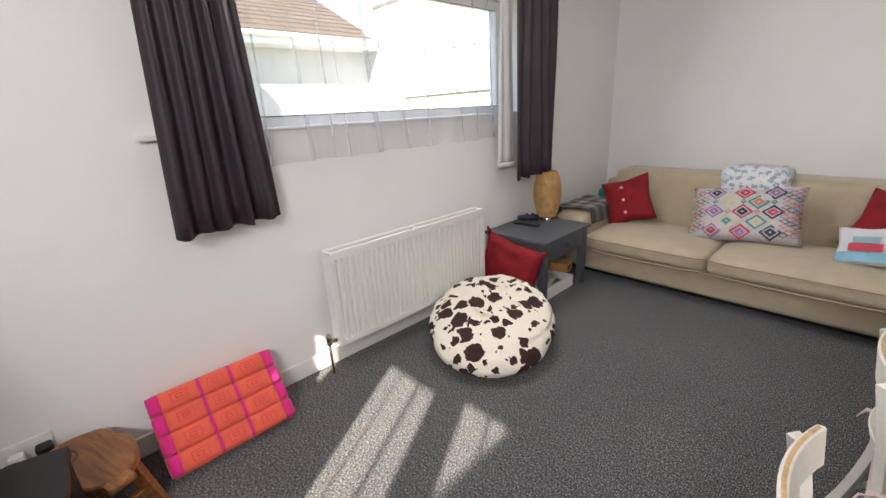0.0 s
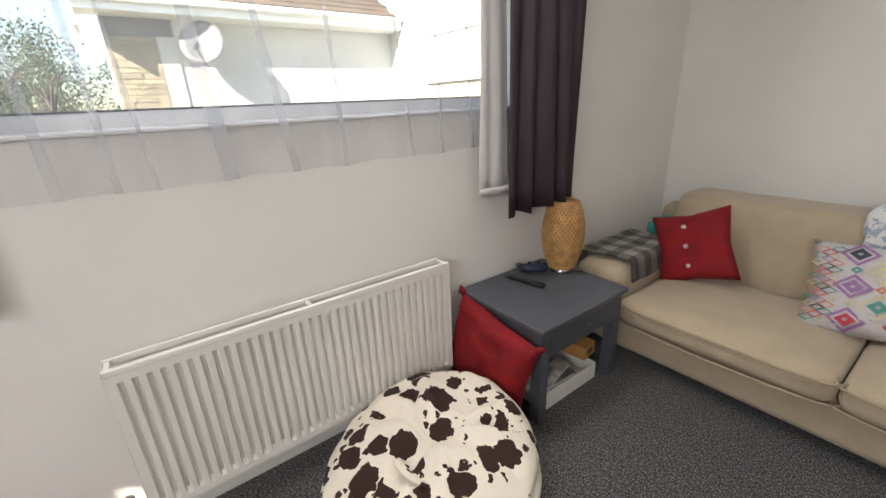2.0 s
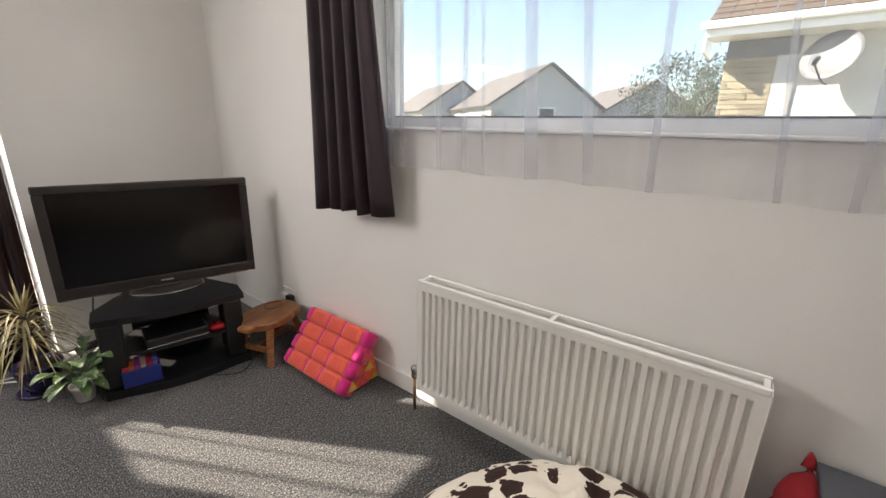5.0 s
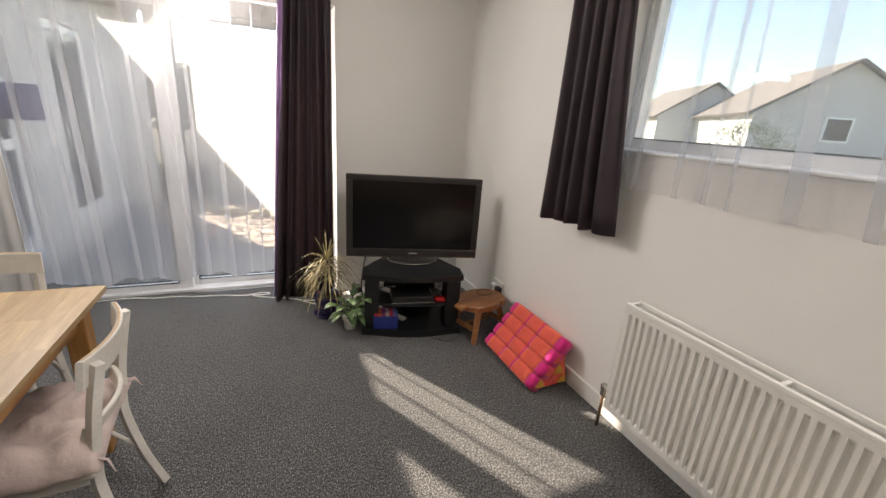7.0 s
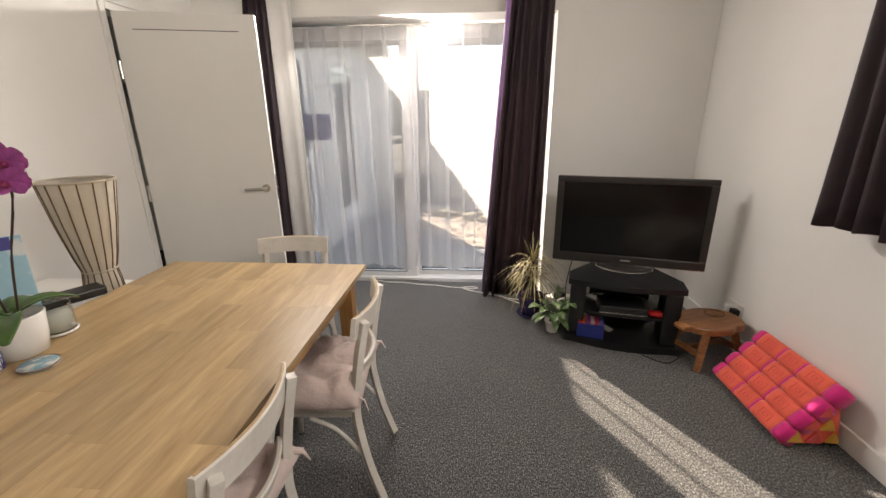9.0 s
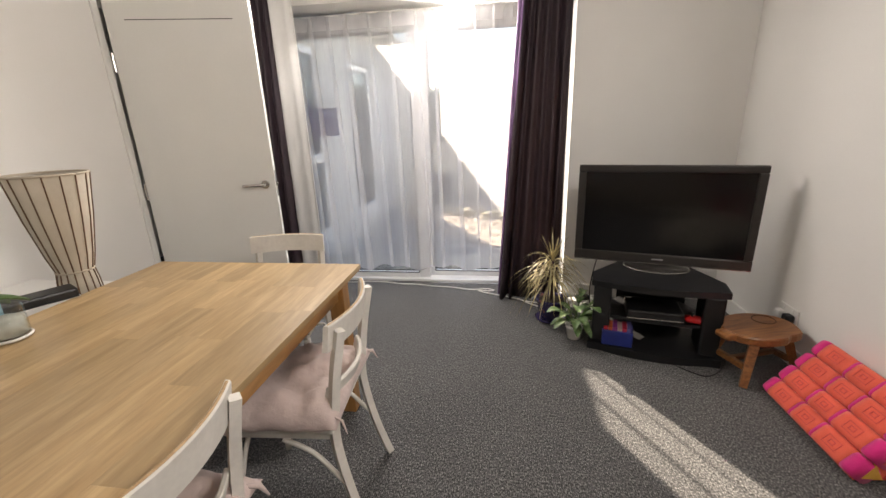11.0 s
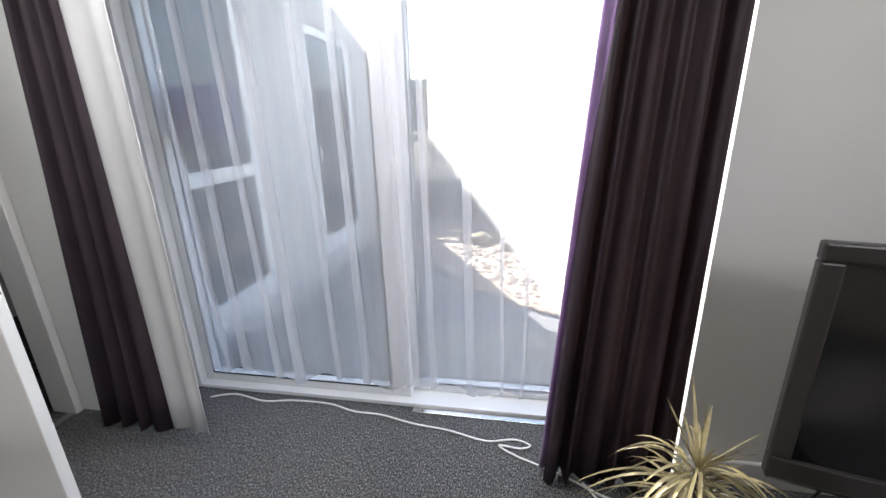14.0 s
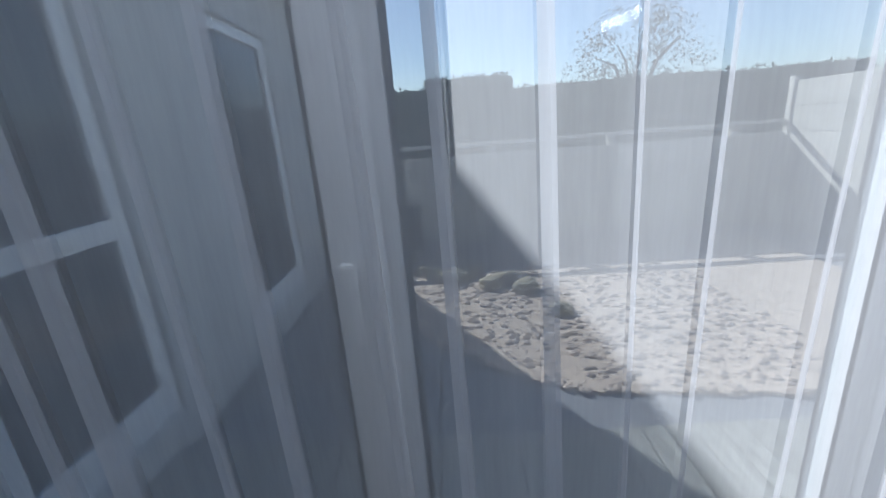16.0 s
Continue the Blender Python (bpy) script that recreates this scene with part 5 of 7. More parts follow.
for ys, sg in ((CY0 + 0.010, -1), (CY1 - 0.010, 1)):
    for i, (px, pz, s) in enumerate(((3.34, 0.055, 0.036), (3.42, 0.055, 0.036), (3.50, 0.055, 0.030), (3.395, 0.125, 0.036), (3.465, 0.125, 0.034), (3.44, 0.195, 0.032))):
        bm = bmesh.new()
        f = [bm.verts.new((px + dx * s, ys, pz + dz * s)) for dx, dz in ((-0.95, -0.75), (0.95, -0.75), (0.05, 0.95))]
        b = [bm.verts.new((v.co.x, ys + sg * 0.012, v.co.z)) for v in f]
        bm.faces.new(f)
        bm.faces.new(b)
        for k in range(3):
            bm.faces.new((f[k], f[(k + 1) % 3], b[(k + 1) % 3], b[k]))
        part("gold_triangle", bm, GOLDC if i % 2 == 0 else DKRED, tri_c)

# ---- carved stool ----
stool = thing("stool", "small carved hardwood stool with splayed legs", "stool", (3.325, -0.005, 0.0), 20)
bm = bmesh.new()
top = []
for z, k in ((0.222, 0.96), (0.226, 1.0), (0.258, 1.0), (0.266, 0.965)):
    ring = []
    for i in range(48):
        a = 2 * math.pi * i / 48
        r = 1 + 0.05 * math.cos(2 * a) + 0.10 * math.exp(-((a - 2.2) / 0.22) ** 2) - 0.12 * math.exp(-((a - 2.62) / 0.14) ** 2) + 0.08 * math.exp(-((a - 5.5) / 0.2) ** 2) - 0.09 * math.exp(-((a - 5.05) / 0.12) ** 2)
        ring.append(bm.verts.new((0.165 * r * k * math.cos(a), 0.135 * r * k * math.sin(a), z)))
    top.append(ring)
for a, b in zip(top, top[1:]):
    for i in range(48):
        bm.faces.new((a[i], a[(i + 1) % 48], b[(i + 1) % 48], b[i]))
bm.faces.new(top[0])
bm.faces.new(top[-1])
part("carved_seat", bm, STOOLW, stool)
part("carved_lug", box(-0.205, -0.135, -0.045, 0.035, 0.228, 0.262, 0.012), STOOLW, stool)
for sx in (-1, 1):
    for sy in (-1, 1):
        part("leg", tube([(sx * 0.090, sy * 0.070, 0.224), (sx * 0.150, sy * 0.105, 0.0)], [0.027, 0.021], 4), STOOLW, stool)
    part("stretcher", box(sx * 0.125 - 0.011, sx * 0.125 + 0.011, -0.075, 0.075, 0.075, 0.105, 0.003), STOOLW, stool)
part("stretcher", box(-0.114, 0.114, -0.011, 0.011, 0.080, 0.104, 0.003), STOOLW, stool)
stool.matrix_world = stool.matrix_world @ Matrix.Diagonal((1.15, 1.15, 1.0, 1.0))
part("carved_line", tube([(0.075 + 0.05 * math.cos(t), 0.04 + 0.045 * math.sin(t), 0.2668) for t in [i * 0.35 for i in range(19)]], 0.0022, 5), mat("burnt_line", (0.06, 0.025, 0.012), 0.6), stool)

# ---- television and its stand ----
TVA = -14.0
tvs = thing("tv_stand", "black corner television stand with glass shelf bays", "tv stand", (2.875, 0.235, 0.0), TVA)


def plan_slab(z0, z1, w, d0, d1, bow, bm=None, cut=0.14):
    """A corner unit's slab: bowed front at -d0, narrower back at d1."""
    bm = bm or bmesh.new()
    pts = [(-w / 2, -d0 + bow)]
    for i in range(9):
        u = -0.5 + (i + 0.5) / 9
        pts.append((u * w * 0.86, -d0 + bow * (4 * u * u)))
    pts += [(w / 2, -d0 + bow), (w / 2, 0.0), (w / 2 - cut, d1), (-w / 2 + cut, d1), (-w / 2, 0.0)]
    lo = [bm.verts.new((x, y, z0)) for x, y in pts]
    hi = [bm.verts.new((x, y, z1)) for x, y in pts]
    bm.faces.new(lo)
    bm.faces.new(hi)
    for i in range(len(pts)):
        j = (i + 1) % len(pts)
        bm.faces.new((lo[i], lo[j], hi[j], hi[i]))
    return bm


part("top_board", plan_slab(0.405, 0.440, 0.70, 0.20, 0.24, 0.05), STANDBLK, tvs)
part("base_board", plan_slab(0.0, 0.045, 0.70, 0.22, 0.24, 0.05), STANDBLK, tvs)
part("shelf", plan_slab(0.205, 0.222, 0.60, 0.15, 0.22, 0.03), STANDBLK, tvs)
for s in (-1, 1):
    part("side_column", box(min(s * 0.335, s * 0.235), max(s * 0.335, s * 0.235), -0.150, 0.06, 0.046, 0.404, 0.012), STANDBLK, tvs)
part("back_panel", box(-0.20, 0.20, 0.20, 0.215, 0.046, 0.404), STANDBLK, tvs)
tv = thing("television", "black flat screen television, switched off", "television", (2.925, 0.395, 0.0), TVA)
W, Z0, Z1 = 0.98, 0.470, 1.076
part("screen", box(-W / 2 + 0.045, W / 2 - 0.045, -0.004, 0.010, Z0 + 0.062, Z1 - 0.042), SCREEN, tv, "dark glossy screen")
part("bezel", box(-W / 2, W / 2, -0.012, 0.02, Z1 - 0.042, Z1, 0.006), TVBEZEL, tv)
part("bezel", box(-W / 2, W / 2, -0.012, 0.02, Z0, Z0 + 0.062, 0.006), TVBEZEL, tv)
for s in (-1, 1):
    part("bezel", box(min(s * W / 2, s * (W / 2 - 0.045)), max(s * W / 2, s * (W / 2 - 0.045)), -0.012, 0.02, Z0 + 0.062, Z1 - 0.042, 0.006), TVBEZEL, tv)
part("chrome_strip", box(-W / 2 + 0.004, W / 2 - 0.004, -0.0135, -0.006, Z0 - 0.002, Z0 + 0.003), CHROME, tv, "thin silver trim")
part("maker_mark", box(-0.032, 0.032, -0.0135, -0.0122, Z0 + 0.026, Z0 + 0.034), mat("silver_print", (0.5, 0.5, 0.5), 0.4), tv, "small silver bar")
part("casing", soft_box(-W / 2 + 0.05, W / 2 - 0.05, 0.02, 0.10, Z0 + 0.03, Z1 - 0.03, 0.03, 0.0, 5), BLACKP, tv, smooth=True)
part("neck", box(-0.075, 0.075, 0.0, 0.06, 0.452, 0.50, 0.006), BLACKP, tv)
ft = part("foot", lathe([(0.20, 0.0), (0.205, 0.004), (0.19, 0.012), (0.10, 0.018), (0.02, 0.02)], 40), TVBEZEL, tv, "oval glossy foot", smooth=True)
ft.matrix_local = pose(0, 0.02, 0.4405) @ Matrix.Diagonal((0.92, 0.62, 1, 1))
part("foot_rim", tube([(0.187 * math.cos(2 * math.pi * i / 48), 0.02 + 0.127 * math.sin(2 * math.pi * i / 48), 0.4435) for i in range(49)], 0.0028, 6), CHROME, tv, "silver rim", smooth=True)
box1 = thing("set_top_box", "black set top box on the stand shelf", "set top box", (2.86, 0.19, 0.2225), TVA + 4)
part("case", box(-0.15, 0.15, -0.10, 0.11, 0.004, 0.058, 0.010), BLACKP, box1)
part("front_lip", box(-0.148, 0.148, -0.106, -0.100, 0.008, 0.014, 0.001), CHROME, box1, "silver front edge")
redp = thing("game_pad", "small bright red controller on the stand shelf", "controller", (3.06, 0.095, 0.2225), -20)
part("shell", soft_box(-0.055, 0.055, -0.03, 0.03, 0.0, 0.036, 0.016, 0.0, 5), mat("red_plastic", (0.55, 0.01, 0.012), 0.35), redp, smooth=True)
part("stick", lathe([(0.006, 0), (0.006, 0.012), (0.012, 0.016), (0.011, 0.022)], 12, at=(-0.02, 0, 0.034)), BLACKP, redp, smooth=True)
gbox = thing("game_box", "blue box of game cases on the stand base", "box", (2.665, 0.165, 0.0455), TVA)
part("tub", box(-0.085, 0.085, -0.06, 0.06, 0.0, 0.095, 0.004), mat("blue_card", (0.014, 0.028, 0.19), 0.45), gbox)
for i in range(6):
    part("game_case", box(-0.078 + i * 0.026, -0.055 + i * 0.026, -0.052, 0.05, 0.05, 0.110 + 0.004 * (i % 3), 0.001), mat("case_print_%d" % i, ((0.4, 0.02, 0.03), (0.5, 0.1, 0.03), (0.2, 0.03, 0.2), (0.45, 0.35, 0.3), (0.35, 0.02, 0.05), (0.1, 0.1, 0.3))[i], 0.35), gbox)

# trailing leads
def lead(label, points, r, material, name="cable"):
    t = thing(name, label, "cable", group="trailing leads")
    part("wire", tube(smooth_line(points, 6), r, 6), material, t, smooth=True)
    return t


lead("white extension lead lying along the patio door recess", [(0.30, 1.12, 0.005), (0.42, 1.16, 0.005), (0.60, 1.13, 0.005), (0.75, 1.155, 0.005), (0.94, 1.155, 0.005), (1.08, 1.12, 0.005), (1.22, 1.115, 0.005), (1.38, 1.08, 0.005), (1.55, 1.06, 0.005), (1.72, 1.02, 0.005), (1.84, 1.045, 0.005), (1.91, 1.02, 0.006), (1.87, 0.995, 0.007), (1.78, 1.0, 0.008), (1.86, 0.95, 0.006), (2.02, 0.89, 0.005), (2.2, 0.80, 0.005), (2.42, 0.78, 0.005)], 0.0045, WHITEP)
lead("white lead tangled behind the plants", [(2.10, 0.86, 0.005), (2.2, 0.70, 0.03), (2.33, 0.66, 0.02), (2.5, 0.74, 0.05), (2.64, 0.62, 0.02), (2.56, 0.50, 0.006), (2.44, 0.62, 0.03), (2.62, 0.82, 0.05), (2.78, 0.70, 0.03)], 0.004, WHITEP)
lead("white lead coiled beside the television stand", [(2.30, 0.78, 0.01), (2.42, 0.84, 0.08), (2.58, 0.84, 0.05), (2.66, 0.74, 0.09), (2.5, 0.66, 0.04), (2.40, 0.74, 0.02), (2.55, 0.88, 0.03)], 0.0035, WHITEP)
lead("black lead dropping from the television", [(2.60, 0.50, 0.50), (2.585, 0.53, 0.38), (2.575, 0.56, 0.22), (2.59, 0.58, 0.08), (2.62, 0.66, 0.01)], 0.004, BLACKP)
lead("black lead lying before the television stand", [(2.95, -0.02, 0.004), (3.02, -0.085, 0.004), (3.08, -0.10, 0.004), (3.16, -0.04, 0.004), (3.24, 0.06, 0.004)], 0.003, BLACKP)
for i in range(5):
    lead("pale lead bundled between stand and stool", [(3.19 + 0.012 * i, 0.30, 0.05 + 0.02 * i), (3.215, 0.20 + 0.02 * i, 0.07 + 0.026 * i), (3.235, 0.13, 0.05 + 0.03 * i), (3.26, 0.20, 0.04 + 0.025 * i), (3.23, 0.33 + 0.01 * i, 0.06 + 0.02 * i)], 0.0035, WHITEP if i % 2 else BLACKP)
adapter = thing("power_adapter", "black power adapter lying by the skirting", "adapter", (2.57, 0.76, 0.055), 10)
part("body", box(-0.05, 0.05, -0.025, 0.025, 0.0, 0.032, 0.006), BLACKP, adapter)
strip = thing("extension_block", "white extension block beneath the adapter", "extension lead", (2.57, 0.78, 0.0), 6)
part("block", box(-0.14, 0.14, -0.035, 0.03, 0.0, 0.054, 0.008), WHITEP, strip)

# ---- plants by the stand ----
pl = thing("dragon_plant", "spiky straw coloured houseplant in a blue glazed pot", "plant", (2.315, 0.535, 0.0))
part("saucer", lathe([(0.07, 0.0), (0.095, 0.004), (0.105, 0.018), (0.098, 0.018), (0.07, 0.008)], 32), POTBLUE, pl, smooth=True)
part("pot", lathe([(0.058, 0.010), (0.062, 0.012), (0.080, 0.06), (0.092, 0.11), (0.099, 0.145), (0.104, 0.150), (0.104, 0.165), (0.093, 0.165), (0.088, 0.145)], 32), POTBLUE, pl, "blue glazed pot", smooth=True)
part("earth", lathe([(0.001, 0.142), (0.089, 0.142), (0.080, 0.150), (0.001, 0.152)], 24), SOIL, pl)
part("stem", tube([(0, 0, 0.14), (0.006, 0.004, 0.29), (0.0, 0.0, 0.43)], [0.013, 0.011, 0.009], 8), STEM, pl, smooth=True)
rnd = random.Random(5)


def strap_leaf(base, ang, length, rise, droop, width, bm):
    d = Vector((math.cos(ang), math.sin(ang), 0))
    side = Vector((-d.y, d.x, 0))
    n, L, R = 8, [], []
    for i in range(n + 1):
        t = i / n
        p = base + d * (length * (t * (1 - 0.25 * rise))) + Vector((0, 0, rise * length * t - droop * length * t * t))
        p.z = max(p.z, 0.012)
        w = width * (math.sin(math.pi * min(1, 0.12 + t * 0.9)) ** 0.7) * 0.5
        L.append(bm.verts.new(p + side * w + Vector((0, 0, w * 0.5))))
        R.append(bm.verts.new(p - side * w + Vector((0, 0, w * 0.5))))
    M = [bm.verts.new((a.co + b.co) / 2 - Vector((0, 0, width * 0.22))) for a, b in zip(L, R)]
    for i in range(n):
        bm.faces.new((L[i], M[i], M[i + 1], L[i + 1]))
        bm.faces.new((M[i], R[i], R[i + 1], M[i + 1]))


for i in range(120):
    bm = bmesh.new()
    h = rnd.uniform(0.26, 0.45)
    young = i > 104
    strap_leaf(Vector((0, 0, h if not young else 0.43)), rnd.uniform(0, 6.28), rnd.uniform(0.20, 0.34) if not young else rnd.uniform(0.13, 0.18), rnd.uniform(0.15, 0.95) if not young else rnd.uniform(1.0, 1.4), rnd.uniform(0.7, 1.25) if not young else 0.15, rnd.uniform(0.007, 0.012), bm)
    part("strap_leaf", bm, STRAP, pl, smooth=True)
pr = thing("prayer_plant", "bushy variegated houseplant in a small white pot", "plant", (2.435, 0.275, 0.0))
part("pot", lathe([(0.036, 0.0), (0.040, 0.003), (0.052, 0.075), (0.057, 0.078), (0.057, 0.092), (0.050, 0.092), (0.048, 0.08)], 28), CERAMIC, pr, "small white pot", smooth=True)
part("earth", lathe([(0.001, 0.076), (0.049, 0.076), (0.001, 0.084)], 20), SOIL, pr)


def oval_leaf(base, ang, tilt, reach, length, width, bm):
    """A cupped oval leaf on its stalk."""
    d = Vector((math.cos(ang), math.sin(ang), 0))
    side = Vector((-d.y, d.x, 0))
    st = base + d * reach + Vector((0, 0, tilt * reach))
    rows = []
    for i in range(7):
        t = i / 6
        w = width * math.sin(math.pi * (0.06 + 0.9 * t)) ** 0.75
        c = st + d * (length * t) + Vector((0, 0, tilt * 0.35 * length * t - 0.55 * length * t * t))
        rows.append([bm.verts.new(c + side * w * s + Vector((0, 0, abs(s) * w * 0.35))) for s in (-1, -0.5, 0, 0.5, 1)])
    for a, b in zip(rows, rows[1:]):
        for k in range(4):
            bm.faces.new((a[k], a[k + 1], b[k + 1], b[k]))
    return st


for i in range(28):
    bm = bmesh.new()
    a = rnd.uniform(0, 6.28)
    st = oval_leaf(Vector((0, 0, 0.085)), a, rnd.uniform(0.5, 2.2), rnd.uniform(0.03, 0.11), rnd.uniform(0.08, 0.12), rnd.uniform(0.022, 0.034), bm)
    part("leaf", bm, LEAFV, pr, smooth=True)
    part("stalk", tube([(0, 0, 0.08), tuple(Vector((0, 0, 0.08)).lerp(st, 0.6) + Vector((0, 0, 0.01))), tuple(st)], 0.0022, 5), ORCHIDL, pr)

# ---- dining table ----
table = thing("dining_table", "oak block dining table with square legs", "dining table")
DX0, DX1, DY0, DY1, DZ = 0.275, 1.313, -2.26, -0.437, 0.735
for x in (DX0 + 0.05, DX1 - 0.12):
    for y in (DY0 + 0.05, DY1 - 0.12):
        part("leg", box(x, x + 0.07, y, y + 0.07, 0.0, DZ - 0.031, 0.004), OAKDARK, table)
part("apron", box(DX1 - 0.095, DX1 - 0.073, DY0 + 0.12, DY1 - 0.12, 0.60, DZ - 0.031, 0.002), OAKRAIL, table)
part("apron", box(DX0 + 0.073, DX0 + 0.095, DY0 + 0.12, DY1 - 0.12, 0.60, DZ - 0.031, 0.002), OAKRAIL, table)
part("apron", box(DX0 + 0.12, DX1 - 0.12, DY1 - 0.095, DY1 - 0.073, 0.60, DZ - 0.031, 0.002), OAKRAIL, table)
part("apron", box(DX0 + 0.12, DX1 - 0.12, DY0 + 0.073, DY0 + 0.095, 0.60, DZ - 0.031, 0.002), OAKRAIL, table)
part("edge_band", box(DX0 + 0.006, DX1 - 0.006, DY0 + 0.006, DY1 - 0.006, DZ - 0.030, DZ - 0.022), OAKRAIL, table)

# low sideboard between the table and the hall wall
SBZ = 0.700
side = thing("sideboard", "plain white painted sideboard behind the dining table", "sideboard")
part("carcass", box(XL + 0.016, 0.235, -1.88, -0.64, 0.04, SBZ - 0.022, 0.003), WHITEP, side)
part("top", box(XL + 0.014, 0.250, -1.90, -0.62, SBZ - 0.0215, SBZ, 0.003), WHITEP, side)
part("plinth", box(XL + 0.03, 0.20, -1.86, -0.66, 0.0, 0.0395), WHITEP, side)
for y0, y1 in ((-1.875, -1.465), (-1.460, -1.055), (-1.050, -0.645)):
    part("door", box(0.2355, 0.2495, y0, y1, 0.05, SBZ - 0.03, 0.002), WHITEP, side)

# things on the table
pot = thing("orchid", "purple moth orchid in a white ceramic pot", "orchid", (0.420, -1.335, DZ))
part("pot", lathe([(0.054, 0.0), (0.058, 0.002), (0.066, 0.05), (0.072, 0.118), (0.068, 0.122), (0.062, 0.112)], 36), CERAMIC, pot, "smooth white pot", smooth=True)
part("bark", lathe([(0.001, 0.100), (0.063, 0.100), (0.05, 0.108), (0.001, 0.112)], 20), SOIL, pot)
for a, ln, w, ti in ((2.7, 0.17, 0.036, 1.2), (2.0, 0.20, 0.040, 1.0), (3.4, 0.19, 0.036, 0.8), (4.6, 0.20, 0.040, 1.1), (5.5, 0.17, 0.036, 1.25), (1.2, 0.15, 0.032, 1.4)):
    bm = bmesh.new()
    oval_leaf(Vector((0, 0, 0.108)), a, ti, 0.01, ln, w, bm)
    thicken(part("leaf", bm, ORCHIDL, pot, smooth=True), 0.004)
stems = [[(0.02, 0.0, 0.10), (0.05, 0.01, 0.29), (0.12, 0.01, 0.50), (0.09, 0.0, 0.66)], [(-0.02, 0.01, 0.10), (-0.01, -0.02, 0.28), (0.03, -0.05, 0.47), (0.01, -0.08, 0.60)]]
for sp in stems:
    part("flower_stem", tube(smooth_line(sp, 5), 0.0032, 6), STEM, pot, smooth=True)


def bloom(c, face, s):
    f = part("bloom", bmesh.new(), ORCHIDF, pot)
    bm = bmesh.new()
    for k, (a, w, l) in enumerate(((1.57, 0.42, 1.0), (0.25, 0.72, 1.1), (2.89, 0.72, 1.1), (-0.75, 0.45, 0.95), (-2.4, 0.45, 0.95))):
        vs = []
        n = 7
        for i in range(n + 1):
            t = i / n
            r = l * s * t
            ww = w * s * math.sin(math.pi * min(1, t * 0.9 + 0.05)) ** 0.7
            for sg in (-1, 0, 1):
                vs.append(bm.verts.new((r * math.cos(a) - sg * ww * math.sin(a), -0.25 * s * t * t + (0.12 * s * abs(sg)) - 0.01 * k * s, r * math.sin(a) + sg * ww * math.cos(a))))
        for i in range(n):
            for q in range(2):
                bm.faces.new((vs[i * 3 + q], vs[i * 3 + q + 1], vs[i * 3 + q + 4], vs[i * 3 + q + 3]))
    bm.to_mesh(f.data)
    bm.free()
    for p in f.data.polygons:
        p.use_smooth = True
    f.matrix_local = Matrix.Translation(c) @ pose(0, 0, 0, 12, 0, face)
    lip = part("lip", lathe([(0.001, 0), (0.010 * s / 0.04, 0.004), (0.006, 0.014), (0.001, 0.016)], 8), mat("orchid_lip", (0.25, 0.02, 0.10), 0.5), f, "darker lip", smooth=True)
    lip.matrix_local = pose(0, -0.012, -0.004, 90, 0, 0)


for c, fa, s in (((0.02, -0.03, 0.43), 30, 0.046), ((-0.02, -0.035, 0.455), 50, 0.042), ((0.035, -0.025, 0.48), 20, 0.040), ((-0.045, -0.06, 0.42), 45, 0.044), ((-0.085, -0.09, 0.435), 60, 0.046), ((-0.11, -0.10, 0.40), 30, 0.044), ((0.0, -0.02, 0.50), 10, 0.036)):
    bloom(Vector(c) + Vector((0.115, 0.02, 0.075)), fa, s)
for c in ((-0.045, -0.02, 0.555), (-0.055, -0.025, 0.585), (-0.035, -0.012, 0.53)):
    part("bud", lathe([(0.001, 0), (0.008, 0.006), (0.010, 0.014), (0.005, 0.022), (0.001, 0.024)], 10, at=(c[0] + 0.115, c[1] + 0.02, c[2] + 0.075)), mat("orchid_bud", (0.14, 0.08, 0.09), 0.5), pot, smooth=True)
pot.matrix_world = pot.matrix_world @ Matrix.Scale(1.1, 4)
jar = thing("candle_glass", "pale candle in a thick glass", "candle", (0.405, -1.200, DZ))
part("glass", lathe([(0.045, 0.0), (0.046, 0.004), (0.046, 0.085), (0.043, 0.085), (0.043, 0.012), (0.001, 0.010)], 32), GLASS, jar, "thick clear glass", smooth=True)
part("wax", lathe([(0.001, 0.012), (0.042, 0.012), (0.042, 0.056), (0.001, 0.057)], 28), mat("cream_wax", (0.70, 0.66, 0.56), 0.4), jar, smooth=True)
part("base_ring", tube([(0.047 * math.cos(2 * math.pi * i / 32), 0.047 * math.sin(2 * math.pi * i / 32), 0.006) for i in range(33)], 0.004, 6), CERAMIC, jar, smooth=True)
jar.matrix_world = jar.matrix_world @ Matrix.Diagonal((1.1, 1.1, 1.25, 1.0))
can = thing("patterned_jar", "white lidded jar with a blue geometric band", "jar", (0.425, -1.47, DZ))
part("body", lathe([(0.050, 0.0), (0.056, 0.006), (0.060, 0.03), (0.060, 0.088), (0.052, 0.105), (0.046, 0.112), (0.001, 0.114)], 32), CERAMIC, can, smooth=True)
bm = bmesh.new()
for i in range(12):
    a0, a1 = 2 * math.pi * i / 12, 2 * math.pi * (i + 1) / 12
    for p, q in (((a0, 0.012), (a1, 0.055)), ((a0, 0.055), (a1, 0.012)), ((a0, 0.012), (a0, 0.055))):
        tube([(0.0605 * math.cos(p[0] + (q[0] - p[0]) * t), 0.0605 * math.sin(p[0] + (q[0] - p[0]) * t), p[1] + (q[1] - p[1]) * t) for t in (0, 0.33, 0.66, 1)], 0.0013, 4, bm=bm)
for z in (0.012, 0.055):
    tube([(0.0605 * math.cos(2 * math.pi * i / 36), 0.0605 * math.sin(2 * math.pi * i / 36), z) for i in range(37)], 0.0014, 4, bm=bm)
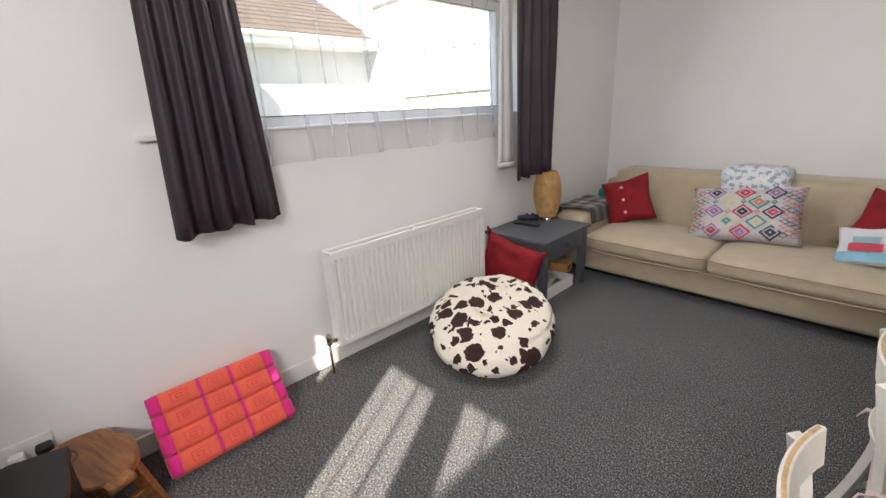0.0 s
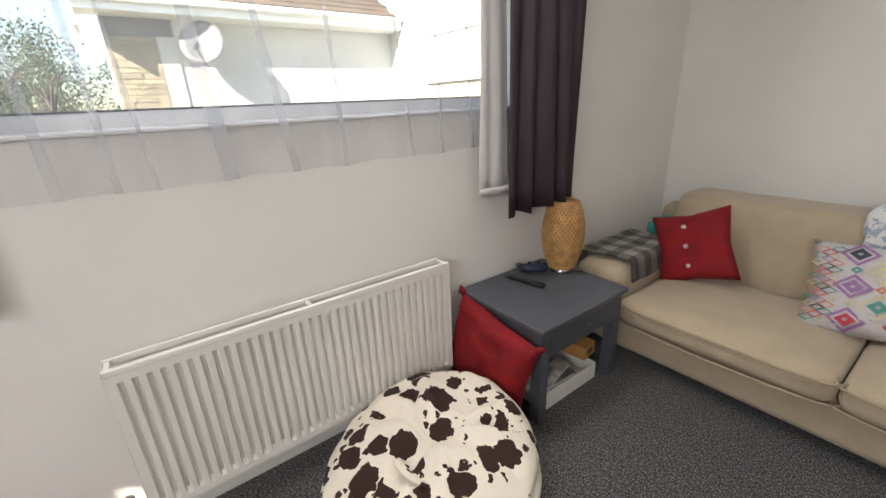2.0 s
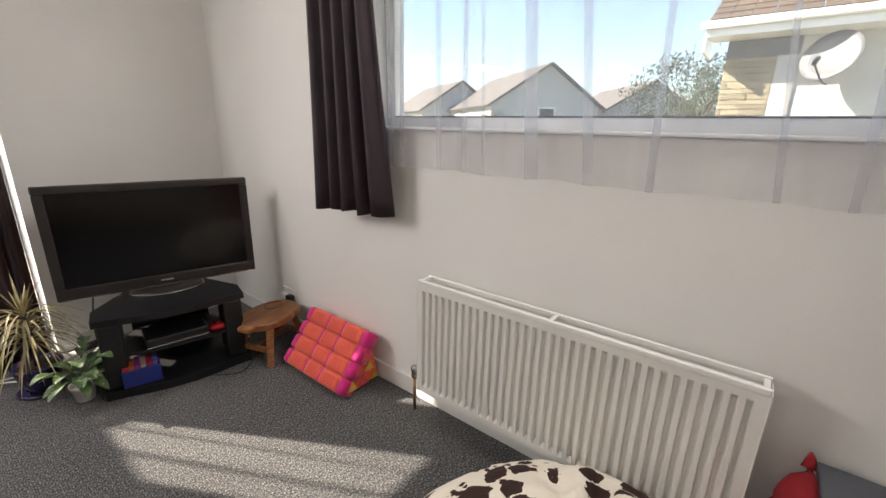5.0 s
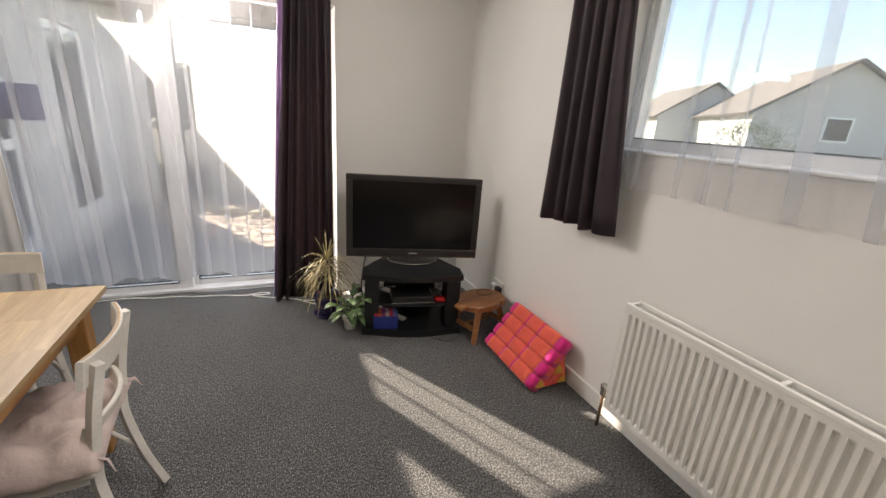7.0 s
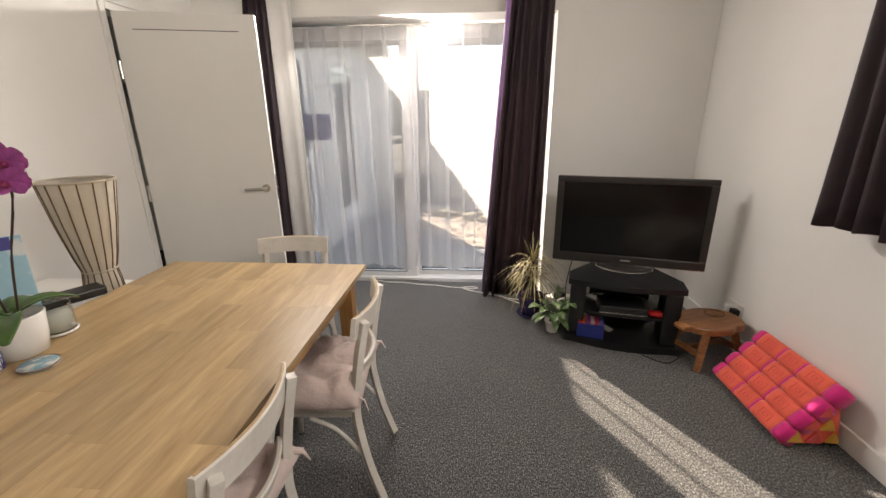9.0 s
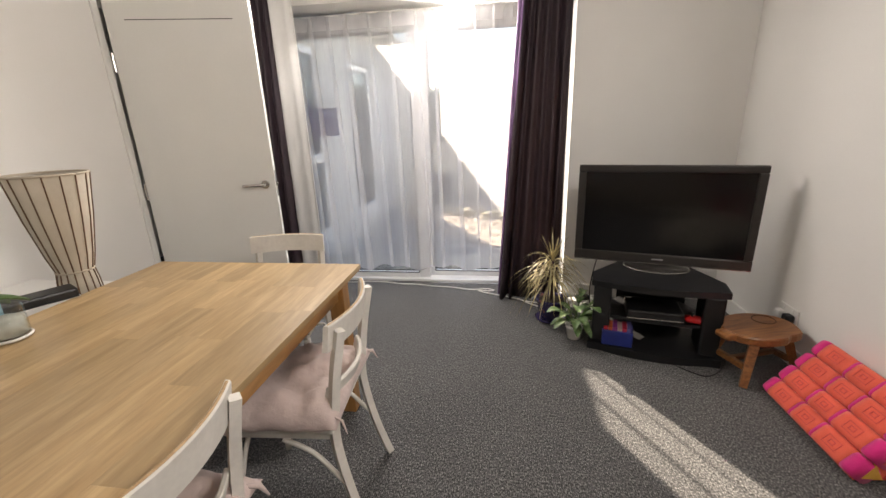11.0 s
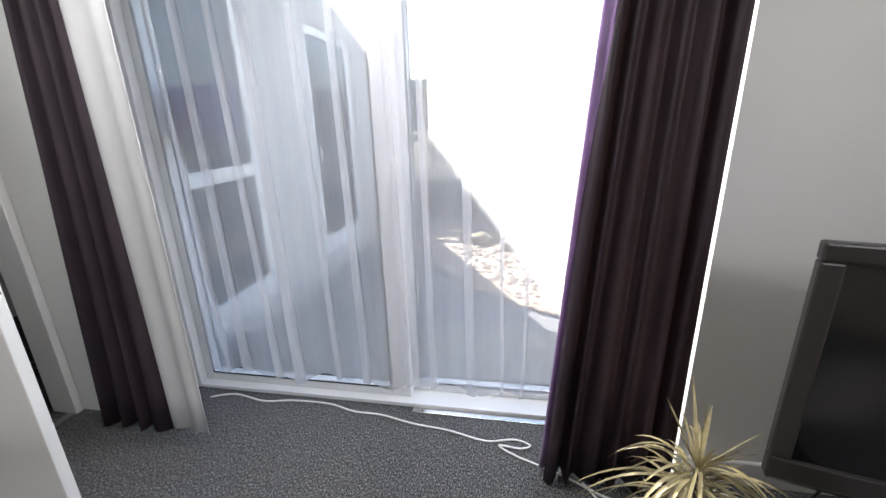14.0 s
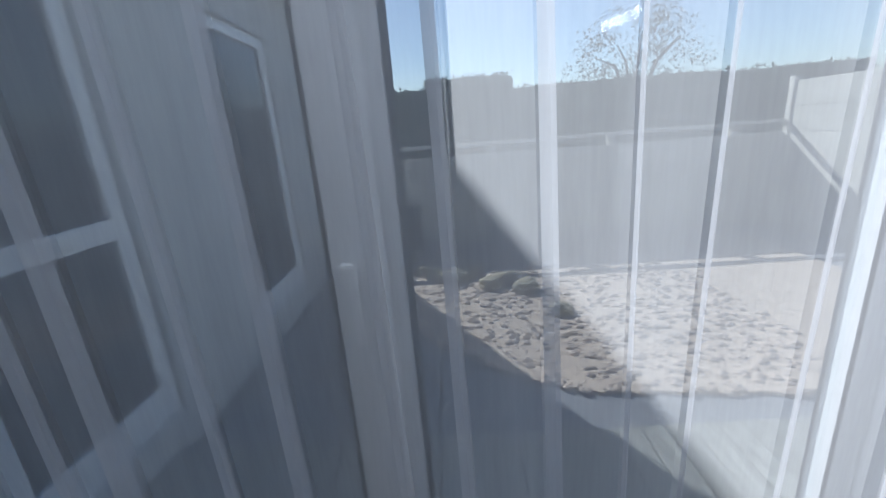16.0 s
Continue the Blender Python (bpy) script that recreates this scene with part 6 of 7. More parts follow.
part("blue_band", bm, mat("cobalt_print", (0.03, 0.05, 0.22), 0.4), can, "blue geometric lines")
part("tag", box(-0.02, 0.02, -0.0635, -0.0625, 0.062, 0.096), mat("kraft_tag", (0.42, 0.30, 0.18), 0.8), can, "brown card tag").matrix_local = pose(0, 0, 0, 0, 0, 40)
coas = thing("coaster", "round marbled blue resin coaster", "coaster", (0.545, -1.40, DZ))
part("disc", lathe([(0.048, 0.0), (0.052, 0.002), (0.052, 0.006), (0.049, 0.008), (0.001, 0.008)], 36), patches("marbled_resin", (0.16, 0.30, 0.36), (0.55, 0.56, 0.52), 22, 0.25, 0.5, 0.25), coas, smooth=True)
part("rim", tube([(0.051 * math.cos(2 * math.pi * i / 36), 0.051 * math.sin(2 * math.pi * i / 36), 0.007) for i in range(37)], 0.0022, 6), mat("brown_rim", (0.25, 0.12, 0.06), 0.4), coas, smooth=True)
bx = thing("notebook_stack", "black case on white papers beside the lamp", "case", (0.185, -0.955, SBZ), -28)
part("papers", box(-0.055, 0.055, -0.13, 0.13, 0.0, 0.035, 0.002), WHITEP, bx)
part("case", box(-0.05, 0.05, -0.12, 0.125, 0.0352, 0.072, 0.008), BLACKP, bx)
card = thing("greeting_card", "pale blue printed card leaning on the table", "card", (0.215, -1.10, DZ), -55)
card.matrix_world = pose(0.125, -1.17, SBZ + 0.188, -10, 0, 50)
part("card_front", box(-0.13, 0.13, -0.003, 0.003, -0.188, 0.165, 0.001), patches("blue_card_print", (0.32, 0.55, 0.66), (0.66, 0.70, 0.70), 12, 0.25, 0.4, 0.4), card)
part("card_top_band", box(-0.12, 0.10, -0.005, -0.0032, 0.115, 0.162), mat("indigo_print", (0.06, 0.06, 0.28), 0.5), card)
card2 = thing("greeting_card", "white card standing behind the orchid", "card")
card2.matrix_world = pose(0.06, -1.36, SBZ + 0.15, -12, 0, 55)
part("card_front", box(-0.09, 0.09, -0.002, 0.002, -0.15, 0.15, 0.001), WHITEP, card2)
lmp = thing("ribbed_lamp", "cream pleated lampshade tied at the waist, on the table", "lamp", (0.165, -0.76, SBZ))
part("shade", lathe([(0.066, 0.0), (0.062, 0.05), (0.056, 0.085), (0.072, 0.14), (0.098, 0.26), (0.122, 0.40), (0.121, 0.402), (0.097, 0.262), (0.068, 0.14), (0.050, 0.085)], 36), cloth("cream_lampshade", (0.60, 0.54, 0.44), 0.85), lmp, "cream fabric shade", smooth=True)
for i in range(16):
    a = 2 * math.pi * i / 16
    part("rib", tube([(r * math.cos(a), r * math.sin(a), z) for r, z in ((0.0675, 0.002), (0.0635, 0.05), (0.058, 0.085), (0.0735, 0.14), (0.0995, 0.26), (0.1235, 0.40))], 0.0024, 5), mat("brown_rib", (0.16, 0.09, 0.05), 0.6), lmp, "brown rib")
for r, z in ((0.123, 0.402), (0.0585, 0.085)):
    part("hoop", tube([(r * math.cos(2 * math.pi * i / 36), r * math.sin(2 * math.pi * i / 36), z) for i in range(37)], 0.004, 6), mat("cream_hoop", (0.55, 0.48, 0.38), 0.7), lmp, smooth=True)
lmp.matrix_world = lmp.matrix_world @ Matrix.Diagonal((1.1, 1.1, 1.27, 1.0))


# ---- dining chairs ----
def dining_chair(at, turn, cushion, label):
    """Bentwood cafe chair, back towards +y of its own axes."""
    c = thing("dining_chair", label, "chair", at, turn, group="chairs round the table")
    c.matrix_world = c.matrix_world @ Matrix.Diagonal((1.0, 1.0, 0.947, 1.0))
    part("seat", box(-0.195, 0.195, -0.20, 0.185, 0.435, 0.458, 0.010), CHAIRP, c)
    part("seat_rail", box(-0.175, 0.175, -0.18, 0.165, 0.400, 0.4345, 0.006), CHAIRP, c)
    for s in (-1, 1):
        part("leg", tube([(s * 0.165, -0.165, 0.400), (s * 0.185, -0.190, 0.0)], [0.019, 0.014], 8), CHAIRP, c, smooth=True)
        post = smooth_line([(s * 0.185, 0.265, 0.0), (s * 0.178, 0.215, 0.18), (s * 0.172, 0.182, 0.38), (s * 0.170, 0.185, 0.50), (s * 0.170, 0.205, 0.66), (s * 0.170, 0.235, 0.818)], 4)
        part("back_post", tube(post, [0.019] * len(post), 4), CHAIRP, c)
        part("bent_brace", tube(smooth_line([(s * 0.168, -0.165, 0.23), (s * 0.120, -0.16, 0.33), (s * 0.02, -0.158, 0.392)], 6), 0.0085, 8), CHAIRP, c, smooth=True)
        part("bent_brace", tube(smooth_line([(s * 0.176, 0.196, 0.22), (s * 0.172, 0.10, 0.34), (s * 0.168, 0.0, 0.392)], 6), 0.0085, 8), CHAIRP, c, smooth=True)
    for z0, z1, bow, nm in ((0.752, 0.845, 0.045, "top_rail"), (0.560, 0.605, 0.045, "mid_rail")):
        bm = bmesh.new()
        n = 16
        yb = 0.205 if nm == "top_rail" else 0.178
        sec = []
        for i in range(n + 1):
            u = -1 + 2 * i / n
            x = u * (0.196 if nm == "top_rail" else 0.165)
            y = yb + bow * (1 - u * u) - 0.02
            ring = [bm.verts.new((x, y + dy + 0.012 * (z - z0) / (z1 - z0), z)) for dy, z in ((0, z0), (0.016, z0), (0.017, z1 - 0.004), (0.013, z1), (0.003, z1), (0, z1 - 0.004))]
            sec.append(ring)
        for a, b in zip(sec, sec[1:]):
            for k in range(6):
                bm.faces.new((a[k], a[(k + 1) % 6], b[(k + 1) % 6], b[k]))
        bm.faces.new(sec[0])
        bm.faces.new(sec[-1])
        r = part(nm, bm, CHAIRP, c)
        if nm == "top_rail":
            part("worn_edge", tube([(-0.19 + 0.38 * i / 12, yb + bow * (1 - (-0.97 + 1.94 * i / 12) ** 2) - 0.02 + 0.020, z1 + 0.0005) for i in range(13)], 0.0042, 5, flat=0.35), BAREWOOD, r, "bare wood where the paint has worn")
    if cushion:
        cu = thing("seat_cushion", "blush linen seat cushion tied to a chair", "cushion", group="seat cushions")
        cu.matrix_world = Matrix.Translation(c.matrix_world.translation) @ c.matrix_world.to_3x3().to_4x4() @ pose(0.0, -0.012, 0.496, -90, 0, 0)
        part("cover", pillow(0.47, 0.45, 0.125, crease=0.75, seed=at[1], pinch=0.05, seg=28), LINEN, cu, smooth=True)
        for s in (-1, 1):
            part("tie", tube([(s * 0.19, -0.02, 0.19), (s * 0.205, -0.012, 0.235), (s * 0.215, 0.03, 0.25)], [0.006, 0.008, 0.003], 6, flat=0.4), LINEN, cu, smooth=True)
    return c


dining_chair((1.245, -0.985, 0), -86, True, "white painted cafe chair with a linen cushion")
dining_chair((1.135, -1.63, 0), -90, True, "white painted cafe chair pushed in at the table")
dining_chair((0.852, -0.387, 0), 9, False, "white painted cafe chair at the table end")

# ---- outside ----
RENDER = mat("white_render", (0.54, 0.54, 0.53), 0.85, vary=0.06, scale=2, fine=0.06, fine_scale=50, bump=0.4, depth=0.004)
PAVING = mat("grey_paving", (0.22, 0.22, 0.235), 0.85, vary=0.12, scale=3, fine=0.1, fine_scale=70, bump=0.3, depth=0.004, random_tone=0.2)
GROUND = mat("dry_grass_ground", (0.20, 0.18, 0.08), 0.95, vary=0.3, scale=0.8, fine=0.2, fine_scale=40, bump=0.5, depth=0.02)
GRAVEL = patches("pale_gravel", (0.42, 0.34, 0.27), (0.20, 0.15, 0.12), 30, 0.2, 0.5, 0.95)
DECK = wood("grey_decking", (0.20, 0.19, 0.17), (0.40, 0.39, 0.35), 2.0, 0.8, axis=1, random_tone=0.3)
TILEM = mat("brown_roof_tile", (0.17, 0.115, 0.075), 0.85, vary=0.25, scale=3, fine=0.15, fine_scale=30, bump=0.4, depth=0.01, random_tone=0.3)
TILEG = mat("grey_roof_tile", (0.13, 0.115, 0.105), 0.85, vary=0.2, scale=1.5, bump=0.3)
STONE = mat("buff_stone", (0.42, 0.36, 0.24), 0.9, vary=0.2, scale=8, fine=0.12, fine_scale=60, bump=0.5, depth=0.006, random_tone=0.35)
DARKWIN = mat("dark_room_glass", (0.03, 0.035, 0.04), 0.08, vary=0.1, bump=0.0)
FENCE = mat("pale_fence_panel", (0.50, 0.47, 0.41), 0.9, vary=0.12, scale=3, fine=0.1, bump=0.3, random_tone=0.2)
LEAFG = mat("hedge_leaf", (0.075, 0.10, 0.03), 0.7, vary=0.4, scale=3, random_tone=0.4)
TRUNK = mat("bark", (0.10, 0.07, 0.05), 0.9, vary=0.3, scale=10, bump=0.6, depth=0.01)
tagged(link_mesh("ground", box(-300, 300, -300, 300, -0.40, -0.16), GROUND), "dry grassy ground reaching to the horizon", "ground", kind="structure")

patio_g = thing("pavement_patio", "grey paved patio beyond the decking", "patio", kind="structure")
part("bedding", box(0.12, 5.6, 2.12, 5.78, -0.159, -0.115), SOIL, patio_g)
rnd = random.Random(31)
EDGE = [(0.13, 4.90), (0.45, 4.30), (0.80, 3.70), (1.13, 3.25), (1.45, 2.90), (1.75, 2.62), (2.10, 2.45), (2.7, 2.36), (3.6, 2.32), (4.8, 2.30)]
bm = bmesh.new()
rim = []
for (x0, y0), (x1, y1) in zip(EDGE, EDGE[1:]):
    for k in range(6):
        rim.append((x0 + (x1 - x0) * k / 6 + rnd.uniform(-0.025, 0.025), y0 + (y1 - y0) * k / 6 + rnd.uniform(-0.035, 0.035)))
rim += [(4.8, 2.30), (4.8, 5.78), (0.13, 5.78)]
lo = [bm.verts.new((x, y, -0.086)) for x, y in rim]
hi = [bm.verts.new((x, y, -0.066)) for x, y in rim]
bm.faces.new(lo)
bm.faces.new(hi)
for k in range(len(rim)):
    bm.faces.new((lo[k], lo[(k + 1) % len(rim)], hi[(k + 1) % len(rim)], hi[k]))
bed = tagged(link_mesh("gravel_bed", bm, GRAVEL), "pale brown stony gravel bed along the paving", "gravel", kind="stuff")


def in_bed(x, y):
    for (x0, y0), (x1, y1) in zip(EDGE, EDGE[1:]):
        if x0 <= x <= x1:
            return y > y0 + (y1 - y0) * (x - x0) / (x1 - x0) - 0.02
    return False


rnd = random.Random(3)
stones = bmesh.new()
for i in range(2200):
    x, y, s = rnd.uniform(0.3, 3.6), rnd.uniform(2.3, 5.5), rnd.uniform(0.012, 0.035)
    if not in_bed(x, y):
        continue
    r = bmesh.ops.create_icosphere(stones, subdivisions=1, radius=s)
    for v in r["verts"]:
        v.co = Vector((x + v.co.x * rnd.uniform(0.8, 1.3), y + v.co.y, -0.064 + v.co.z * 0.6))
tagged(link_mesh("loose_stones", stones, mat("pebble", (0.42, 0.34, 0.28), 0.9, vary=0.3, scale=9)), "loose pale stones on the gravel", "stones", kind="stuff")
for i in range(9):
    x, y, s = 0.95 + 0.16 * i, 4.75 - 0.16 * i + rnd.uniform(-0.15, 0.45), rnd.uniform(0.07, 0.16)
    rk = thing("rock", "weathered brown rock on the gravel bed", "rock", (x, y, -0.066), rnd.uniform(0, 90), group="rocks in the bed")
    bm = bmesh.new()
    bmesh.ops.create_icosphere(bm, subdivisions=3, radius=s)
    for v in bm.verts:
        v.co *= 1 + 0.35 * noise.noise(v.co * (2.2 / s) * 0.5 + Vector((i, 0, 0)))
        v.co.z = max(v.co.z * 0.65 + s * 0.3, -0.01)
    part("stone", bm, STONE, rk)

trough = thing("planter_trough", "low dark planter trough before the fence", "planter", (0.62, 5.50, -0.09))
part("trough", box(-0.42, 0.42, -0.18, 0.18, 0.0, 0.52, 0.02), mat("dark_timber", (0.035, 0.032, 0.03), 0.8, vary=0.3, stretch=(1, 1, 8)), trough)
part("rim", box(-0.45, 0.45, -0.21, 0.21, 0.521, 0.55, 0.008), mat("dark_timber_rim", (0.05, 0.045, 0.04), 0.8), trough)
fence = thing("garden_fence", "pale panelled garden fence with a top rail", "fence", kind="structure")
for i in range(7):
    x = -1.0 + i * 1.5
    part("post", box(x - 0.05, x + 0.05, 5.80, 5.90, -0.16, 1.12, 0.006), FENCE, fence)
    for j in range(4):
        part("panel_board", box(x + 0.052, x + 1.448, 5.83, 5.868, -0.14 + j * 0.29, 0.145 + j * 0.29, 0.006), FENCE, fence)
    part("top_rail", box(x - 0.05, x + 1.45, 5.81, 5.89, 1.125, 1.165, 0.006), FENCE, fence)
side_f = thing("garden_fence", "pale panelled side fence", "fence", kind="structure")
for j in range(6):
    for i in range(3):
        part("panel_board", box(5.62, 5.655, 1.36 + i * 1.5, 2.80 + i * 1.5, -0.14 + j * 0.29, 0.145 + j * 0.29, 0.006), FENCE, side_f)
for i in range(4):
    part("post", box(5.60, 5.69, 1.27 + i * 1.5, 1.355 + i * 1.5, -0.16, 1.65, 0.006), FENCE, side_f)

# the low wing beside the patio
wing = thing("wing", "low white wing of the house with glazed doors in shade", "house wing", kind="structure")
WGX, WGY0, WGY1 = 0.06, 1.315, 5.18
part("wing_wall", box(WGX - 0.25, WGX, WGY0, 1.48, -0.16, 2.62), RENDER, wing)
part("wing_wall", box(WGX - 0.25, WGX, 2.27, 3.08, -0.16, 2.62), RENDER, wing)
part("wing_wall", box(WGX - 0.25, WGX, 4.10, WGY1, -0.16, 2.62), RENDER, wing)
part("wing_wall", box(WGX - 0.25, WGX, 1.48, 2.27, 2.15, 2.62), RENDER, wing)
part("wing_wall", box(WGX - 0.25, WGX, 3.08, 4.10, 2.15, 2.62), RENDER, wing)
part("plinth", box(WGX - 0.25, WGX + 0.012, 1.48, 2.27, -0.16, 0.10), RENDER, wing)
part("plinth", box(WGX - 0.25, WGX + 0.012, 3.08, 4.10, -0.16, 0.10), RENDER, wing)
part("wing_back", box(-4.2, -4.0, WGY0, WGY1, -0.16, 2.62), RENDER, wing)
part("wing_end", box(-4.0, WGX - 0.25, WGY1 - 0.25, WGY1, -0.16, 2.62), RENDER, wing)
part("end_screen", box(WGX + 0.001, 0.370, WGY1 - 0.06, WGY1 + 0.08, -0.16, 2.599), RENDER, wing)
part("wing_floor", box(-4.0, WGX - 0.25, 2.1, WGY1 - 0.25, -0.15, 0.0), PAVING, wing)
part("fascia", box(0.355, 0.385, WGY0 + 0.02, WGY1 + 0.1, 2.60, 2.775, 0.004), UPVC, wing)
part("soffit", box(WGX, 0.355, WGY0 + 0.02, WGY1 + 0.1, 2.60, 2.615), UPVC, wing)
part("flat_roof", box(-4.3, 0.355, WGY0 + 0.02, WGY1 + 0.1, 2.62, 2.765), TILEG, wing)
def glazed(y0, y1, z0, z1, bar):
    w = part("wing_window", box(WGX - 0.09, WGX - 0.03, y0, y0 + 0.085, z0, z1, 0.006), UPVC, wing)
    part("frame_stile", box(WGX - 0.09, WGX - 0.03, y1 - 0.085, y1, z0, z1, 0.006), UPVC, w)
    part("frame_rail", box(WGX - 0.09, WGX - 0.03, y0 + 0.085, y1 - 0.085, z0, z0 + 0.16, 0.006), UPVC, w)
    part("frame_rail", box(WGX - 0.09, WGX - 0.03, y0 + 0.085, y1 - 0.085, z1 - 0.085, z1, 0.006), UPVC, w)
    if bar:
        part("mid_rail", box(WGX - 0.09, WGX - 0.03, y0 + 0.085, y1 - 0.085, bar - 0.045, bar + 0.045, 0.006), UPVC, w)
        part("letter_plate", box(WGX - 0.03, WGX - 0.022, (y0 + y1) / 2 - 0.10, (y0 + y1) / 2 + 0.10, bar - 0.025, bar + 0.025, 0.004), WHITEP, w)
    part("dark_pane", box(WGX - 0.065, WGX - 0.055, y0 + 0.085, y1 - 0.085, z0 + 0.16, z1 - 0.085), DARKWIN, w)
    part("door_pull", tube(smooth_line([(WGX - 0.03, y0 + 0.045, 1.0), (WGX + 0.015, y0 + 0.045, 1.02), (WGX + 0.015, y0 + 0.045, 1.13), (WGX - 0.03, y0 + 0.045, 1.15)], 4), 0.009, 8), UPVC, w, smooth=True)
glazed(1.482, 2.268, 0.101, 2.148, 1.04)
glazed(3.082, 4.098, 0.101, 2.148, None)

# flat panel and cords added, standing in for a purple lampshade in the pane
shade = thing("purple_stand_in", "flat purple panel added outside the glass, standing in for a lampshade", "banner")
part("stand_in_panel", box(0.262, 0.585, 1.318, 1.330, 1.285, 1.512, 0.003), cloth("purple_panel_cloth", (0.16, 0.12, 0.34), 0.85), shade)
part("hanging_cord", tube([(0.30, 1.324, 1.512), (0.42, 1.324, 1.75), (0.42, 1.328, 2.17)], 0.002, 5), WHITEP, shade)
part("hanging_cord", tube([(0.545, 1.324, 1.512), (0.422, 1.324, 1.75)], 0.002, 5), WHITEP, shade)
tub = thing("planter_pot", "small blue grey plastic tub on the decking", "pot", (0.225, 1.50, -0.035))
part("tub_body", lathe([(0.05, 0.0), (0.055, 0.003), (0.07, 0.15), (0.075, 0.152), (0.075, 0.165), (0.066, 0.165), (0.062, 0.15)], 24), mat("blue_grey_plastic", (0.10, 0.13, 0.19), 0.5), tub, smooth=True)

# neighbouring house seen through the wide window
nb = thing("neighbour_house", "white rendered bungalow with a brown tiled roof", "house", kind="structure")
NX = 10.35
part("house_wall", box(NX, NX + 0.3, -6.3, -2.35, -0.16, 2.86), RENDER, nb)
part("house_wall", box(NX + 0.301, NX + 7, -1.66, -1.45, -0.16, 2.86), RENDER, nb)
part("stone_backing", box(NX + 0.02, NX + 0.3, -2.10, -1.45, -0.16, 2.55), SOIL, nb)
part("lintel_band", box(NX - 0.004, NX + 0.3, -2.35, -1.45, 2.55, 2.86), mat("slate_band", (0.16, 0.16, 0.17), 0.8), nb)
part("downpipe_pier", box(NX - 0.03, NX + 0.3, -2.35, -2.10, -0.16, 2.549), RENDER, nb)
part("fascia", box(NX - 0.50, NX - 0.47, -6.3, -1.18, 2.80, 2.965, 0.004), UPVC, nb)
part("soffit", box(NX - 0.47, NX, -6.3, -1.18, 2.80, 2.82), UPVC, nb)
part("gutter", tube([(NX - 0.55, -6.25, 2.955), (NX - 0.55, -1.12, 2.955)], 0.055, 10), UPVC, nb, "white half round gutter", smooth=True)
part("bargeboard", box(NX - 0.49, NX + 0.35, -1.20, -1.16, 2.60, 2.80), UPVC, nb)
wingn = part("side_wing_wall", box(6.1, NX - 0.001, -6.55, -6.30, -0.16, 3.7), RENDER, nb)
part("cladding_line", box(6.1, NX - 0.41, -6.299, -6.27, 2.56, 2.63, 0.006), UPVC, wingn)
part("cladding_line", box(6.1, NX - 0.41, -6.299, -6.28, 3.62, 3.70, 0.006), TILEG, wingn)
part("garage_recess", box(6.3, 8.9, -6.299, -6.29, 1.0, 1.75), mat("cream_shutter", (0.50, 0.47, 0.36), 0.6, vary=0.1), wingn)
part("garage_head", box(6.2, 9.0, -6.299, -6.22, 1.76, 1.84, 0.004), UPVC, wingn)
dish = thing("satellite_dish", "grey satellite dish on the neighbour's wall", "satellite dish", (NX - 0.30, -2.62, 2.35), 25)
dm = Matrix.Translation((NX - 0.36, -2.70, 2.42)) @ pose(0, 0, 0, 0, -70, -28)
dish.matrix_world = Matrix.Identity(4)
d = part("reflector", lathe([(0.001, 0.0), (0.12, 0.012), (0.24, 0.045), (0.33, 0.088), (0.332, 0.094), (0.24, 0.052), (0.12, 0.019), (0.001, 0.007)], 36), mat("grey_steel", (0.17, 0.17, 0.17), 0.5), dish, smooth=True)
d.matrix_local = dm
part("feed_arm", tube(smooth_line([(NX - 0.36, -2.70, 2.10), (NX - 0.62, -2.62, 2.12), (NX - 0.86, -2.50, 2.32)], 4), 0.012, 8), BLACKP, dish)
part("receiver", tube([(NX - 0.86, -2.50, 2.30), (NX - 0.80, -2.53, 2.38)], 0.03, 10), BLACKP, dish)
part("wall_arm", tube(smooth_line([(NX, -2.78, 2.28), (NX - 0.22, -2.78, 2.28), (NX - 0.33, -2.72, 2.40)], 4), 0.018, 8), mat("dark_steel", (0.05, 0.05, 0.05), 0.5), dish)

# houses further off
def far_house(at, turn, w, d, h, rise, label):
    t = thing("far_house", label, "house", at, turn, group="distant houses")
    part("wall", box(-w / 2, w / 2, -d / 2, d / 2, 0, h), RENDER, t)
    bm = bmesh.new()
    for s in (-1, 1):
        vs = [bm.verts.new(p) for p in ((s * w / 2, -d / 2, h), (s * w / 2, d / 2, h), (s * w / 2, 0, h + rise))]
        bm.faces.new(vs)
    part("gable", bm, RENDER, t)
    for s in (-1, 1):
        bm = bmesh.new()
        a = [bm.verts.new(p) for p in ((-w / 2 - 0.3, s * (d / 2 + 0.35), h - 0.25), (w / 2 + 0.3, s * (d / 2 + 0.35), h - 0.25), (w / 2 + 0.3, 0, h + rise + 0.08), (-w / 2 - 0.3, 0, h + rise + 0.08))]
        bm.faces.new(a)
        thicken(part("roof", bm, TILEG, t), 0.14)
    for i in range(3):
        x = -w / 2 + w * (i + 0.6) / 3.2
        wdw = part("window", box(x - 0.6, x + 0.6, -d / 2 - 0.03, -d / 2 - 0.002, h - 1.5, h - 0.4), UPVC, t)
        part("pane", box(x - 0.52, x - 0.02, -d / 2 - 0.04, -d / 2 - 0.031, h - 1.42, h - 0.48), DARKWIN, wdw)
        part("pane", box(x + 0.02, x + 0.52, -d / 2 - 0.04, -d / 2 - 0.031, h - 1.42, h - 0.48), DARKWIN, wdw)
    wdw = part("window", box(-w / 2 - 0.03, -w / 2 - 0.002, -0.6, 0.6, h - 1.4, h - 0.2), UPVC, t)
    part("pane", box(-w / 2 - 0.04, -w / 2 - 0.031, -0.5, 0.5, h - 1.3, h - 0.3), DARKWIN, wdw)
    return t


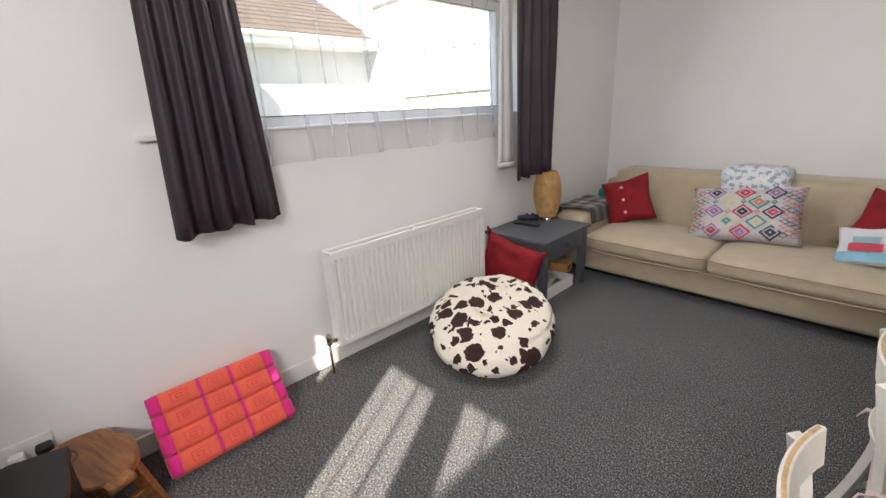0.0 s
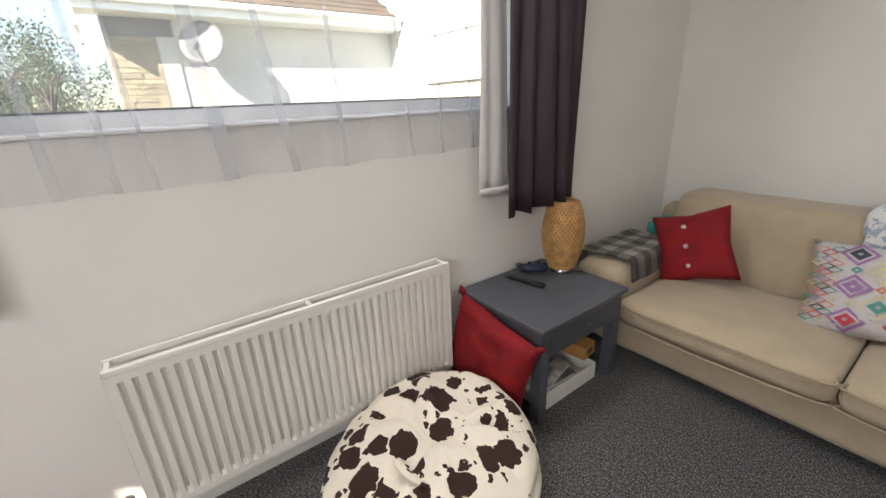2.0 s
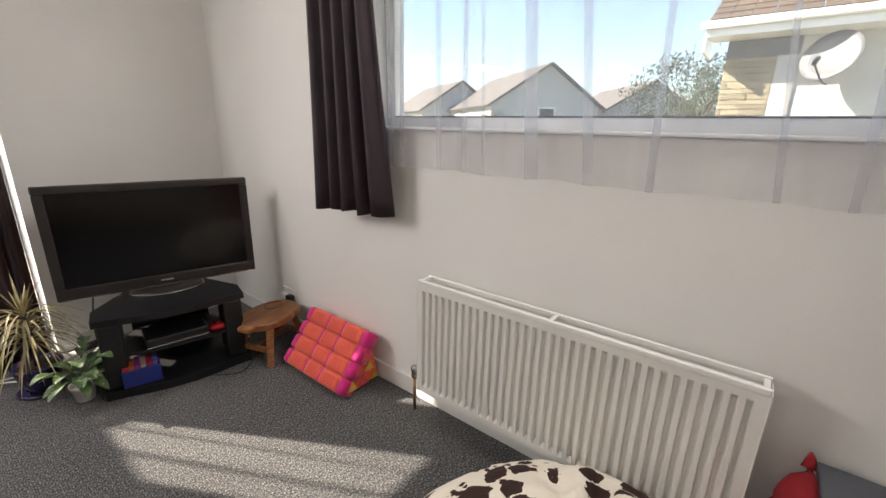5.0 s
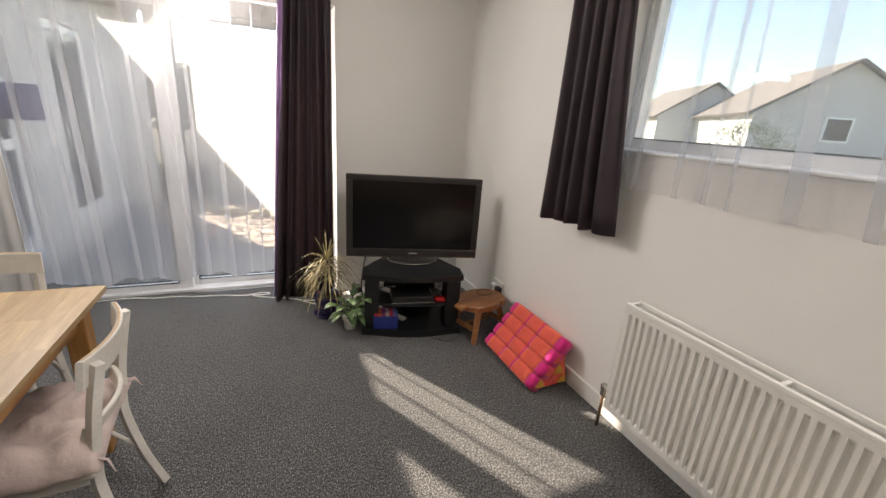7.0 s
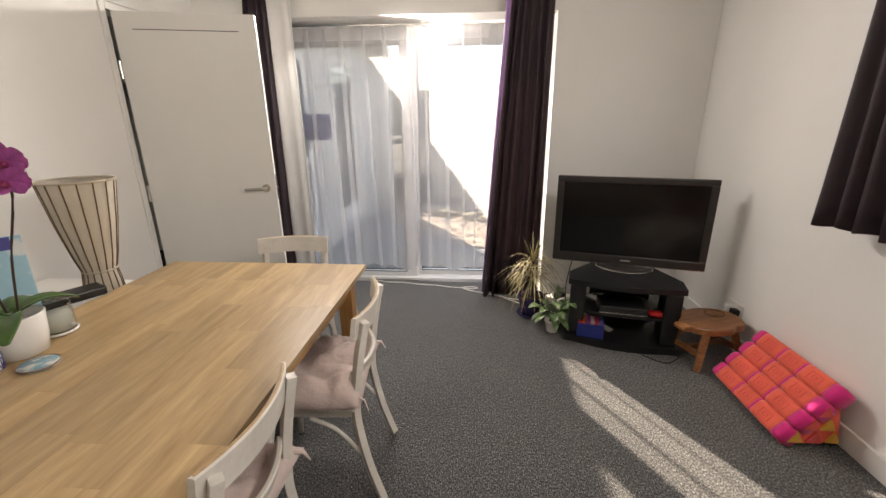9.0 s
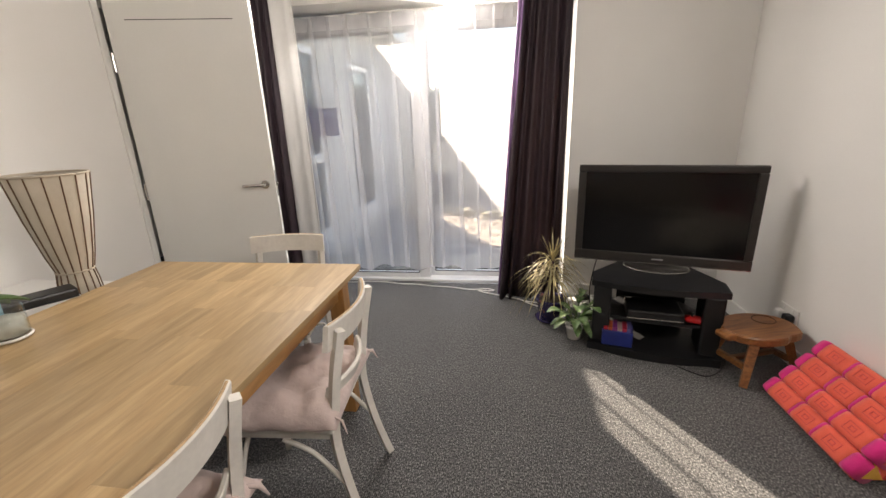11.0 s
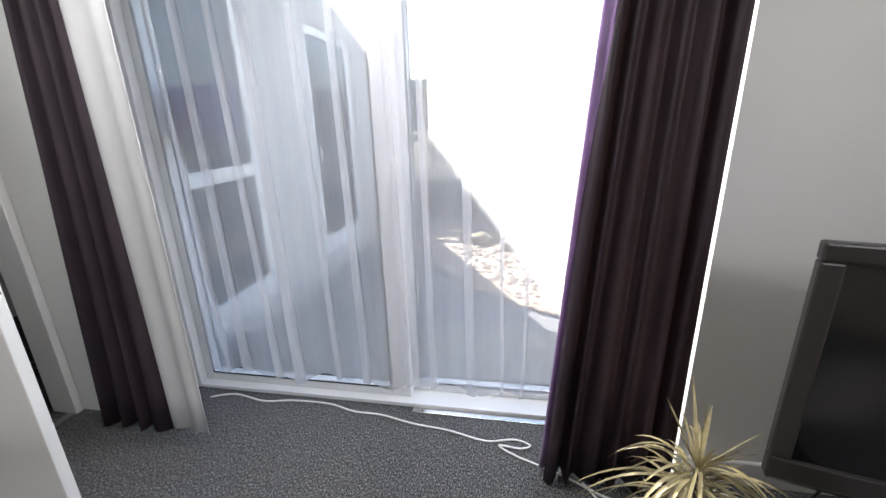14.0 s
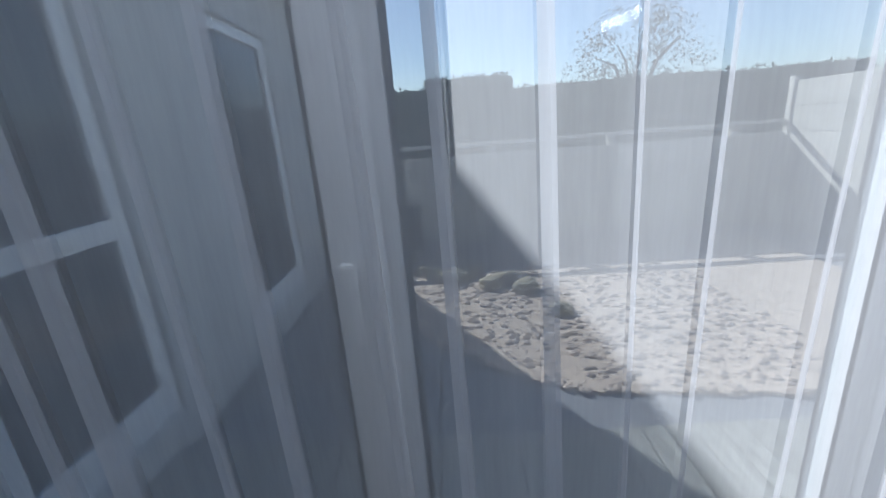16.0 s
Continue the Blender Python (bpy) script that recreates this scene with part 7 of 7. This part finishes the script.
far_house((31, 13.5, -0.6), 52, 10, 7.5, 3.7, 2.3, "distant white house with a grey gabled roof")
far_house((34, 23.0, -0.6), 60, 9, 7, 3.6, 2.2, "distant white house behind the first")
far_house((46, 10.0, -0.6), 40, 11, 8, 3.9, 2.3, "distant white house beyond the shrubs")
low = thing("boundary_wall", "low pale boundary wall across the road", "garden wall", (19, 6, -0.16), 60, kind="structure")
part("wall_run", box(-12, 12, -0.1, 0.1, 0, 1.1, 0.02), RENDER, low)
part("coping", box(-12, 12, -0.14, 0.14, 1.101, 1.16, 0.02), STONE, low)


def tree(name, at, h, spread, label, seed, clumps=90, cat="tree", conical=False):
    t = thing(name, label, cat, at, group="garden planting")
    r = random.Random(seed)
    part("trunk", tube([(0, 0, 0), (0.05, 0.02, h * 0.3), (0.0, 0.06, h * 0.6)], [0.06 * h / 2, 0.045 * h / 2, 0.02 * h / 2], 8), TRUNK, t, smooth=True)
    for i in range(5):
        a = r.uniform(0, 6.28)
        part("limb", tube([(0, 0.02, h * r.uniform(0.25, 0.5)), (spread * 0.3 * math.cos(a), spread * 0.3 * math.sin(a), h * 0.65), (spread * 0.6 * math.cos(a), spread * 0.6 * math.sin(a), h * r.uniform(0.7, 0.85))], [0.03 * h / 2, 0.018 * h / 2, 0.006 * h / 2], 6), TRUNK, t)
    bm = bmesh.new()
    for i in range(clumps):
        u = r.uniform(0.12, 1.0)
        rad = spread * (1 - u * 0.92 if conical else math.sin(math.pi * (0.12 + 0.8 * u)) ** 0.6) * r.uniform(0.35, 1.0)
        a = r.uniform(0, 6.28)
        c = Vector((rad * math.cos(a), rad * math.sin(a), h * (0.18 + 0.82 * u)))
        for k in range(40):
            p = c + Vector((r.gauss(0, 1), r.gauss(0, 1), r.gauss(0, 0.8))) * spread * 0.10
            s = spread * r.uniform(0.012, 0.03)
            q = Euler((r.uniform(0, 3), r.uniform(0, 3), r.uniform(0, 3))).to_matrix()
            bm.faces.new([bm.verts.new(p + q @ Vector(v)) for v in ((-s, 0, 0), (0, -s * 0.5, 0.2 * s), (s, 0, 0), (0, s * 0.5, 0.2 * s))])
    cr = part("crown", bm, LEAFG, t, "green leafy crown")
    cr["kind"] = "stuff"
    return t


tree("shrub", (17.5, 7.2, -0.16), 2.2, 1.5, "rounded green garden shrub", 1, 90, "shrub")
tree("tree", (38, 3.5, -0.4), 7.0, 4.6, "broad spreading tree behind the houses", 2, 150)
tree("tree", (26, 0.8, -0.2), 4.6, 1.6, "dark conical evergreen tree in a garden", 3, 110, conical=True)
tree("tree", (31, 1.6, -0.2), 4.2, 2.6, "leafy tree beyond the bungalow", 4, 120)
tree("tree", (41, -3.5, -0.2), 5.4, 4.0, "leafy tree on the skyline", 5, 130)


def hedge(at, w, d, h, label, seed):
    """A clipped hedge: a lumpy dark core set all over with small leaves."""
    t = thing("hedge", label, "hedge", at, group="hedges beyond the fence")
    r = random.Random(seed)
    bm = box(-w / 2, w / 2, -d / 2, d / 2, 0.0, h - 0.12)
    bmesh.ops.subdivide_edges(bm, edges=bm.edges, cuts=9, use_grid_fill=True)
    for v in bm.verts:
        k = 0.10 * noise.noise(v.co * 1.7 + Vector((seed, 0, 0)))
        v.co += Vector((k, k, k * (1.0 if v.co.z > 0.1 else 0.0)))
    part("branch_core", bm, LEAFG, t, smooth=True)
    bm = bmesh.new()
    for i in range(3800):
        x, z = r.uniform(-w / 2, w / 2), r.uniform(0.1, 1.0) ** 0.7 * h
        top = h + 0.16 * noise.noise(Vector((x * 1.3, seed, 0))) + 0.06 * noise.noise(Vector((x * 5, seed, 3)))
        p = Vector((x, -d / 2 - r.uniform(0, 0.10) + max(0.0, z - h * 0.9) * r.uniform(0, 5), min(z, top - r.uniform(0, 0.05))))
        q, s2 = Euler((r.uniform(0, 3), r.uniform(0, 3), r.uniform(0, 3))).to_matrix(), r.uniform(0.04, 0.09)
        bm.faces.new([bm.verts.new(p + q @ Vector(c)) for c in ((-s2, 0, 0), (0, -s2 * 0.5, 0.2 * s2), (s2, 0, 0), (0, s2 * 0.5, 0.2 * s2))])
    lv = part("foliage", bm, LEAFG, t, "small grey green leaves")
    lv["kind"] = "stuff"
    return t


hedge((-2.2, 13.6, -0.16), 6.0, 1.2, 2.78, "clipped grey green hedge beyond the garden fence", 6)
hedge((2.1, 13.5, -0.16), 2.5, 1.2, 2.98, "taller block of clipped hedge beyond the fence", 7)
hedge((8.4, 13.6, -0.16), 10.0, 1.2, 2.64, "clipped grey green hedge beyond the garden fence", 8)
tree("tree", (8.5, 17.0, -0.2), 5.2, 2.4, "leafy tree standing behind the hedge", 9, 120)

# ---- pieces: paving, decking, roof tiles, stone cladding, table staves ----
def piece_mesh(name, material, bevel=0.0):
    me = bpy.data.meshes.new(name)
    bm = box(-0.5, 0.5, -0.5, 0.5, -0.5, 0.5, bevel, 1)
    bmesh.ops.recalc_face_normals(bm, faces=bm.faces)
    bm.to_mesh(me)
    bm.free()
    me.materials.append(material)
    return me


def lay(name, me, parent, x0, x1, y0, y1, z0, z1):
    ob = new(name, me)
    ob.parent = parent
    ob.matrix_local = Matrix.LocRotScale(((x0 + x1) / 2, (y0 + y1) / 2, (z0 + z1) / 2), None, (x1 - x0, y1 - y0, z1 - z0))
    return ob


slab = piece_mesh("slab", PAVING, 0.012)
for i in range(9):
    for j in range(6):
        x = 0.14 + i * 0.60
        lay("slab", slab, patio_g, x, x + 0.585, 2.135 + j * 0.585, 2.71 + j * 0.585, -0.114, -0.085 + rnd.uniform(-0.003, 0.003))
deck = thing("decking", "weathered grey timber decking outside the patio doors", "decking", kind="structure")
part("joist_base", box(0.10, 4.5, 1.335, 2.11, -0.159, -0.07), SOIL, deck)
bd = piece_mesh("deck_board", DECK, 0.02)
x = 0.10
while x < 4.4:
    lay("deck_board", bd, deck, x, x + 0.108, 1.338, 2.11, -0.069, -0.036 + rnd.uniform(-0.002, 0.002))
    x += 0.114
roof = part("roof", box(NX - 0.46, NX - 0.44, -6.3, -1.2, 2.93, 2.96), TILEM, nb)
tl = piece_mesh("roof_tile", TILEM, 0.05)
pitch = radians(27)
for r in range(9):
    for c in range(20):
        y = -1.30 - c * 0.262
        s = 0.30 * r
        ob = new("roof_tile", tl)
        ob.parent = roof
        ob.matrix_local = Matrix.Translation((NX - 0.43 + s * math.cos(pitch), y, 3.0 + s * math.sin(pitch))) @ Matrix.Rotation(-pitch + 0.06, 4, "Y") @ Matrix.Diagonal((0.36, 0.252, 0.028, 1))
bm = bmesh.new()
for r in range(9, 15):
    for c in range(20):
        b2 = box(-0.18, 0.18, -0.126, 0.126, -0.014, 0.014)
        b2.transform(Matrix.Translation((NX - 0.43 + 0.30 * r * math.cos(pitch), -1.30 - c * 0.262, 3.0 + 0.30 * r * math.sin(pitch))) @ Matrix.Rotation(-pitch + 0.06, 4, "Y"))
        tmp = bpy.data.meshes.new("upper_tiles")
        b2.to_mesh(tmp)
        b2.free()
        bm.from_mesh(tmp)
        bpy.data.meshes.remove(tmp)
ut = part("upper_tiles", bm, TILEM, roof)
ut["kind"] = "stuff"
st = piece_mesh("cladding_stone", STONE, 0.06)
clad = part("stone_cladding", box(NX + 0.0, NX + 0.019, -2.098, -1.452, -0.15, 2.545), STONE, nb, "buff stone cladding")
z = 1.0
row = 0
while z < 2.5:
    h = rnd.choice((0.07, 0.09, 0.11))
    y = -2.098
    while y < -1.47:
        w = min(rnd.uniform(0.16, 0.36), -1.452 - y)
        lay("cladding_stone", st, clad, NX - 0.035 + rnd.uniform(-0.008, 0.008), NX - 0.001, y + 0.004, y + w - 0.004, z + 0.004, min(2.54, z + h - 0.004))
        y += w
    z += h
stave = piece_mesh("stave", OAK)
sw = (DX1 - DX0) / 11
rnd = random.Random(12)
for i in range(11):
    y = DY0
    first = True
    while y < DY1 - 1e-4:
        ln = rnd.uniform(0.22, 0.75) if not first else rnd.uniform(0.12, 0.6)
        first = False
        e = y + ln
        if DY1 - e < 0.14:
            e = DY1
        lay("stave", stave, table, DX0 + i * sw + 0.0002, DX0 + (i + 1) * sw - 0.0002, y + 0.0002, e - 0.0002, DZ - 0.0215, DZ)
        y = e
